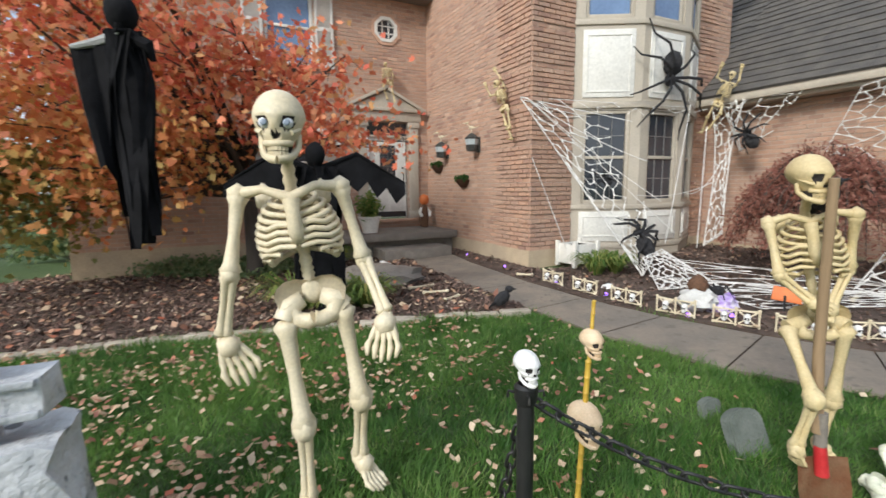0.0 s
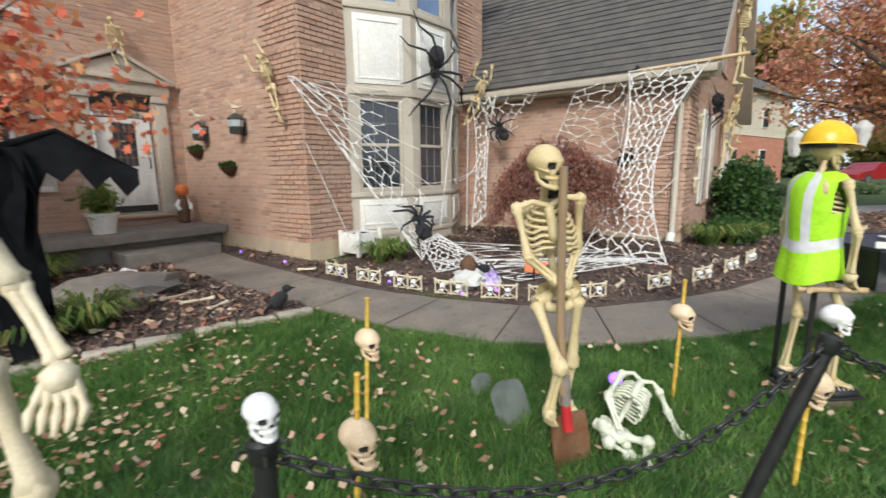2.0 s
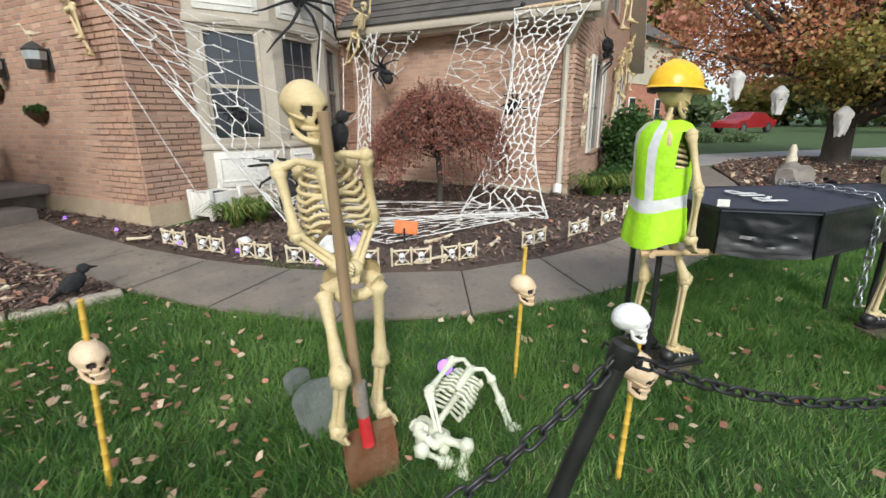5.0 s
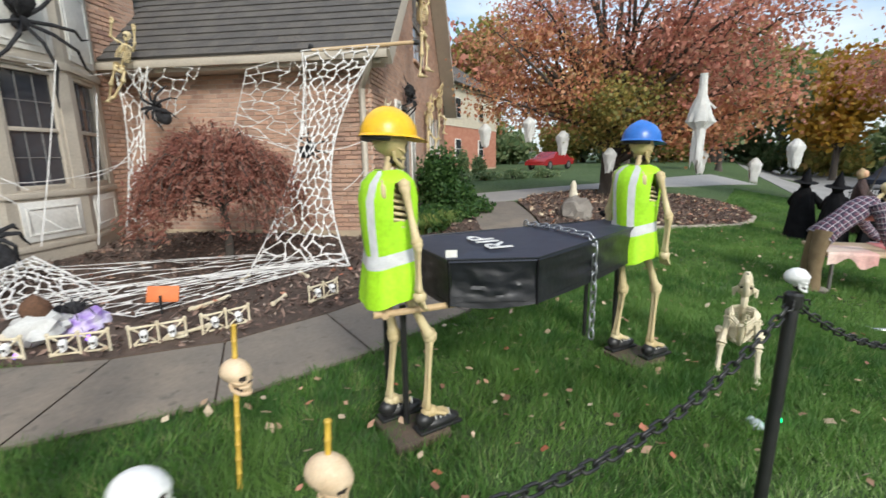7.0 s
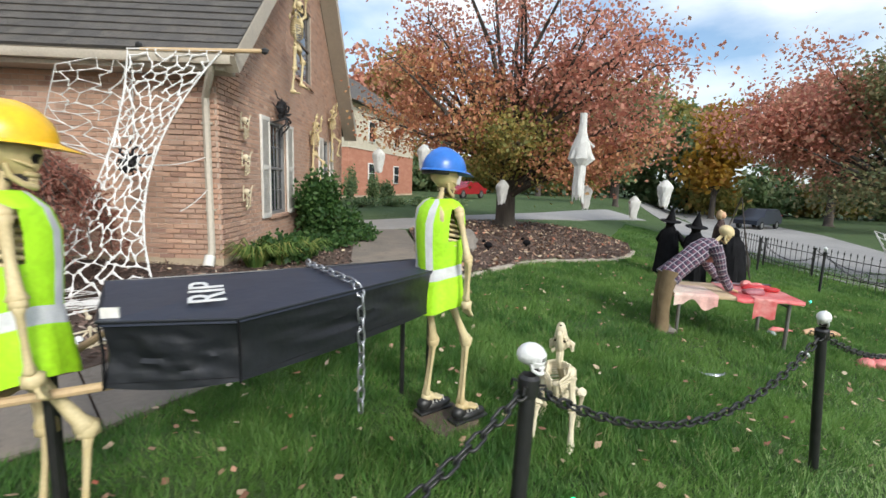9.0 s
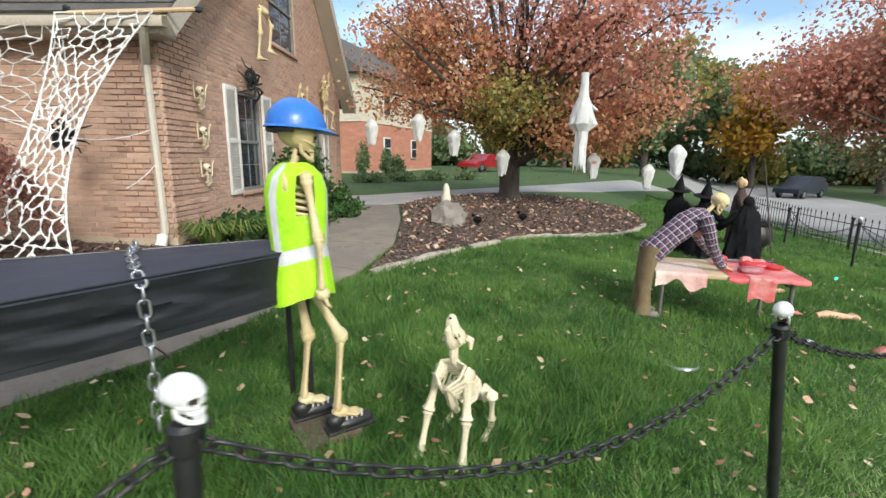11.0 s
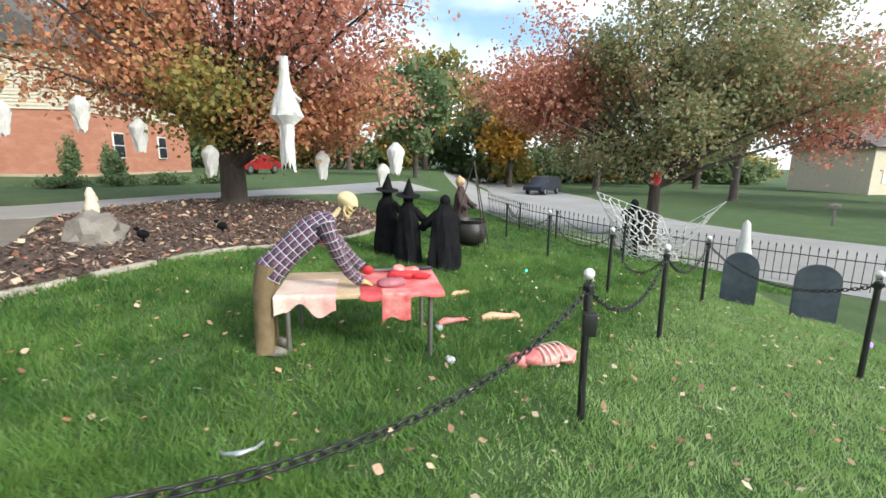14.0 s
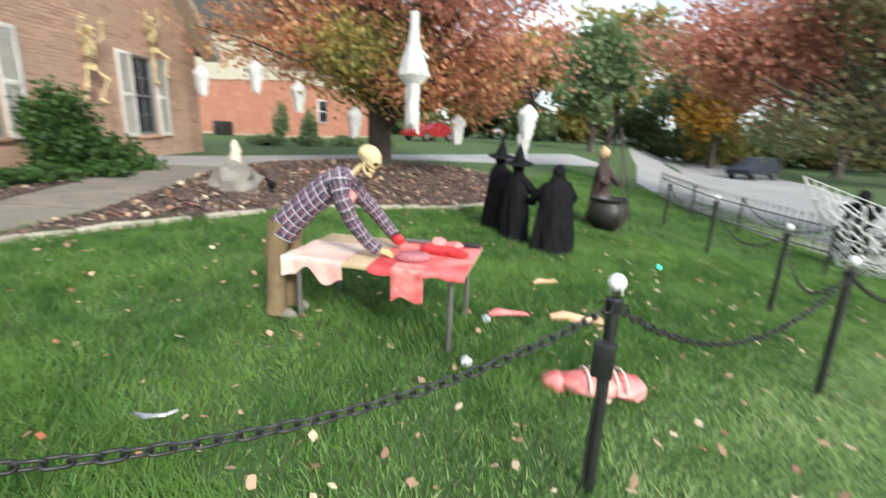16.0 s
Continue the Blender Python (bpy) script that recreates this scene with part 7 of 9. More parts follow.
# ---- hanging reaper and winged figure ----
def drape(name, loc, h, w, label, yaw, holes=True, wings=0.0, mat=None, strips=9, sleeve=0.0):
    rng = random.Random(len(name) + int(h * 10))
    bm = bmesh.new()
    skull(bm, pose(0, 0, -0.02, 0, 0, 180), 1.0, 2, 0, 0)
    blob(bm, (0, -0.01, 0.0), (0.105, 0.115, 0.14), 0, 2, 0.1)
    for q in range(strips):
        t = TAU * q / strips
        x, y = w * 0.42 * math.cos(t), w * 0.2 * math.sin(t)
        ln = h * rng.uniform(0.72, 1.0)
        ring = []
        for i in range(9):
            k = i / 8
            cx, cy = x * (0.45 + 0.55 * min(1, k * 4)), y * (0.5 + 0.5 * min(1, k * 4))
            hw2 = w * 0.30 * (1 - 0.55 * k) + 0.01
            wob = 0.03 * math.sin(k * 7 + q)
            tx, ty = -math.sin(t), math.cos(t)
            ring.append([bm.verts.new((cx + tx * s * hw2 + wob, cy + ty * s * hw2 * 0.7 + 0.02 * math.cos(k * 9 + q), -0.12 - ln * k + 0.04 * s * noise.noise(Vector((q, i, 0))))) for s in (-1, 0, 1)])
        for a, b in zip(ring, ring[1:]):
            for s in range(2):
                bm.faces.new((a[s], a[s + 1], b[s + 1], b[s])).material_index = 1 if q % 3 == 2 else 0
    for sx in (-1, 1):
        if wings:
            pts = [Vector((0, 0, -0.15)), Vector((sx * wings * 0.45, 0.05, 0.02)), Vector((sx * wings, 0.1, -0.30))]
            tube(bm, pts, [0.03, 0.02, 0.008], 6)
            top_edge = [pts[0].lerp(pts[1], k / 5) for k in range(5)] + [pts[1].lerp(pts[2], k / 5) for k in range(6)]
            low = [p + Vector((0, 0.03 * math.sin(i), -0.42 * (1 - i / 14) - 0.14 * (i % 2))) for i, p in enumerate(top_edge)]
            va, vb = [bm.verts.new(p) for p in top_edge], [bm.verts.new(p) for p in low]
            for i in range(len(va) - 1):
                bm.faces.new((va[i], va[i + 1], vb[i + 1], vb[i]))
        else:
            if sleeve and sx < 0:
                tube(bm, [(0, 0, -0.14), (-sleeve * 0.5, 0.0, -0.20), (-sleeve, 0.0, -0.24)], [0.05, 0.035, 0.02], 8, 2)
                va = [bm.verts.new((-sleeve * q / 8, 0.025 * math.sin(q * 1.3), -0.16 - 0.08 * q / 8)) for q in range(9)]
                vm = [bm.verts.new((-sleeve * (q / 8) * 0.95, 0.05 * math.sin(q * 1.5 + 1), -0.60)) for q in range(9)]
                vb = [bm.verts.new((-sleeve * (q / 8) * 0.75, 0.04 * math.sin(q * 1.7), -1.12 - 0.05 * (q % 3) + 0.10 * abs(q - 4) / 4)) for q in range(9)]
                for u, v in ((va, vm), (vm, vb)):
                    for q in range(8):
                        bm.faces.new((u[q], u[q + 1], v[q + 1], v[q]))
                continue
            tube(bm, [(0, 0, -0.14), (sx * w * 0.55, 0, -0.22), (sx * w * 0.62, 0.02, -0.32)], [0.06, 0.05, 0.02], 8, 0)
    ob = link_mesh(name, bm, [M_CLOTH, mat or M_CLOTH, M_GREYSTONE])
    ob.matrix_world = pose(*loc, 0, 0, yaw)
    return tagged(ob, label, "reaper figure")


drape("hanging_reaper", (-2.28, 3.42, 2.91), 1.70, 0.28, "black ragged reaper figure hanging from the maple", 8, mat=M_CLOTH, sleeve=0.36, strips=13)
drape("winged_reaper", (-1.33, 4.80, 2.0), 1.65, 0.55, "black winged reaper figure standing in the bed", 10, wings=0.95, mat=M_CLOTH)

# ---- porch lamps, baskets, pots ----
def lantern(v, z, n=0):
    la = empty("wall_lantern", H @ pose(0, v, z, 0, 0, -90))
    bm = bmesh.new()
    lathe(bm, [(0.085, 0.0), (0.10, 0.02), (0.12, 0.22), (0.13, 0.24), (0.06, 0.30), (0.015, 0.33)], 6, m=pose(0, -0.16, -0.14))
    part("housing", bm, M_LANTERN, la)
    bm = bmesh.new()
    lathe(bm, [(0.095, 0.03), (0.122, 0.21)], 6, m=pose(0, -0.16, -0.14, 0, 0, 0) @ Matrix.Scale(1.02, 4))
    part("glass", bm, M_FROST, la, "frosted lantern glass")
    bm = bmesh.new()
    box(bm, -0.06, 0.06, -0.03, -0.005, -0.16, 0.12, bevel=0.008)
    tube(bm, [(0, -0.02, 0.05), (0, -0.1, 0.12), (0, -0.16, 0.13)], 0.012, 7)
    part("bracket", bm, M_LANTERN, la)
    tagged(la, "dark metal wall lantern with a toy bird skeleton on top", "lantern", "porch lanterns")
    bm = bmesh.new()
    blob(bm, (0, 0, 0.10), (0.035, 0.06, 0.035), 0, 1)
    blob(bm, (0, 0.09, 0.19), (0.02, 0.03, 0.022), 0, 1)
    tube(bm, [(0, 0.04, 0.12), (0, 0.07, 0.16), (0, 0.09, 0.19)], 0.008, 5)
    tube(bm, [(0, 0.1, 0.19), (0, 0.17, 0.18)], [0.012, 0.003], 5)
    for sx in (-1, 1):
        tube(bm, [(sx * 0.015, 0, 0.08), (sx * 0.02, 0.01, 0.0)], 0.005, 5)
    tube(bm, [(0, -0.05, 0.1), (0, -0.13, 0.12)], [0.01, 0.004], 5)
    ob = link_mesh("bird_skeleton", bm, M_BONE_PALE)
    ob.matrix_world = H @ pose(-0.16, v, z + 0.18, 0, 0, 40)
    tagged(ob, "small ivory bird skeleton perched on a lantern", "bird skeleton", "lantern birds")


lantern(1.50, 2.44)
lantern(2.72, 2.40)


def leaves(name, centres, spread, count, size, mat, parent=None, seed=1, long=1.6, flat=1.0, droop=0.0, lobed=False):
    """Loose four-cornered leaves scattered round many twig ends."""
    rng = np.random.default_rng(seed)
    c = np.asarray(centres, dtype=np.float64)
    p = c[rng.integers(0, len(c), count)] + rng.normal(0, 1, (count, 3)) * np.asarray(spread)
    a = rng.normal(0, 1, (count, 3))
    a[:, 2] = a[:, 2] * flat - droop
    a /= np.linalg.norm(a, axis=1)[:, None]
    b = np.cross(a, rng.normal(0, 1, (count, 3)))
    b /= np.linalg.norm(b, axis=1)[:, None] + 1e-9
    s = size * rng.uniform(0.6, 1.25, (count, 1))
    if lobed:
        half = ((0, 1.0), (20, 0.55), (42, 0.92), (66, 0.48), (98, 0.74), (140, 0.34))
        ring = [(d, r) for d, r in half] + [(180, 0.22)] + [(-d, r) for d, r in half[:0:-1]]
        bend = np.cross(a, b) * s * rng.normal(0, 0.16, (count, 1))
        q = np.stack([p + a * s * 0.62 * r * math.cos(radians(d)) + b * s * 0.62 * r * math.sin(radians(d)) + bend * r * r for d, r in ring], axis=1)
        return poly_mesh(name, q, len(ring), mat, parent)
    q = np.stack([p - a * s * long * 0.5, p + b * s * 0.5 - a * s * 0.05, p + a * s * long * 0.5, p - b * s * 0.5 - a * s * 0.05], axis=1)
    return poly_mesh(name, q, 4, mat, parent)


def basket(v, z):
    b = empty("wall_basket", H @ pose(0, v, z, 0, 0, -90))
    bm = bmesh.new()
    r0 = []
    for i in range(6):
        k = i / 5
        r = 0.17 * math.sin(0.35 + 1.2 * k)
        r0.append([bm.verts.new((r * 1.15 * math.cos(math.pi * q / 12), -0.015 - r * math.sin(math.pi * q / 12), -0.16 + 0.16 * k)) for q in range(13)])
    for a, c in zip(r0, r0[1:]):
        for q in range(12):
            bm.faces.new((a[q], a[q + 1], c[q + 1], c[q]))
    bmesh.ops.solidify(bm, geom=bm.faces[:], thickness=0.012)
    part("basket", bm, M_WICKER, b)
    leaves("foliage", [(x * 0.05, -0.08, 0.02) for x in range(-3, 4)], (0.03, 0.04, 0.025), 260, 0.05, L_BUSH, b, 3)
    tagged(b, "half-round wicker wall basket with green plants", "wall basket", "wall baskets")


basket(2.02, 1.80)
basket(3.1, 2.12)


def pot(m, r, h, mat, label, plant=True, seed=4):
    p = empty("plant_pot", m)
    bm = bmesh.new()
    lathe(bm, [(r * 0.7, 0), (r * 0.95, h * 0.85), (r * 1.06, h * 0.88), (r * 1.06, h), (r * 0.9, h), (r * 0.85, h * 0.9)], 22)
    part("pot", bm, mat, p)
    if plant:
        leaves("foliage", [(0.06 * math.cos(a), 0.06 * math.sin(a), h + 0.1 + 0.03 * a) for a in range(6)], (0.09, 0.09, 0.10), 420, 0.06, L_STRAP, p, seed, 2.6)
    tagged(p, label, "plant pot")


pot(H @ pose(-1.75, 2.72, 0.785), 0.21, 0.32, M_WHITE, "white pot with a green plant on the porch")
bm = bmesh.new()
lathe(bm, [(0.06, 0.0), (0.09, 0.02), (0.10, 0.25), (0.07, 0.45), (0.05, 0.5)], 14, 1)
lathe(bm, [(0.06, 0.5), (0.10, 0.55), (0.11, 0.62), (0.08, 0.69), (0.02, 0.72)], 16, 0)
for sx in (-1, 1):
    tube(bm, [(sx * 0.06, 0, 0.42), (sx * 0.12, 0.03, 0.33), (sx * 0.09, 0.08, 0.24)], 0.035, 8, 2)
ob = link_mesh("pumpkin_figure", bm, [M_ORANGE, M_WICKER, M_WHITE])
ob.matrix_world = H @ pose(-0.30, 3.3, 0.783, 0, 0, 180)
tagged(ob, "small figure with an orange pumpkin head by the door", "figurine")
# white planter box at the corner
planter = empty("planter_box", H @ pose(0.72, -0.33, ground(*hw(0.72, -0.33).xy) + 0.04))
for b in ((-0.24, 0.24, -0.20, -0.17, 0.05, 0.36), (-0.24, 0.24, 0.17, 0.20, 0.05, 0.36), (-0.24, -0.21, -0.17, 0.17, 0.05, 0.36), (0.21, 0.24, -0.17, 0.17, 0.05, 0.36)):
    bm = bmesh.new()
    box(bm, *b, bevel=0.004)
    part("board", bm, M_WHITE, planter)
for sx in (-1, 1):
    for sy in (-1, 1):
        bm = bmesh.new()
        box(bm, sx * 0.235 - 0.03, sx * 0.235 + 0.03, sy * 0.195 - 0.03, sy * 0.195 + 0.03, 0.0, 0.40, bevel=0.005)
        part("corner_post", bm, M_WHITE, planter)
bm = bmesh.new()
box(bm, -0.2, 0.2, -0.16, 0.16, 0.3, 0.33)
part("liner", bm, M_DARK, planter, "dark green liner")
tagged(planter, "white wooden planter box beside the bay", "planter")


# ---- trees and shrubs ----
def tree(name, x, y, trunk_h, r, blobs, label, seed, limbs=26, leaf=0.1, spread=0.35, z=None, fork=0.35, twigs=5, category="tree", group="", lean=(0, 0), lobed=False):
    """Trunk, limbs to points in the crown's lobes, twigs, and leaves round the twig ends. blobs: centre, radii, leaf count, material."""
    rng = random.Random(seed)
    z = ground(x, y) if z is None else z
    t = empty(name, pose(x, y, z))
    bm = bmesh.new()
    tip = Vector((lean[0], lean[1], trunk_h))
    tube(bm, [(0, 0, -0.2), (0, 0, 0.03), (r * 0.1, 0, 0.25), tip * 0.5, tip], [r * 1.6, r * 1.35, r * 1.05, r * 0.95, r * 0.7], 14)
    twig_ends = [[] for _ in blobs]
    total = sum(b[2] for b in blobs)
    for bi, (c, rad, cnt, _) in enumerate(blobs):
        for _ in range(max(4, round(limbs * cnt / total))):
            u = Vector((rng.gauss(0, 1), rng.gauss(0, 1), rng.gauss(0, 1))).normalized() * rng.uniform(0.45, 0.95)
            e = Vector((c[0] + u.x * rad[0], c[1] + u.y * rad[1], c[2] + u.z * rad[2]))
            s = tip * rng.uniform(fork, 1.0)
            mid = s.lerp(e, 0.45) + Vector((rng.uniform(-0.3, 0.3), rng.uniform(-0.3, 0.3), rng.uniform(0.1, 0.6) * min(rad) * 0.3))
            pts = [s, s.lerp(mid, 0.5) + Vector((0, 0, 0.1)), mid, mid.lerp(e, 0.55) + Vector((rng.uniform(-0.15, 0.15), rng.uniform(-0.15, 0.15), 0.06)), e]
            k = rng.uniform(0.28, 0.5)
            tube(bm, pts, [r * k, r * k * 0.75, r * k * 0.5, r * k * 0.28, r * k * 0.1], 6)
            for _ in range(twigs):
                q = rng.uniform(0.45, 1.0)
                a = mid.lerp(e, q)
                d = Vector((rng.gauss(0, 1), rng.gauss(0, 1), rng.gauss(0, 0.7))).normalized()
                ln = rng.uniform(0.18, 0.42) * min(rad)
                b = a + d * ln
                tube(bm, [a, a.lerp(b, 0.5) + Vector((0, 0, 0.04)), b], [r * 0.07, r * 0.05, r * 0.02], 4)
                twig_ends[bi] += [a.lerp(b, 0.4), a.lerp(b, 0.7), b, b]
            twig_ends[bi].append(e)
    part("trunk", bm, M_BARK, t, "dark furrowed trunk and limbs")
    for bi, (c, rad, cnt, mat) in enumerate(blobs):
        leaves("crown", [tuple(p) for p in twig_ends[bi]], (spread, spread, spread * 0.7), cnt, leaf, mat, t, seed + bi, 1.35, lobed=lobed)
    return tagged(t, label, category, group)


# red maple in the bed by the entry
mx, my = -3.15, 7.4
tree("maple_tree", mx, my, 1.9, 0.12, [((-1.1, -2.3, 3.7), (2.4, 1.7, 1.9), 4000, L_RED), ((-1.9, -1.9, 2.2), (2.4, 1.8, 1.2), 4000, L_ORANGE), ((0.7, -1.2, 2.7), (2.2, 1.5, 1.6), 2300, L_RED), ((-3.4, -1.8, 1.45), (2.0, 1.6, 0.95), 3600, L_OLIVE), ((-2.9, -1.2, 4.2), (2.2, 1.8, 1.4), 2400, L_ORANGE), ((2.0, -1.1, 2.75), (1.4, 1.0, 1.2), 520, L_RED)], "maple with thinning red and orange leaves over the bed", 11, 60, 0.12, 0.30, twigs=6, fork=0.7, lobed=True)
# tall autumn tree beyond the walk
tree("autumn_tree", 16.6, 4.04, 2.6, 0.30, [((-1.0, 2.6, 4.2), (3.0, 2.8, 2.2), 11050, L_COPPER), ((-0.5, -0.5, 2.75), (2.4, 2.5, 1.2), 8500, L_OLIVE), ((0.2, -3.0, 4.0), (3.0, 2.4, 2.6), 10540, L_RUST), ((0.0, 0.0, 6.2), (3.4, 3.6, 2.6), 8840, L_RUST), ((-0.3, -2.4, 2.4), (2.2, 1.9, 0.9), 3740, L_COPPER)], "tall spreading tree in orange, olive and rust leaf", 21, 90, 0.088, 0.38, twigs=5)
# tree by the picket fence
tree("fence_tree", 21.4, -8.2, 2.7, 0.21, [((-0.6, -0.4, 4.9), (3.6, 4.4, 2.2), 11160, L_FENCE), ((0.6, 3.6, 5.5), (2.6, 2.4, 1.8), 5760, L_RUST), ((-0.4, -4.2, 4.8), (2.8, 2.6, 1.9), 5760, L_FENCE), ((0.0, -4.6, 6.0), (3.0, 2.6, 1.8), 3960, L_RUST), ((0.4, 0.4, 7.4), (3.2, 3.8, 2.0), 6480, L_FENCE), ((0.5, 0.5, 3.5), (2.6, 3.4, 0.8), 3060, L_FENCE), ((0.0, 0.2, 6.2), (3.4, 4.0, 2.0), 6480, L_FENCE), ((0.6, 4.4, 6.4), (2.4, 2.2, 1.8), 3420, L_RUST), ((0.2, -3.4, 7.6), (3.2, 3.2, 2.2), 6840, L_FENCE), ((0.4, -7.0, 5.8), (2.6, 2.8, 2.4), 5400, L_RUST), ((0.3, 2.4, 6.2), (2.2, 2.2, 1.6), 5200, L_FENCE), ((0.5, 4.8, 5.6), (2.0, 2.0, 1.6), 4200, L_RUST)], "low-forking tree in olive and rusty leaf by the fence", 31, 52, 0.10, 0.46, fork=0.72, twigs=10)
# small weeping maple before the brick wall
def weeping_maple(x, y, label, seed):
    """A short crooked trunk under a dome of arching, drooping sprays."""
    rng = random.Random(seed)
    t = empty("weeping_maple", pose(x, y, ground(x, y)))
    bm = bmesh.new()
    tube(bm, [(0, 0, -0.1), (0, 0, 0.05), (0.03, 0.02, 0.4), (-0.02, 0.0, 0.75), (0.03, -0.02, 1.15), (0, 0, 1.5)], [0.075, 0.06, 0.048, 0.042, 0.032, 0.015], 9)
    tips = []
    for i in range(190):
        a = rng.uniform(0, TAU)
        reach = 1.13 * math.sqrt(rng.uniform(0.06, 1.0))
        top = 1.86 - 0.50 * (reach / 1.0) ** 2 - rng.uniform(0, 0.34)
        fall = rng.uniform(0.12, 0.72) + 0.12 * reach
        d = Vector((math.cos(a), math.sin(a) * 0.95, 0))
        s = Vector((0, 0, rng.uniform(0.7, 1.4)))
        side = Vector((-d.y, d.x, 0)) * rng.uniform(-0.12, 0.12)
        pts = [s, s + d * reach * 0.35 + Vector((0, 0, (top - s.z) * 0.75)), d * reach * 0.72 + side + Vector((0, 0, top)), d * reach * 0.93 + side + Vector((0, 0, top - fall * 0.35)), d * reach + side + Vector((0, 0, max(0.42, top - fall)))]
        tube(bm, pts, [0.013, 0.010, 0.007, 0.005, 0.003], 5)
        for p, q, n in ((pts[1], pts[2], 5), (pts[2], pts[3], 6), (pts[3], pts[4], 8)):
            tips += [tuple(p.lerp(q, (k + rng.random()) / n)) for k in range(n)]
    part("trunk", bm, M_BARK, t, "thin dark crooked trunk and arching twigs")
    leaves("crown", tips, (0.055, 0.055, 0.035), 21000, 0.022, L_MAROON, t, seed, 3.2, 0.8, 0.7)
    tagged(t, label, "tree")


weeping_maple(5.0, 5.88, "dome-shaped weeping maple with fine reddish brown leaves", 41)


def shrub(x, y, r, h, mat, label, n=2600, size=0.055, seed=1, name="shrub", z=None):
    rng = random.Random(seed)
    z = ground(x, y) if z is None else z
    s = empty(name, pose(x, y, z))
    bm = bmesh.new()
    ends = []
    for _ in range(44):
        a, k = rng.uniform(0, TAU), rng.uniform(0.2, 1.0)
        e = Vector((r * k * math.cos(a), r * k * math.sin(a), h * rng.uniform(0.25, 1.0) * (1.1 - 0.5 * k)))
        tube(bm, [(0, 0, 0), e * 0.5 + Vector((0, 0, 0.05 * h)), e], [0.012, 0.008, 0.003], 4)
        ends += [tuple(e), tuple(e * 0.75)]
    part("stems", bm, M_BARK, s)
    leaves("foliage", ends, (r * 0.14, r * 0.14, h * 0.10), n, size, mat, s, seed)
    return tagged(s, label, "shrub", "shrubs by the house")


shrub(10.5, 6.3, 0.55, 1.4, L_BUSH, "dense dark green climbing shrub against the brick", 5200, 0.07, 3)
shrub(11.1, 6.35, 0.6, 0.7, L_BUSH, "green shrub at the foot of the gable wall", 2400, 0.07, 4)
for i, (x, y, r, h) in enumerate(((8.0, 5.0, 0.45, 0.5), (8.8, 5.2, 0.5, 0.42), (9.6, 5.2, 0.5, 0.35), (10.6, 5.5, 0.5, 0.3), (11.4, 6.0, 0.5, 0.32))):
    shrub(x, y, r, h, L_BUSH, "low green ground plant in the bed", 900, 0.07, 10 + i)
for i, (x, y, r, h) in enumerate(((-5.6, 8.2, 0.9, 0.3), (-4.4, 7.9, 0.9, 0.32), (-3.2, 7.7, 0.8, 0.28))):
    shrub(x, y, r, h, L_GREEN_HAZED, "low spreading dark green juniper in the bed", 2400, 0.05, 20 + i)
shrub(-9.5, 11.5, 1.2, 1.1, L_GREEN_HAZED, "dark green shrub at the side lawn", 2400, 0.09, 27)


def strap_clump(x, y, r, n, long, label, seed):
    rng = np.random.default_rng(seed)
    a = rng.uniform(0, TAU, n)
    ln = long * rng.uniform(0.6, 1.1, n)
    d = np.stack([np.cos(a), np.sin(a)], 1)
    base = d * rng.uniform(0, r * 0.35, (n, 1))
    side = np.stack([-np.sin(a), np.cos(a)], 1) * 0.011
    q = []
    reach = [(0.0, 0.0, 1.0), (0.30, 0.55, 1.0), (0.62, 0.72, 0.8), (0.95, 0.5, 0.1)]
    for i in range(3):
        (f0, h0, w0), (f1, h1, w1) = reach[i], reach[i + 1]
        p0, p1 = base + d * (f0 * ln)[:, None], base + d * (f1 * ln)[:, None]
        z0, z1 = (h0 * ln)[:, None], (h1 * ln)[:, None]
        q.append(np.stack([np.hstack([p0 - side * w0, z0]), np.hstack([p0 + side * w0, z0]), np.hstack([p1 + side * w1, z1]), np.hstack([p1 - side * w1, z1])], axis=1))
    ob = poly_mesh("daylily", np.concatenate(q), 4, L_STRAP)
    ob.location = (x, y, ground(x, y) + 0.04)
    tagged(ob, label, "plant", "strap-leaved clumps")


for i, (x, y, r, ln) in enumerate(((-1.75, 5.2, 0.4, 0.55), (-0.95, 5.3, 0.35, 0.45), (-2.05, 8.1, 0.35, 0.5), (-1.3, 5.0, 0.3, 0.42), (2.25, 6.5, 0.25, 0.42), (2.55, 6.55, 0.22, 0.4), (7.55, 5.0, 0.35, 0.5), (7.95, 4.9, 0.35, 0.5), (8.4, 4.85, 0.35, 0.45), (-1.95, 7.5, 0.3, 0.45))):
    strap_clump(x, y, r, 170, ln, "clump of green strap leaves turning yellow in the bed", 50 + i)

# ---- boulders and small things in the beds ----
def boulder(x, y, s, label, seed, mat=None, name="boulder"):
    bm = bmesh.new()
    blob(bm, (0, 0, s[2] * 0.3), s, 0, 3, 0.35, seed)
    ob = link_mesh(name, bm, mat or M_BOULDER)
    ob.location = (x, y, ground(x, y))
    return tagged(ob, label, name)


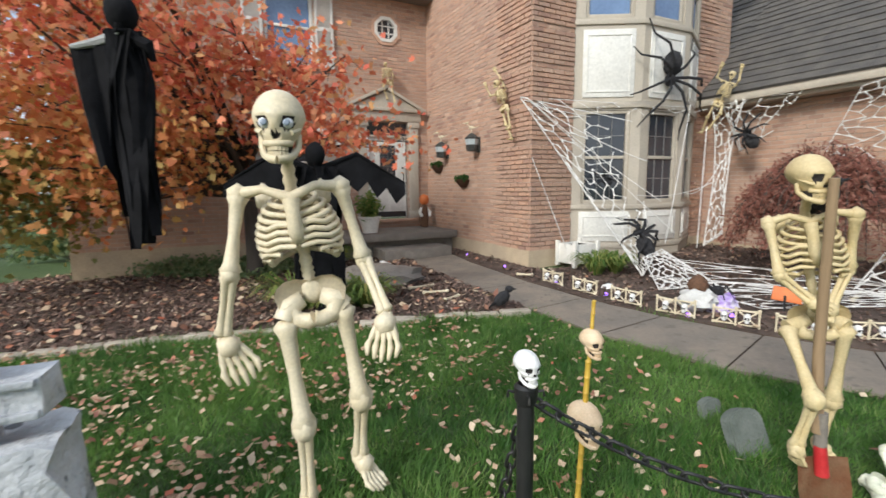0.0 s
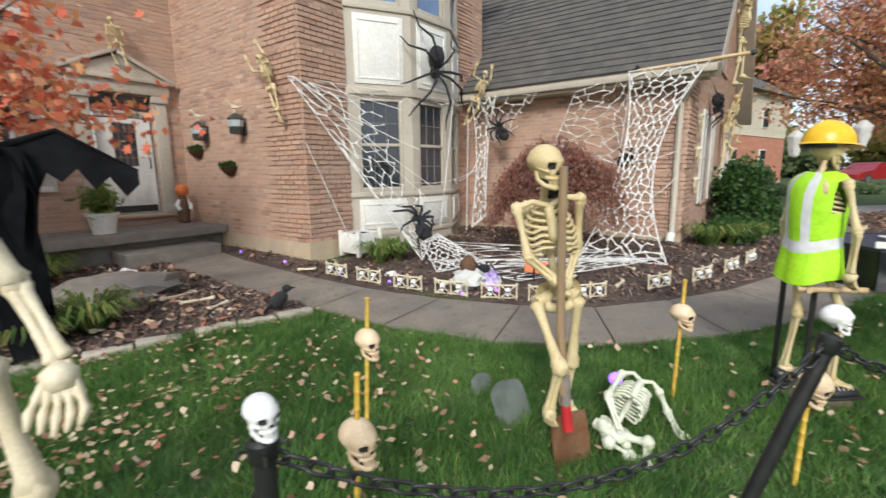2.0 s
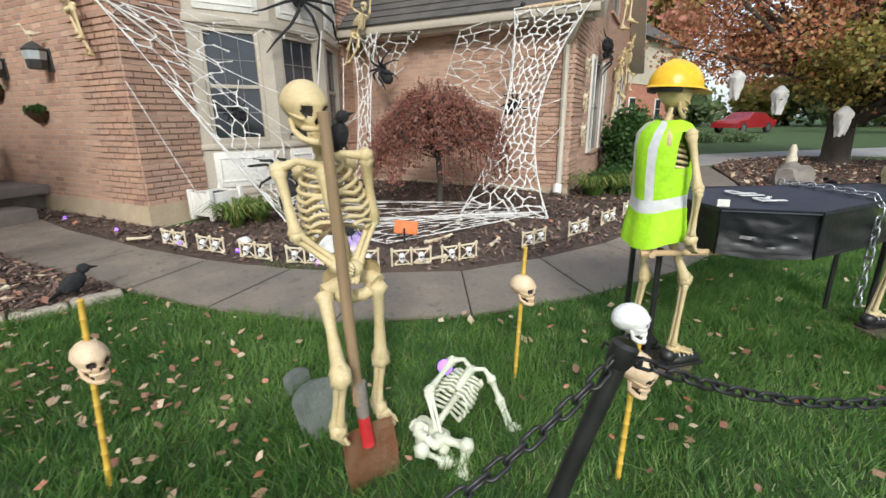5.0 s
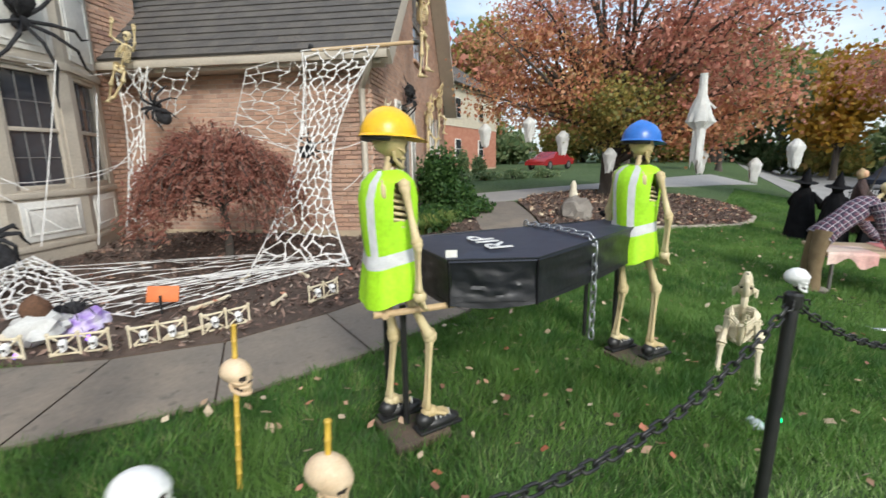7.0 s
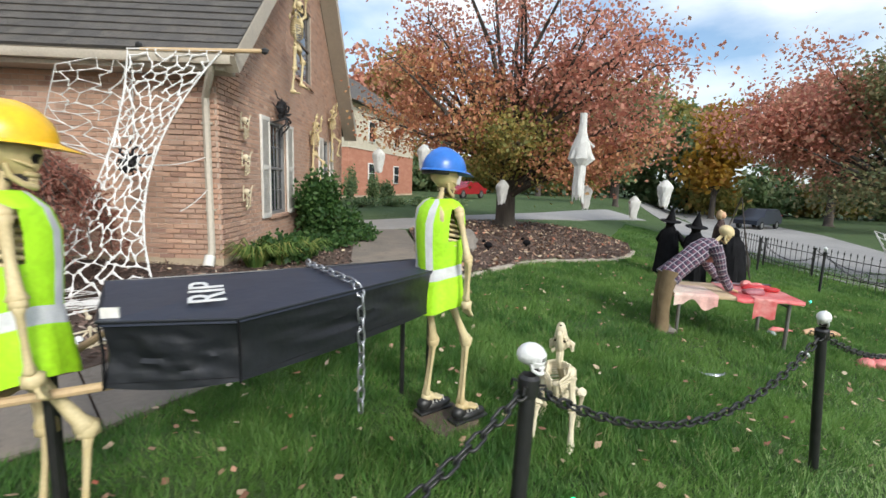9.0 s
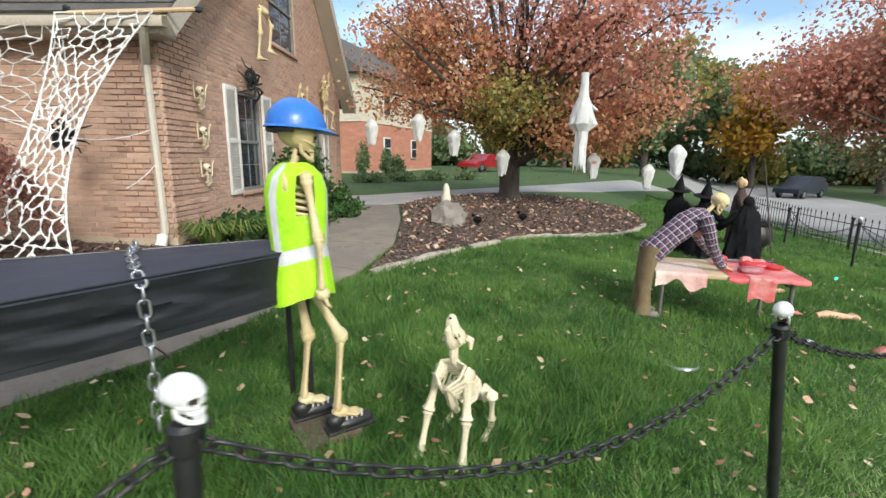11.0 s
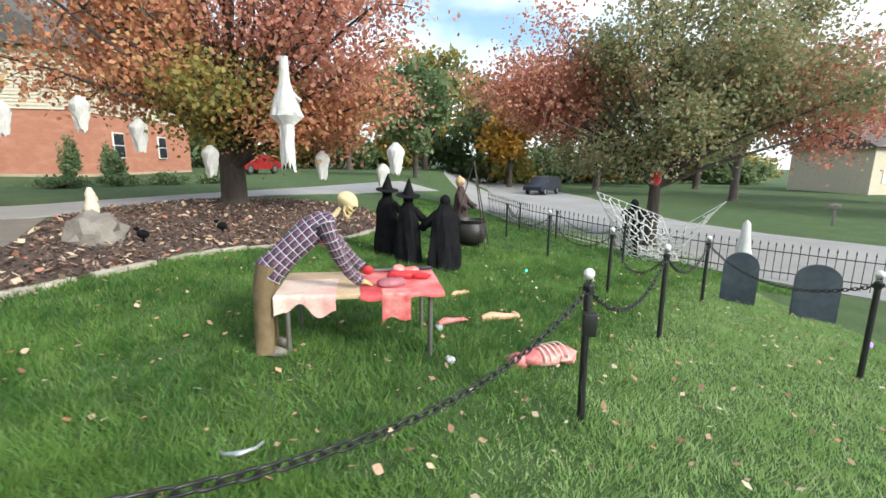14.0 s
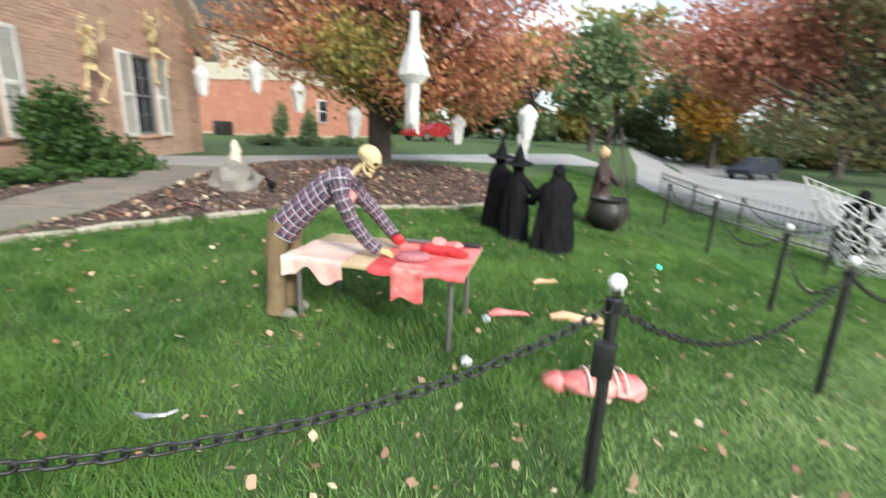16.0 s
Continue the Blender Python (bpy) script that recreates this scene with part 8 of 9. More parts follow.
boulder(-0.98, 6.58, (0.74, 0.46, 0.22), "flat grey-brown boulder in the mulch", 2)
boulder(11.65, 3.45, (0.42, 0.36, 0.36), "grey-brown boulder in the mulch bed", 5)
boulder(-1.0, 7.5, (0.13, 0.13, 0.12), "round white pumpkin in the mulch", 7, M_SKULL_WHITE, "pumpkin")
boulder(2.15, 5.75, (0.085, 0.085, 0.07), "small white pumpkin in the mulch", 8, M_SKULL_WHITE, "pumpkin")
boulder(2.60, 5.05, (0.075, 0.075, 0.06), "small cream pumpkin in the mulch", 9, M_SIDING, "pumpkin")
bm = bmesh.new()
lathe(bm, [(0.09, 0), (0.10, 0.12), (0.06, 0.24), (0.07, 0.30), (0.03, 0.40)], 14)
blob(bm, (0.06, 0, 0.22), (0.06, 0.05, 0.07), 0, 2)
ob = link_mesh("garden_statue", bm, M_SIDING)
ob.location = (11.75, 3.55, ground(11.75, 3.55) + 0.42)
tagged(ob, "small cream garden statue on the boulder", "statue")
for x, y in ((11.9, 2.9), (13.2, 2.4)):
    bm = bmesh.new()
    blob(bm, (0, 0, 0.12), (0.06, 0.10, 0.07), 0, 2)
    blob(bm, (0, 0.10, 0.2), (0.04, 0.05, 0.04), 0, 1)
    tube(bm, [(0, 0, 0.1), (0, 0, -0.05)], 0.02, 6)
    ob = link_mesh("crow", bm, M_CLOTH)
    ob.location = (x, y, ground(x, y) + 0.05)
    tagged(ob, "black plastic crow standing in the mulch", "crow", "plastic crows")


def crow(m, label):
    bm = bmesh.new()
    blob(bm, (0, -0.02, 0.11), (0.06, 0.11, 0.075), 0, 2, m=pose(0, 0, 0, 35))
    blob(bm, (0, 0.07, 0.21), (0.042, 0.05, 0.042), 0, 2)
    tube(bm, [(0, 0.1, 0.21), (0, 0.17, 0.20)], [0.018, 0.003], 6)
    tube(bm, [(0, -0.08, 0.08), (0, -0.2, 0.01)], [0.04, 0.02], 6, flat=0.4)
    for sx in (-1, 1):
        tube(bm, [(sx * 0.025, 0, 0.06), (sx * 0.025, 0.01, 0.0)], 0.006, 5)
    ob = link_mesh("crow", bm, M_SPIDER)
    ob.matrix_world = m
    tagged(ob, label, "crow", "plastic crows")


crow(pose(0.68, 4.97, ground(0.68, 4.97) + 0.06, 0, 0, -70), "black plastic crow standing on the kerb stones")
crow(pose(1.80, 2.07, 1.52, 20, 0, 205) @ Matrix.Scale(0.60, 4), "black plastic crow perched on the skeleton's shoulder")

# bone fence round the front bed
def bone_panel(x, y, yaw, n=2):
    p = empty("bone_fence", pose(x, y, ground(x, y) + 0.03, 0, 0, yaw))
    w = 0.19
    for sx in range(n + 1):
        bm = bmesh.new()
        bone(bm, ((sx - n / 2) * w, 0, -0.02), ((sx - n / 2) * w, 0, 0.20), 0.010, 6)
        part("post", bm, M_BONE_PALE, p)
    for z in (0.03, 0.17):
        bm = bmesh.new()
        bone(bm, (-n / 2 * w, 0, z), (n / 2 * w, 0, z), 0.009, 6)
        part("rail", bm, M_BONE_PALE, p)
    for k in range(n):
        c = (k - n / 2 + 0.5) * w
        for sy in (-1, 1):
            bm = bmesh.new()
            bone(bm, (c - 0.07, sy * 0.004, 0.10 + sy * 0.06), (c + 0.07, sy * 0.004, 0.10 - sy * 0.06), 0.006, 5)
            part("crossed_bone", bm, M_BONE_PALE, p)
        bm = bmesh.new()
        skull(bm, pose(c, -0.015, 0.115, 0, 0, 180), 0.42, 2)
        part("skull", bm, [M_SKULL_WHITE, M_SOCKET], p)
    tagged(p, "low white plastic fence of skulls and crossed bones", "garden fence", "bone fence panels")


for x, y, yaw in ((1.50, 6.05, -62), (1.78, 5.55, -60), (2.10, 5.05, -56), (2.45, 4.62, -48), (2.85, 4.25, -38), (3.28, 3.98, -24), (3.75, 3.82, -12), (4.75, 3.74, 2), (5.5, 3.72, 4), (6.25, 3.82, 10), (6.95, 3.98, 16)):
    bone_panel(x, y, yaw)


def loose_bone(x, y, yaw, ln, mat=None):
    bm = bmesh.new()
    bone(bm, (-ln / 2, 0, 0), (ln / 2, 0, 0), 0.016, 7)
    ob = link_mesh("loose_bone", bm, mat or M_BONE_PALE)
    ob.matrix_world = pose(x, y, ground(x, y) + 0.075, 0, 0, yaw)
    tagged(ob, "ivory plastic bone lying in the mulch", "bone", "loose bones")


for x, y, yaw, ln in ((3.95, 4.45, 10, 0.45), (3.5, 3.95, -5, 0.35), (4.4, 4.0, 30, 0.3), (5.1, 4.5, 70, 0.3), (-0.55, 7.0, 20, 0.4), (-0.3, 6.0, 30, 0.4), (0.1, 5.4, 50, 0.3), (-0.1, 5.7, 15, 0.35), (-1.2, 4.75, 20, 0.4), (1.2, 6.5, -20, 0.25), (4.6, 4.9, 40, 0.25)):
    loose_bone(x, y, yaw, ln)
sign = empty("garden_sign", pose(3.55, 4.55, ground(3.55, 4.55) + 0.05, 0, 0, -35))
bm = bmesh.new()
box(bm, -0.13, 0.13, -0.01, 0.01, 0.12, 0.27, bevel=0.006, m=pose(0, 0, 0, -20, 6, 0))
part("board", bm, M_ORANGE, sign)
bm = bmesh.new()
tube(bm, [(0, 0, -0.06), (0, 0.03, 0.18)], 0.012, 6)
part("stake", bm, M_BLACK, sign)
tagged(sign, "small orange wooden sign on a stake in the bed", "sign")
# dummy head with violet gauze in the bed, lit violet
bm = bmesh.new()
blob(bm, (0, 0, 0.16), (0.20, 0.18, 0.13), 0, 3, 0.5, 4)
blob(bm, (0, 0, 0.32), (0.10, 0.10, 0.11), 1, 2, 0.3, 5)
ob = link_mesh("gauze_dummy", bm, [M_GHOST, M_WICKER])
ob.location = (2.75, 4.75, ground(2.75, 4.75))
tagged(ob, "small dummy wrapped in pale violet gauze in the bed", "dummy")
spot_lamp(2.98, 4.5, M_PURPLE, "small glowing purple light in the mulch")
spot_lamp(2.55, 4.55, M_PURPLE, "small glowing purple light in the mulch")
for x, y in ((1.55, 6.1), (1.0, 7.2), (0.45, 8.4), (2.0, 5.4), (-0.85, 8.5), (-0.6, 8.3)):
    spot_lamp(x, y, M_PURPLE, "tiny glowing purple light string bulb in the mulch")
bm = bmesh.new()
lathe(bm, [(0.05, 0), (0.06, 0.05), (0.045, 0.09), (0.01, 0.10)], 14)
ob = link_mesh("pumpkin_light", bm, M_ORANGE)
ob.matrix_world = pose(0.08, 1.55, ground(0.08, 1.55), 10)
tagged(ob, "tiny orange pumpkin light in the grass", "pumpkin light")


# ---- webs ----
def web_patch(name, corners, cell, label, bow=(0, 0, 0), seed=1, keep=None, r=0.008, stretch=1.0, jitter=0.33, pinch=None):
    """A torn net of uneven cells over a four-cornered patch (corners in turn), bulging by bow."""
    r *= 0.8
    rng = random.Random(seed)
    c = [Vector(p) for p in corners]
    wid, hei = ((c[1] - c[0]).length + (c[2] - c[3]).length) / 2, ((c[3] - c[0]).length + (c[2] - c[1]).length) / 2
    nx, ny = max(3, int(wid / (cell * 0.87 * stretch))), max(3, int(hei / (cell * 0.75)))
    pt = {}

    def node(i, k, q):
        key = (i, k, q)
        if key not in pt:
            s = (i + (0.5 if k % 2 else 0.0) + rng.uniform(-jitter, jitter)) / nx
            t = (k + (0.60 if q else 0.0) + rng.uniform(-jitter, jitter)) / ny
            pt[key] = (min(1, max(0, s)), min(1, max(0, t)))
        return pt[key]

    def place(s, t):
        if pinch:
            lo, hi = pinch(t)
            s = lo + (hi - lo) * s
        p = (c[0] * (1 - s) + c[1] * s) * (1 - t) + (c[3] * (1 - s) + c[2] * s) * t
        return p + Vector(bow) * (16 * s * (1 - s) * t * (1 - t))

    bm = bmesh.new()
    for i in range(nx + 1):
        for k in range(ny + 1):
            a, b = node(i, k, 0), node(i, k, 1)
            edges = [(a, b)]
            edges.append((b, node(i if k % 2 == 0 else i, k + 1, 0)))
            edges.append((b, node(i - 1 if k % 2 == 0 else i + 1, k + 1, 0)))
            for p, q in edges:
                if p == q:
                    continue
                mid = ((p[0] + q[0]) / 2, (p[1] + q[1]) / 2)
                if keep and not keep(*mid):
                    continue
                if rng.random() < 0.07:
                    continue
                e0, e1 = place(*p), place(*q)
                if (e1 - e0).length < 0.01:
                    continue
                rr = r * rng.uniform(0.55, 1.25)
                tube(bm, [e0, e0.lerp(e1, 0.5), e1], [rr * 2.0, rr * 0.7, rr * 2.0], 5, cap=False)
    for s0, t0, s1, t1 in ((0, 0, 1, 0), (0, 0, 0, 1), (1, 0, 1, 1), (0, 1, 1, 1)):
        pts = [place(s0 + (s1 - s0) * k / 10, t0 + (t1 - t0) * k / 10) for k in range(11)]
        if not keep or keep((s0 + s1) / 2, (t0 + t1) / 2):
            tube(bm, pts, r * 1.1, 4)
    ob = link_mesh(name, bm, M_WEB)
    rebase(ob, c[3])
    return tagged(ob, label, "cobweb", "stretched webs")


def gz(x, y, h=0.06):
    return (x, y, ground(x, y) + h)


E0, E1 = hw(3.93, -0.2, EAVE - 0.05), hw(3.93, -3.2, EAVE - 0.02)
E2 = hw(3.93, -5.0, EAVE + 0.05)
# scallops under the gutter, the tall pinched panel by the corner, the strip beside the bay
web_patch("cobweb", (hw(3.93, -0.5, EAVE - 0.03), hw(3.93, -1.86, EAVE - 0.05), hw(4.12, -1.35, 2.55), hw(4.15, -0.80, 2.25)), 0.22, "white stretched cobweb net hung under the gutter", (0, 0, 0), 3, lambda s, t: t < 0.5 or s < 1.15 - 0.5 * t, 0.010, 1.0, 0.36)
web_patch("cobweb", (hw(3.93, -2.55, 3.02), hw(3.93, -3.5, EAVE - 0.02), hw(4.15, -3.30, 1.75), hw(4.15, -2.10, 2.15)), 0.20, "white stretched cobweb fan between gutter and brick", (0.05, 0, 0), 13, None, 0.008, 1.5, 0.36)
web_patch("cobweb", (hw(3.93, -3.45, EAVE), hw(3.93, -4.62, EAVE + 0.02), gz(5.72, 4.38), gz(4.90, 5.25)), 0.175, "white stretched cobweb panel falling from the gutter to the bed", (0, 0, 0), 4, None, 0.0105, 1.2, 0.36, lambda t: (0.85 * t * (1 - t), 1.0 - 1.5 * t * (1 - t)))
web_patch("cobweb", (hw(3.93, -0.35, EAVE - 0.06), hw(3.93, -0.95, EAVE - 0.08), hw(3.45, -1.0, 0.78), hw(2.95, -1.0, 0.62)), 0.22, "white stretched cobweb strip from the eave to the ground", (0.05, 0.05, 0), 5, None, 0.010, 0.9, 0.36, lambda t: (0.9 * t * (1 - t), 1.0 - 0.9 * t * (1 - t)))
# over the bay: from the corner skeleton's feet down to the low spider
ca = hw(-0.12, 0.12, 3.02)
web_patch("cobweb", (ca, hw(1.35, -0.75, 2.62), gz(3.0, 6.35, 0.25), gz(2.75, 6.1, 0.1)), 0.23, "white stretched cobweb across the bay window", (-0.05, -0.12, -0.30), 6, lambda s, t: s < 0.75 or t > 0.6, 0.008, 0.8)
web_patch("cobweb", (ca, hw(2.6, -0.75, 2.92), hw(2.6, -0.8, 2.6), hw(0.5, -0.6, 2.4)), 0.3, "thin white cobweb strands across the bay", (0, -0.1, -0.1), 7, lambda s, t: t < 0.25, 0.006)
web_patch("cobweb", (gz(2.75, 6.1, 0.35), gz(3.15, 6.4, 0.4), gz(3.5, 5.6, 0.07), gz(2.7, 5.5, 0.07)), 0.12, "dense white cobweb foot under the low spider", (0, 0, 0.05), 8, None, 0.009)
# ground web
web_patch("cobweb", (gz(2.8, 6.0, 0.12), gz(5.9, 4.55, 0.10), gz(5.0, 4.55, 0.09), gz(3.35, 4.6, 0.09)), 0.13, "white cobweb strands stretched low over the mulch", (0, 0, 0.05), 9, None, 0.0048, 3.4)
web_patch("cobweb", (gz(3.2, 6.2, 0.3), gz(5.2, 5.6, 0.12), gz(5.6, 4.8, 0.1), gz(3.1, 5.3, 0.1)), 0.2, "loose white cobweb strands over the mulch", (0, 0, 0.03), 10, None, 0.0045, 3.6)
# long strands
bm = bmesh.new()
for a, b, sag in ((hw(-0.05, -0.1, 2.1), hw(0.5, -0.35, 0.6), 0), (hw(2.4, -1.0, 1.5), hw(3.9, -0.6, 2.0), 0.15), (hw(1.25, -1.0, 1.5), hw(3.3, -0.9, 1.7), 0.1), (hw(2.3, -1.05, 2.9), hw(1.4, -1.4, 0.8), 0.05), (hw(2.9, -0.95, 2.6), hw(2.0, -1.5, 0.7), 0.05), (hw(3.95, -3.3, 1.85), hw(4.28, -4.2, 1.95), 0.08), (hw(4.1, -3.9, 1.2), hw(4.28, -4.2, 1.5), 0.03), (hw(-0.1, 0.0, 2.95), hw(3.9, -0.3, 3.05), 0.25), (hw(-0.1, 0.0, 3.0), hw(1.9, -1.2, 0.9), 0.0), (hw(-0.1, 0.0, 3.0), hw(1.6, -1.15, 1.4), 0.05), (hw(-0.1, 0.0, 3.0), hw(1.3, -1.1, 2.0), 0.08)):
    tube(bm, sagging(a, b, sag, 8), 0.007, 4)
ob = rebase(link_mesh("cobweb", bm, M_WEB), hw(2.0, -1.0, 1.5))
tagged(ob, "long single white web strands across the bay", "cobweb", "stretched webs")
# web in the fence tree
web_patch("cobweb", ((17.78, -5.35, 0.85), (17.2, -6.85, 0.30), (17.0, -7.3, -0.80), (17.4, -6.2, -0.90)), 0.19, "torn white cobweb mass strung beside the fence tree", (-0.15, 0, -0.25), 12, None, 0.015, 0.9, 0.4)
web_patch("cobweb", ((17.2, -6.8, -0.35), (16.65, -8.1, 0.75), (16.8, -7.75, 0.3), (17.1, -7.2, -0.85)), 0.16, "streaked white cobweb pulled out from the fence tree", (-0.1, 0, -0.1), 14, None, 0.010, 2.4, 0.4)

bm = bmesh.new()
blob(bm, (0, 0, 0), (0.20, 0.18, 0.26), 0, 2, 0.35, 4)
blob(bm, (0, 0.02, 0.32), (0.13, 0.12, 0.15), 1, 2, 0.2, 6)
ob = link_mesh("rag_doll", bm, [M_BLOOD, M_GHOST])
ob.location = (20.75, -7.95, 1.15)
tagged(ob, "red and white rag doll hung on the fence tree", "doll")

# ---- picket fence by the road ----
FENCE = [(24.0, -2.6), (20.1, -3.9), (18.3, -5.5), (17.1, -7.5), (16.6, -9.8), (15.4, -12.2), (13.4, -15.0)]


def fence_run():
    for a, b in zip(FENCE, FENCE[1:]):
        a, b = Vector((*a, 0)), Vector((*b, 0))
        f = empty("picket_fence", pose(a.x, a.y, ground(a.x, a.y)))
        ln = (b - a).length
        n = int(ln / 0.16)
        yaw = math.atan2(b.y - a.y, b.x - a.x)
        rail_z = (0.22, 0.72)
        for z in rail_z:
            bm = bmesh.new()
            tube(bm, [(a.lerp(b, k / 6) - a) + Vector((0, 0, ground(*a.lerp(b, k / 6).xy) - ground(a.x, a.y) + z)) for k in range(7)], 0.013, 5)
            part("rail", bm, M_IRON, f)
        bm = bmesh.new()
        tube(bm, [(0, 0, -0.05), (0, 0, 0.84)], 0.0085, 5)
        tube(bm, [(0, 0, 0.84), (0, 0, 0.87), (0, 0, 0.95)], [0.008, 0.02, 0.002], 5)
        me = bpy.data.meshes.new("picket")
        bm.to_mesh(me)
        bm.free()
        me.materials.append(M_IRON)
        for k in range(n):
            p = a.lerp(b, (k + 0.5) / n)
            ob = new("picket", me)
            ob.parent = f
            ob.matrix_basis = pose(p.x - a.x, p.y - a.y, ground(p.x, p.y) - ground(a.x, a.y), 0, 0, math.degrees(yaw))
        tagged(f, "low black iron picket fence along the road", "fence", "picket fence runs")


fence_run()
bm = bmesh.new()
lathe(bm, [(0.16, 0.0), (0.30, 0.05), (0.30, 0.45), (0.24, 0.75), (0.14, 1.3), (0.10, 1.75), (0.02, 1.85)], 18)
ob = link_mesh("ghost", bm, M_GHOST)
ob.matrix_world = pose(15.9, -8.2, ground(15.9, -8.2)) @ Matrix.Scale(0.75, 4)
tagged(ob, "tall pale grey draped cone figure by the fence", "ghost")
drape("reaper_dummy", (17.6, -6.3, 0.55), 1.2, 0.5, "grey ragged reaper dummy standing by the fence", 60, mat=M_GREYSTONE)


# ---- vehicles ----
def car(x, y, yaw, paint, label, z=None, suv=True):
    z = ground(x, y) + 0.03 if z is None else z
    c = empty("car", pose(x, y, z, 0, 0, yaw))
    prof = [(-2.35, 0.45), (-2.38, 0.95), (-2.30, 1.05), (-2.05, 1.62), (-1.8, 1.70), (0.2, 1.70), (0.55, 1.62), (1.15, 1.08), (2.05, 0.95), (2.35, 0.75), (2.38, 0.42)] if suv else [(-2.25, 0.4), (-2.28, 0.85), (-1.7, 0.95), (-1.1, 1.38), (0.2, 1.40), (0.95, 0.95), (1.95, 0.82), (2.25, 0.65), (2.27, 0.36)]
    bm = bmesh.new()
    wid = 0.92
    rows = []
    for s in (-1, -0.86, 0.86, 1):
        rr = []
        for px, pz in prof:
            tuck = 0.16 if pz > 1.1 else 0.0
            rr.append(bm.verts.new((px * (1 if abs(s) < 1 else 0.985), (s * wid) - math.copysign(tuck, s), pz - (0.03 if abs(s) == 1 else 0))))
        rows.append(rr)
    m_ = len(prof)
    for a, b in zip(rows, rows[1:]):
        for k in range(m_ - 1):
            bm.faces.new((a[k], a[k + 1], b[k + 1], b[k]))
        bm.faces.new((a[m_ - 1], a[0], b[0], b[m_ - 1]))
    bm.faces.new(rows[0][::-1])
    bm.faces.new(rows[-1])
    bmesh.ops.recalc_face_normals(bm, faces=bm.faces)
    part("body", bm, paint, c)
    top = 1.62 if suv else 1.34
    for sy in (-1, 1):
        bm = bmesh.new()
        q = [(-1.95, 1.12), (-1.75, top - 0.04), (0.15, top - 0.04), (0.85, 1.12)] if suv else [(-1.4, 0.96), (-1.0, top), (0.15, top), (0.75, 0.96)]
        vs = [bm.verts.new((px, sy * (wid - 0.14 if pz > 1.2 or not suv and pz > 1 else wid - 0.14), pz)) for px, pz in q]
        vs2 = [bm.verts.new((v.co.x, v.co.y - sy * 0.02, v.co.z)) for v in vs]
        bm.faces.new(vs)
        bm.faces.new(vs2[::-1])
        part("side_window", bm, M_GLASS, c)
    bm = bmesh.new()
    box(bm, -2.34, -2.14, -0.68, 0.68, 1.12, 1.55, m=pose(0, 0, 0)) if suv else box(bm, -1.62, -1.3, -0.6, 0.6, 1.0, 1.25)
    part("rear_window", bm, M_GLASS, c)
    for sy in (-1, 1):
        bm = bmesh.new()
        box(bm, -2.40, -2.2, sy * 0.76 - 0.13, sy * 0.76 + 0.13, 0.95 if suv else 0.68, 1.18 if suv else 0.84, bevel=0.02)
        part("tail_light", bm, M_TAIL, c)
        for px in (-1.42, 1.42):
            bm = bmesh.new()
            lathe(bm, [(0.22, -0.1), (0.34, -0.1), (0.36, 0.0), (0.34, 0.1), (0.22, 0.1)], 20, m=pose(px, sy * 0.84, 0.34, 90))
            wheel = part("wheel", bm, M_TYRE, c)
            bm = bmesh.new()
            lathe(bm, [(0.06, -0.11), (0.21, -0.11), (0.22, 0.11), (0.06, 0.11)], 14, m=pose(px, sy * 0.84, 0.34, 90))
            part("rim", bm, M_RIM, wheel)
    bm = bmesh.new()
    box(bm, -2.41, -2.36, -0.22, 0.22, 0.78, 0.9)
    part("number_plate", bm, M_WHITE, c)
    tagged(c, label, "car", "parked cars")


car(50.0, -8.4, 148, M_CARPAINT, "dark blue sport utility car parked on the road")
car(38.0, 14.5, 170, M_REDCAR, "red car parked on the neighbour's drive", suv=False)


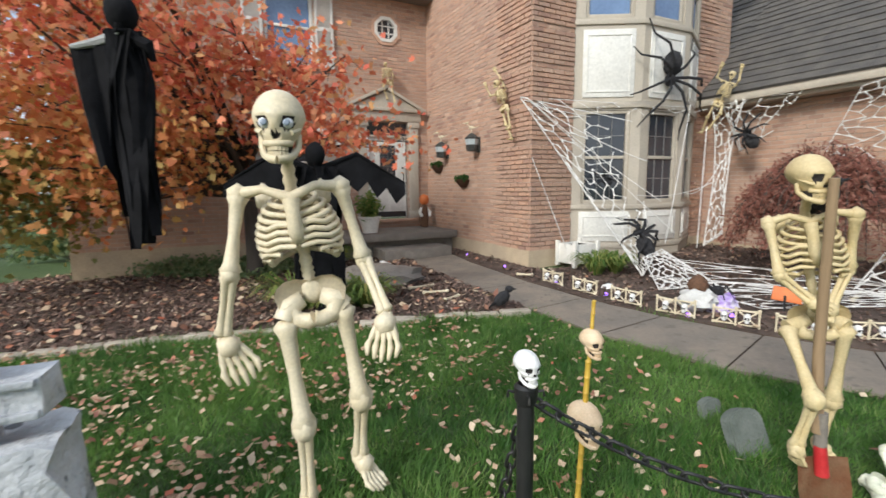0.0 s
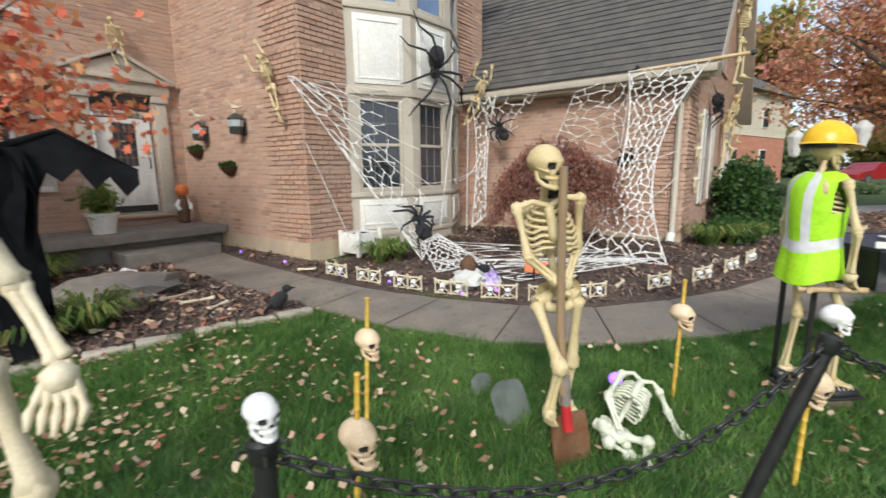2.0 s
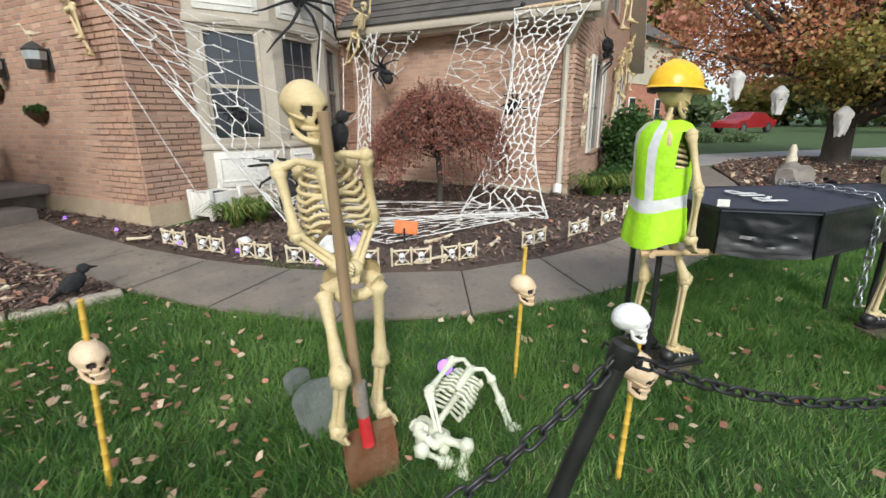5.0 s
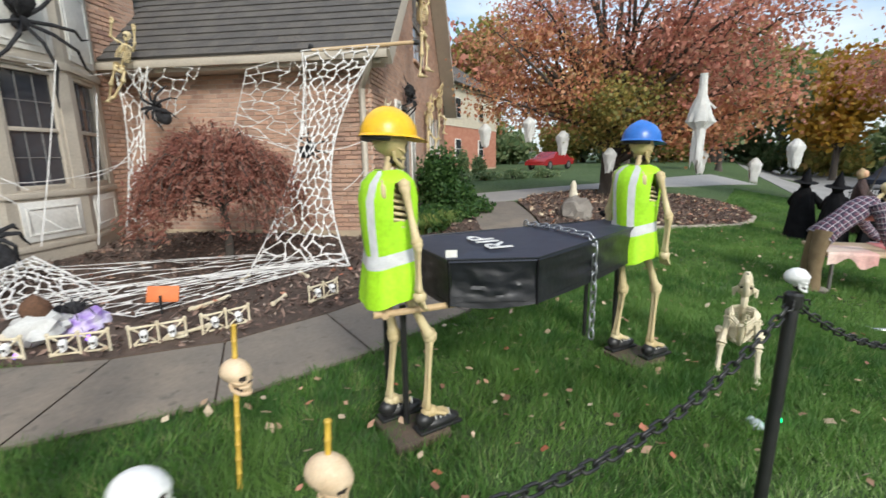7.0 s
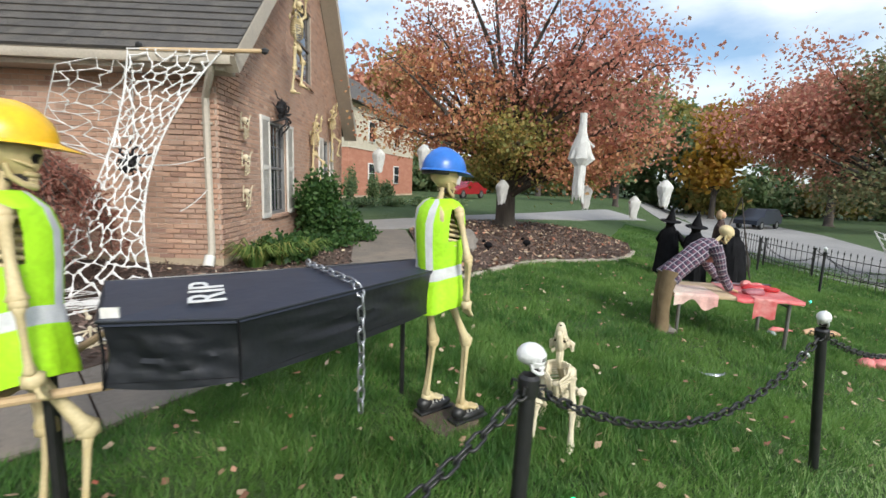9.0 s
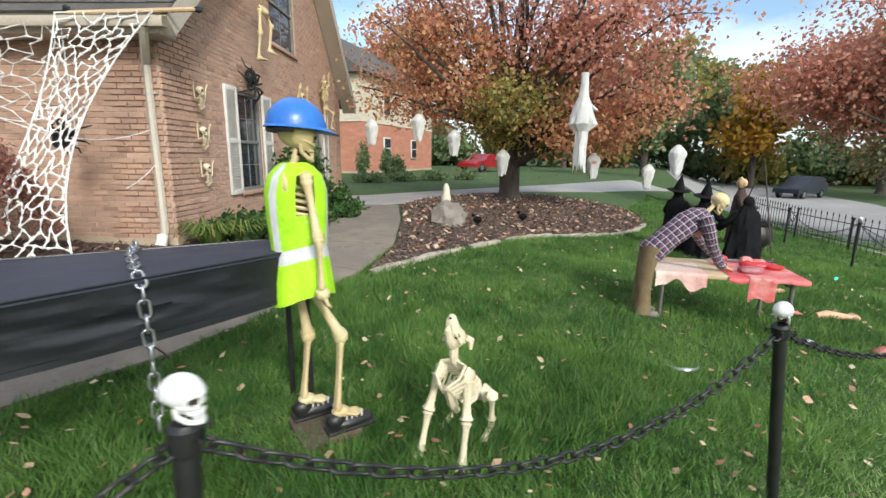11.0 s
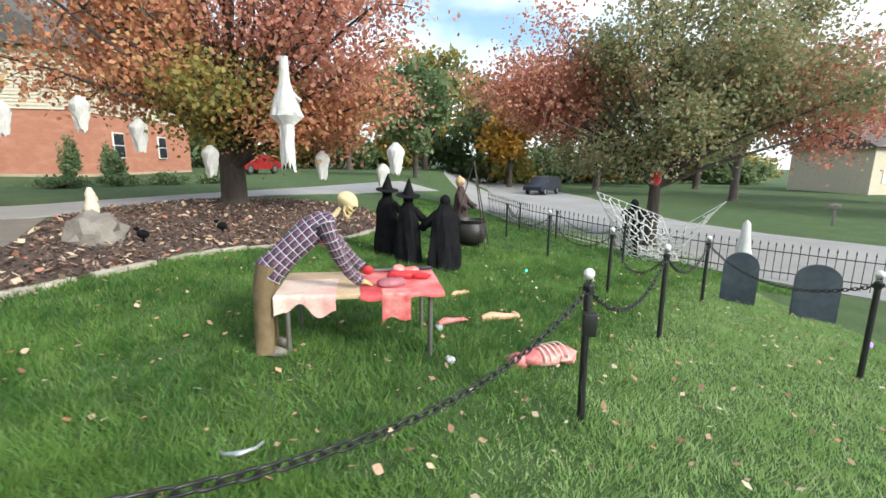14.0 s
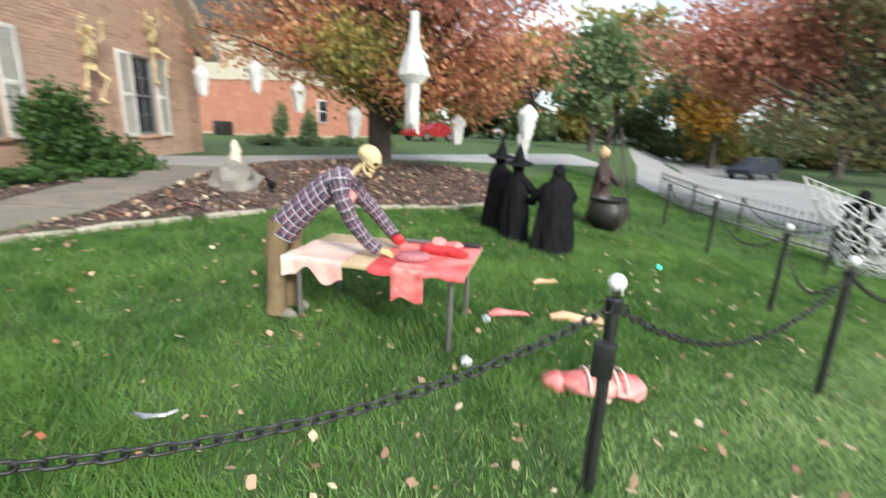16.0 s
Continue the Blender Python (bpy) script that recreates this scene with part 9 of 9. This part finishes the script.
# ---- neighbour's house and far things ----
def neighbour(x, y, yaw):
    h = empty("house", pose(x, y, 0.3, 0, 0, yaw))
    bm = bmesh.new()
    box(bm, 0, 13, 0, 11, -0.5, 3.6)
    part("brick_storey", bm, M_FARBRICK, h, "orange-red brick ground storey")
    bm = bmesh.new()
    box(bm, -0.02, 13.02, -0.02, 11.02, -0.6, 0.35)
    part("foundation", bm, M_FOUND, h)
    bm = bmesh.new()
    for k in range(18):
        z = 3.6 + k * 0.17
        vs = [bm.verts.new(c) for c in ((-0.06, -0.06, z), (13.06, -0.06, z), (13.06, 11.06, z), (-0.06, 11.06, z), (-0.02, -0.02, z + 0.17), (13.02, -0.02, z + 0.17), (13.02, 11.02, z + 0.17), (-0.02, 11.02, z + 0.17))]
        for f in ((0, 1, 5, 4), (1, 2, 6, 5), (2, 3, 7, 6), (3, 0, 4, 7), (3, 2, 1, 0)):
            bm.faces.new([vs[i] for i in f])
    part("siding", bm, M_SIDING, h, "cream lapped siding on the upper storey", smooth=False)
    bm = bmesh.new()
    vs = [bm.verts.new(c) for c in ((-0.5, -0.6, 6.6), (13.5, -0.6, 6.6), (13.5, 11.6, 6.6), (-0.5, 11.6, 6.6), (-0.5, 5.5, 10.6), (13.5, 5.5, 10.6))]
    for f in ((0, 1, 5, 4), (2, 3, 4, 5), (0, 4, 3), (1, 2, 5), (0, 3, 2, 1)):
        bm.faces.new([vs[i] for i in f])
    part("roof", bm, M_SHINGLE, h, "dark grey shingle roof", smooth=False)
    for u, z0 in ((3.0, 1.2), (8.0, 1.2), (3.0, 4.2), (8.0, 4.2)):
        bm = bmesh.new()
        box(bm, u, u + 1.1, -0.12, -0.03, z0, z0 + 1.5, bevel=0.02)
        w = part("window", bm, M_WHITE, h)
        for k in range(2):
            bm = bmesh.new()
            box(bm, u + 0.08, u + 1.02, -0.135, -0.12, z0 + 0.08 + 0.7 * k, z0 + 0.72 + 0.7 * k)
            part("pane", bm, M_GLASS, w, smooth=False)
    tagged(h, "neighbouring house of orange brick and cream siding", "house")
    bm = bmesh.new()
    box(bm, -0.4, 0.4, -0.4, 0.4, 0, 0.85, bevel=0.04)
    for k in range(9):
        box(bm, -0.42, 0.42, -0.42, 0.42, 0.1 + 0.08 * k, 0.12 + 0.08 * k)
    ob = link_mesh("air_conditioner", bm, M_IRON)
    p = h.matrix_world @ Vector((-1.0, 4.2, 0))
    ob.location = (p.x, p.y, ground(p.x, p.y))
    tagged(ob, "dark grey air conditioner by the neighbouring house", "air conditioner")


neighbour(27.7, 18.6, 10)
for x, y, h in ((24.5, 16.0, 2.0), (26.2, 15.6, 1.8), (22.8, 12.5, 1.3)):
    shrub(x, y, 0.4, h, L_GREEN_HAZED, "narrow dark green evergreen by the neighbouring drive", 1500, 0.1, int(h * 10), "evergreen")
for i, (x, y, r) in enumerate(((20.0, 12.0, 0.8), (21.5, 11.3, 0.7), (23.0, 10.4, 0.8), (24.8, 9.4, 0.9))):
    shrub(x, y, r, 0.5, L_GREEN_HAZED, "low dark hedge plant by the drive", 800, 0.09, 60 + i)
bm = bmesh.new()
box(bm, -0.06, 0.06, -0.06, 0.06, -0.1, 1.15, bevel=0.01)
box(bm, -0.22, 0.3, -0.09, 0.09, 0.85, 1.1, bevel=0.03)
ob = link_mesh("mailbox", bm, M_STEP)
ob.matrix_world = pose(29.9, -20.4, ground(29.9, -20.4), 0, 0, 60)
tagged(ob, "dark wooden mailbox across the road", "mailbox")


def far_tree(x, y, h, w, mat, mat2, seed, n=2600):
    tree("far_tree", x, y, h * 0.35, h * 0.022, [((0, 0, h * 0.60), (w, w, h * 0.36), n, mat), ((0.2 * w, -0.2 * w, h * 0.75), (w * 0.6, w * 0.6, h * 0.24), n // 2, mat2)], "large distant roadside tree in autumn leaf", seed, 26, h * 0.034, h * 0.045, twigs=4, group="far trees")


far_tree(40.0, 2.6, 9.0, 3.2, L_GREEN_HAZED, L_GREEN_HAZED, 71, 3600)
for i, (x, y, h, w, a, b) in enumerate(((58, 13, 14, 5, L_OLIVE, L_RUST), (66, 5, 17, 6, L_OLIVE, L_GREEN_HAZED), (62, -6, 14, 4.5, L_YELLOW, L_YELLOW), (72, -4, 15, 6, L_GREEN_HAZED, L_OLIVE), (60, -16, 17, 6.5, L_RUST, L_RUST), (46, -24, 15, 6, L_RUST, L_OLIVE), (70, 22, 17, 7, L_OLIVE, L_GREEN_HAZED), (85, 12, 20, 8, L_GREEN_HAZED, L_OLIVE), (90, -2, 20, 8, L_OLIVE, L_GREEN_HAZED), (82, -16, 19, 8, L_GREEN_HAZED, L_RUST), (66, -30, 18, 7, L_OLIVE, L_GREEN_HAZED), (44, -40, 17, 7, L_RUST, L_GREEN_HAZED), (30, -38, 15, 6, L_OLIVE, L_RUST), (44, 26, 16, 6, L_RUST, L_OLIVE), (56, 34, 18, 7, L_OLIVE, L_GREEN_HAZED), (-14, 22, 12, 5, L_ORANGE, L_OLIVE), (-22, 16, 12, 5, L_GREEN_HAZED, L_OLIVE), (-17, 12, 8, 3, L_OLIVE, L_ORANGE))):
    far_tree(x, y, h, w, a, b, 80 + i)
shrub_row = [(62 + 3 * math.sin(i * 1.7) + 0.35 * abs(14 - 5 * i), 44 - 5.0 * i) for i in range(20)]
for i, (x, y) in enumerate(shrub_row):
    shrub(x, y, 4.4, 4.2 + 1.5 * (i % 3), L_OLIVE if i % 3 == 1 else L_GREEN_HAZED, "dark green roadside thicket", 1800, 0.55, 120 + i, "thicket")
bm = bmesh.new()
box(bm, 0, 16, 0, 10, -0.5, 5.2)
vs = [bm.verts.new(c) for c in ((-0.6, -0.6, 5.2), (16.6, -0.6, 5.2), (16.6, 10.6, 5.2), (-0.6, 10.6, 5.2), (-0.6, 5, 8.4), (16.6, 5, 8.4))]
for f in ((0, 1, 5, 4), (2, 3, 4, 5), (0, 4, 3), (1, 2, 5)):
    bm.faces.new([vs[i] for i in f]).material_index = 1
for k in range(4):
    box(bm, 1.5 + 3.8 * k, 3.2 + 3.8 * k, -0.06, 0.0, 1.2, 2.8, 2)
ob = link_mesh("far_house", bm, [M_SIDING, M_SHINGLE, M_WHITE], smooth=False)
ob.matrix_world = pose(60, -46, -1.3, 0, 0, -75)
tagged(ob, "distant pale sided house across the road", "house")

# violet gauze heap with a spider, tubes of coloured light sticks
M_VIOLET = material("violet_gauze", (0.34, 0.20, 0.62), 0.8, second=(0.75, 0.70, 0.82), scale=9, bump=0.8, bump_scale=18)
gx, gy = (3.02, 4.81)
bm = bmesh.new()
blob(bm, (0, 0, 0.07), (0.24, 0.16, 0.13), 0, 3, 0.45, 3)
blob(bm, (0.20, 0.06, 0.03), (0.14, 0.10, 0.06), 0, 3, 0.4, 5)
ob = link_mesh("gauze_heap", bm, M_VIOLET)
ob.matrix_world = pose(gx, gy, ground(gx, gy), 0, 0, 20)
tagged(ob, "heap of violet and white gauze on the mulch", "gauze")
bm = bmesh.new()
blob(bm, (0, 0, 0), (0.07, 0.08, 0.055), 0, 2, 0.1, 2)
blob(bm, (0, 0.10, 0.0), (0.04, 0.045, 0.035), 0, 2, 0.1, 4)
for q in range(8):
    a = radians(-60 + 40 * (q % 4)) + (math.pi if q > 3 else 0)
    d = Vector((math.cos(a), math.sin(a) * 0.9, 0))
    tube(bm, [d * 0.03, d * 0.11 + Vector((0, 0, 0.05)), d * 0.21 + Vector((0, 0, -0.06))], [0.010, 0.008, 0.004], 5)
ob = link_mesh("toy_spider", bm, M_SPIDER)
ob.matrix_world = pose(gx - 0.02, gy, ground(gx, gy) + 0.235, 0, 0, 60)
tagged(ob, "dark brown hairy toy spider on the violet gauze", "spider")

# ---- kerb stones ----
def kerb_line(line, name, label, step=0.36):
    k = empty(name, pose(*line[0], ground(*line[0])))
    structure(k, label, "kerb")
    bm = bmesh.new()
    box(bm, -step * 0.48, step * 0.48, -0.06, 0.06, -0.05, 0.055, bevel=0.014)
    me = bpy.data.meshes.new("kerb_stone")
    bm.to_mesh(me)
    bm.free()
    me.materials.append(M_KERB)
    rng = random.Random(9)
    for a, b in zip(line, line[1:]):
        a, b = Vector((*a, 0)), Vector((*b, 0))
        ln = (b - a).length
        d = step / 2
        while d < ln:
            p = a.lerp(b, d / ln)
            ob = new("kerb_stone", me)
            ob.parent = k
            ob.matrix_basis = pose(p.x - line[0][0], p.y - line[0][1], ground(p.x, p.y) - ground(*line[0]) + rng.uniform(0, 0.015), rng.uniform(-3, 3), rng.uniform(-3, 3), math.degrees(math.atan2(b.y - a.y, b.x - a.x)) + rng.uniform(-3, 3))
            d += step


kerb_line(BED2_NEAR[1:], "kerb_maple_bed", "pale tan stone kerb along the maple bed")
kerb_line(BED3_NEAR, "kerb_tree_bed", "pale tan stone kerb along the tree bed", 0.42)

# ---- grass, litter, mulch ----
def inside(px, py, poly):
    res = np.zeros(len(px), dtype=bool)
    n = len(poly)
    for i in range(n):
        (x0, y0), (x1, y1) = poly[i], poly[i - 1]
        hit = ((y0 > py) != (y1 > py)) & (px < (x1 - x0) * (py - y0) / (y1 - y0 + 1e-12) + x0)
        res ^= hit
    return res


def ground_np(x, y):
    z = 0.0714 - 0.00904 * x + 0.0257 * y + 0.00069 * y * y + 0.00578 * x * y
    mid, half = (0.5 - 1.35) / 2, (0.5 + 1.35) / 2
    k = (z - mid) / half
    k = np.where(np.abs(k) < 0.6, k, np.sign(k) * (0.6 + 0.4 * np.tanh((np.abs(k) - 0.6) / 0.4)))
    return mid + half * k


POLYS = [WALK_NEAR + WALK_FAR[::-1], BED1_WALL + BED1_WALK[::-1], BED2_FAR + BED2_NEAR[::-1], BED3_FAR + BED3_NEAR[::-1]]


def lawn_points(rng, n, x0, x1, y0, y1):
    x, y = rng.uniform(x0, x1, n), rng.uniform(y0, y1, n)
    ok = np.ones(n, dtype=bool)
    for p in POLYS:
        ok &= ~inside(x, y, p)
    return x[ok], y[ok]


def grass(name, n, box4, h, w, seed, mat=None, part_of=None):
    rng = np.random.default_rng(seed)
    x, y = lawn_points(rng, n, *box4)
    if part_of is not None:
        keep = part_of(x, y, rng)
        x, y = x[keep], y[keep]
    m = len(x)
    a = rng.uniform(0, TAU, m)
    patch = 0.78 + 0.28 * np.sin(x * 2.3 + np.sin(y * 1.7) * 2) * np.sin(y * 2.9 + np.sin(x * 1.3) * 2) + 0.28 * np.sin(x * 13 + np.sin(y * 9) * 2) * np.sin(y * 15 + np.sin(x * 11) * 2)
    hh = h * rng.uniform(0.5, 1.2, m) * patch
    dx, dy = np.cos(a) * w / 2, np.sin(a) * w / 2
    comb = np.sin(x * 6.1 + 2.0 * np.sin(y * 3.7)) * 1.6 + np.cos(y * 7.3 + 2.0 * np.sin(x * 4.1)) * 1.6 + np.sin(x * 1.3 - y * 1.7)
    lean = (rng.normal(0, 0.48, (m, 2)) + 0.28 * np.stack([np.cos(comb), np.sin(comb)], 1)) * hh[:, None]
    z = ground_np(x, y)
    q = np.empty((m, 3, 3))
    q[:, 0] = np.stack([x - dx, y - dy, z - 0.004], 1)
    q[:, 1] = np.stack([x + dx, y + dy, z - 0.004], 1)
    q[:, 2] = np.stack([x + lean[:, 0], y + lean[:, 1], z + hh], 1)
    ob = poly_mesh(name, q, 3, mat or M_GRASS)
    return tagged(ob, "thick green uncut lawn grass with fallen leaves", "grass", kind="stuff")




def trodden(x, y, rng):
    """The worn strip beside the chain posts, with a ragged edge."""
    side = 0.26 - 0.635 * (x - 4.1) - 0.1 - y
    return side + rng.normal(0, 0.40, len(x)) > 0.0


grass("grass", 360000, (-3.5, 7.5, -2.6, 4.9), 0.10, 0.0085, 1, None, lambda x, y, r: ~(trodden(x, y, r) & (x > 2.5 + r.normal(0, 0.6, len(x)))))
grass("grass_far_lawn", 300000, (4.5, 15.5, -7.5, 3.2), 0.105, 0.011, 2, None, lambda x, y, r: ~trodden(x, y, r))
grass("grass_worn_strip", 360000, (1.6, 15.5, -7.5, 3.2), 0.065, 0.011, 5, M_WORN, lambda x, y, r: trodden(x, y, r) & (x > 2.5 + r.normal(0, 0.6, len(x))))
grass("grass_side_lawn", 60000, (-9.5, -3.5, 0.0, 4.2), 0.09, 0.013, 3)
grass("grass_road_side", 60000, (14.5, 26.0, -9.0, 1.0), 0.10, 0.02, 4)


def flat_bits(name, x, y, size, mat, rng, lift, curl=0.35, long=1.3, label="", category="litter"):
    m = len(x)
    a = rng.uniform(0, TAU, m)
    s = size * rng.uniform(0.55, 1.3, m)
    u = np.stack([np.cos(a), np.sin(a), rng.normal(0, curl, m)], 1) * (s * long / 2)[:, None]
    v = np.stack([-np.sin(a), np.cos(a), rng.normal(0, curl, m)], 1) * (s / 2)[:, None]
    c = np.stack([x, y, ground_np(x, y) + lift + rng.uniform(0, 0.03, m)], 1)
    if long > 2:
        q = np.stack([c - u, c + v * 0.9 - u * 0.1, c + u, c - v * 0.9 - u * 0.1], 1)
        return tagged(poly_mesh(name, q, 4, mat), label, category, kind="stuff")
    k = lambda: rng.uniform(0.7, 1.2, (m, 1))
    q = np.stack([c - u, c - u * 0.55 + v * 0.55, c + v * 1.05 * k(), c + u * 0.5 + v * 0.6 * k(), c + u * 1.15 * k(), c + u * 0.45 - v * 0.62 * k(), c - u * 0.1 - v * 1.0 * k(), c - u * 0.6 - v * 0.5], 1)
    return tagged(poly_mesh(name, q, 8, mat), label, category, kind="stuff")


rng = np.random.default_rng(7)
x, y = lawn_points(rng, 36000, -8, 5.0, -4.0, 4.9)
near_maple = np.clip(0.95 - 0.33 * (x + 0.9), 0.04, 1.0) * np.clip(0.55 + 0.28 * y, 0.02, 1.0) * (0.65 + 0.6 * np.sin(x * 3.1 + np.sin(y * 2.3)) * np.sin(y * 3.7 + np.sin(x * 2.9)))
keep = rng.uniform(0, 1, len(x)) < near_maple
x, y = x[keep], y[keep]
flat_bits("fallen_leaves", x, y, 0.037, L_LITTER, rng, 0.04, label="tan, yellow and red fallen leaves on the lawn")
x, y = lawn_points(rng, 1300, 3, 15, -7, 3.2)
flat_bits("fallen_leaves_far", x, y, 0.040, L_LITTER, rng, 0.04, label="scattered fallen leaves on the lawn")


def in_poly(rng, n, poly):
    xs, ys = [p[0] for p in poly], [p[1] for p in poly]
    x, y = rng.uniform(min(xs), max(xs), n), rng.uniform(min(ys), max(ys), n)
    ok = inside(x, y, poly)
    return x[ok], y[ok]


for name, poly, n in (("mulch_chips_front", POLYS[1], 26000), ("mulch_chips_maple", POLYS[2], 42000), ("mulch_chips_tree", POLYS[3], 22000)):
    x, y = in_poly(rng, n, poly)
    flat_bits(name, x, y, 0.030, M_CHIP, rng, 0.05, 0.45, 2.4, "brown and grey bark mulch chips", "mulch")
x, y = in_poly(rng, 2600, POLYS[2])
flat_bits("bed_leaves_maple", x, y, 0.06, L_LITTER, rng, 0.075, label="dull red and tan fallen leaves on the mulch")
x, y = in_poly(rng, 420, POLYS[1])
flat_bits("bed_leaves_front", x, y, 0.05, L_LITTER, rng, 0.075, label="fallen leaves on the mulch")
x, y = in_poly(rng, 1500, POLYS[3])
flat_bits("bed_leaves_tree", x, y, 0.07, L_LITTER, rng, 0.075, label="fallen leaves on the mulch")

# ---- bricks ----
rng = random.Random(3)
for wall, places in WALLS:
    if wall.name == "wall_web_side":
        near = [p for p in places if 2.2 < p[0] < 3.5 and 0.9 < p[2] < 2.9 and p[1] - p[0] > 0.2][:290]
        if near:
            a, b, z, pr = near[0]
            e, ln = 0.004, BRICK_L - JOINT
            verts = [(0, 0.002, 0), (ln, 0.002, 0), (ln, 0.002, BRICK_H), (0, 0.002, BRICK_H), (e, -0.009, e), (ln - e, -0.009, e), (ln - e, -0.009, BRICK_H - e), (e, -0.009, BRICK_H - e)]
            me = bpy.data.meshes.new("brick")
            me.from_pydata(verts, [], [(4, 5, 6, 7), (0, 1, 5, 4), (1, 2, 6, 5), (2, 3, 7, 6), (3, 0, 4, 7)])
            me.materials.append(M_BRICK_ONE)
            for a, b, z, pr in near:
                ob = new("brick", me)
                ob.parent = wall
                ob.matrix_basis = Matrix.Translation((a, rng.uniform(-0.003, 0.002), z))
        chosen = set(near)
        places = [p for p in places if p not in chosen]
    brick_mesh("bricks", places, wall, rng)
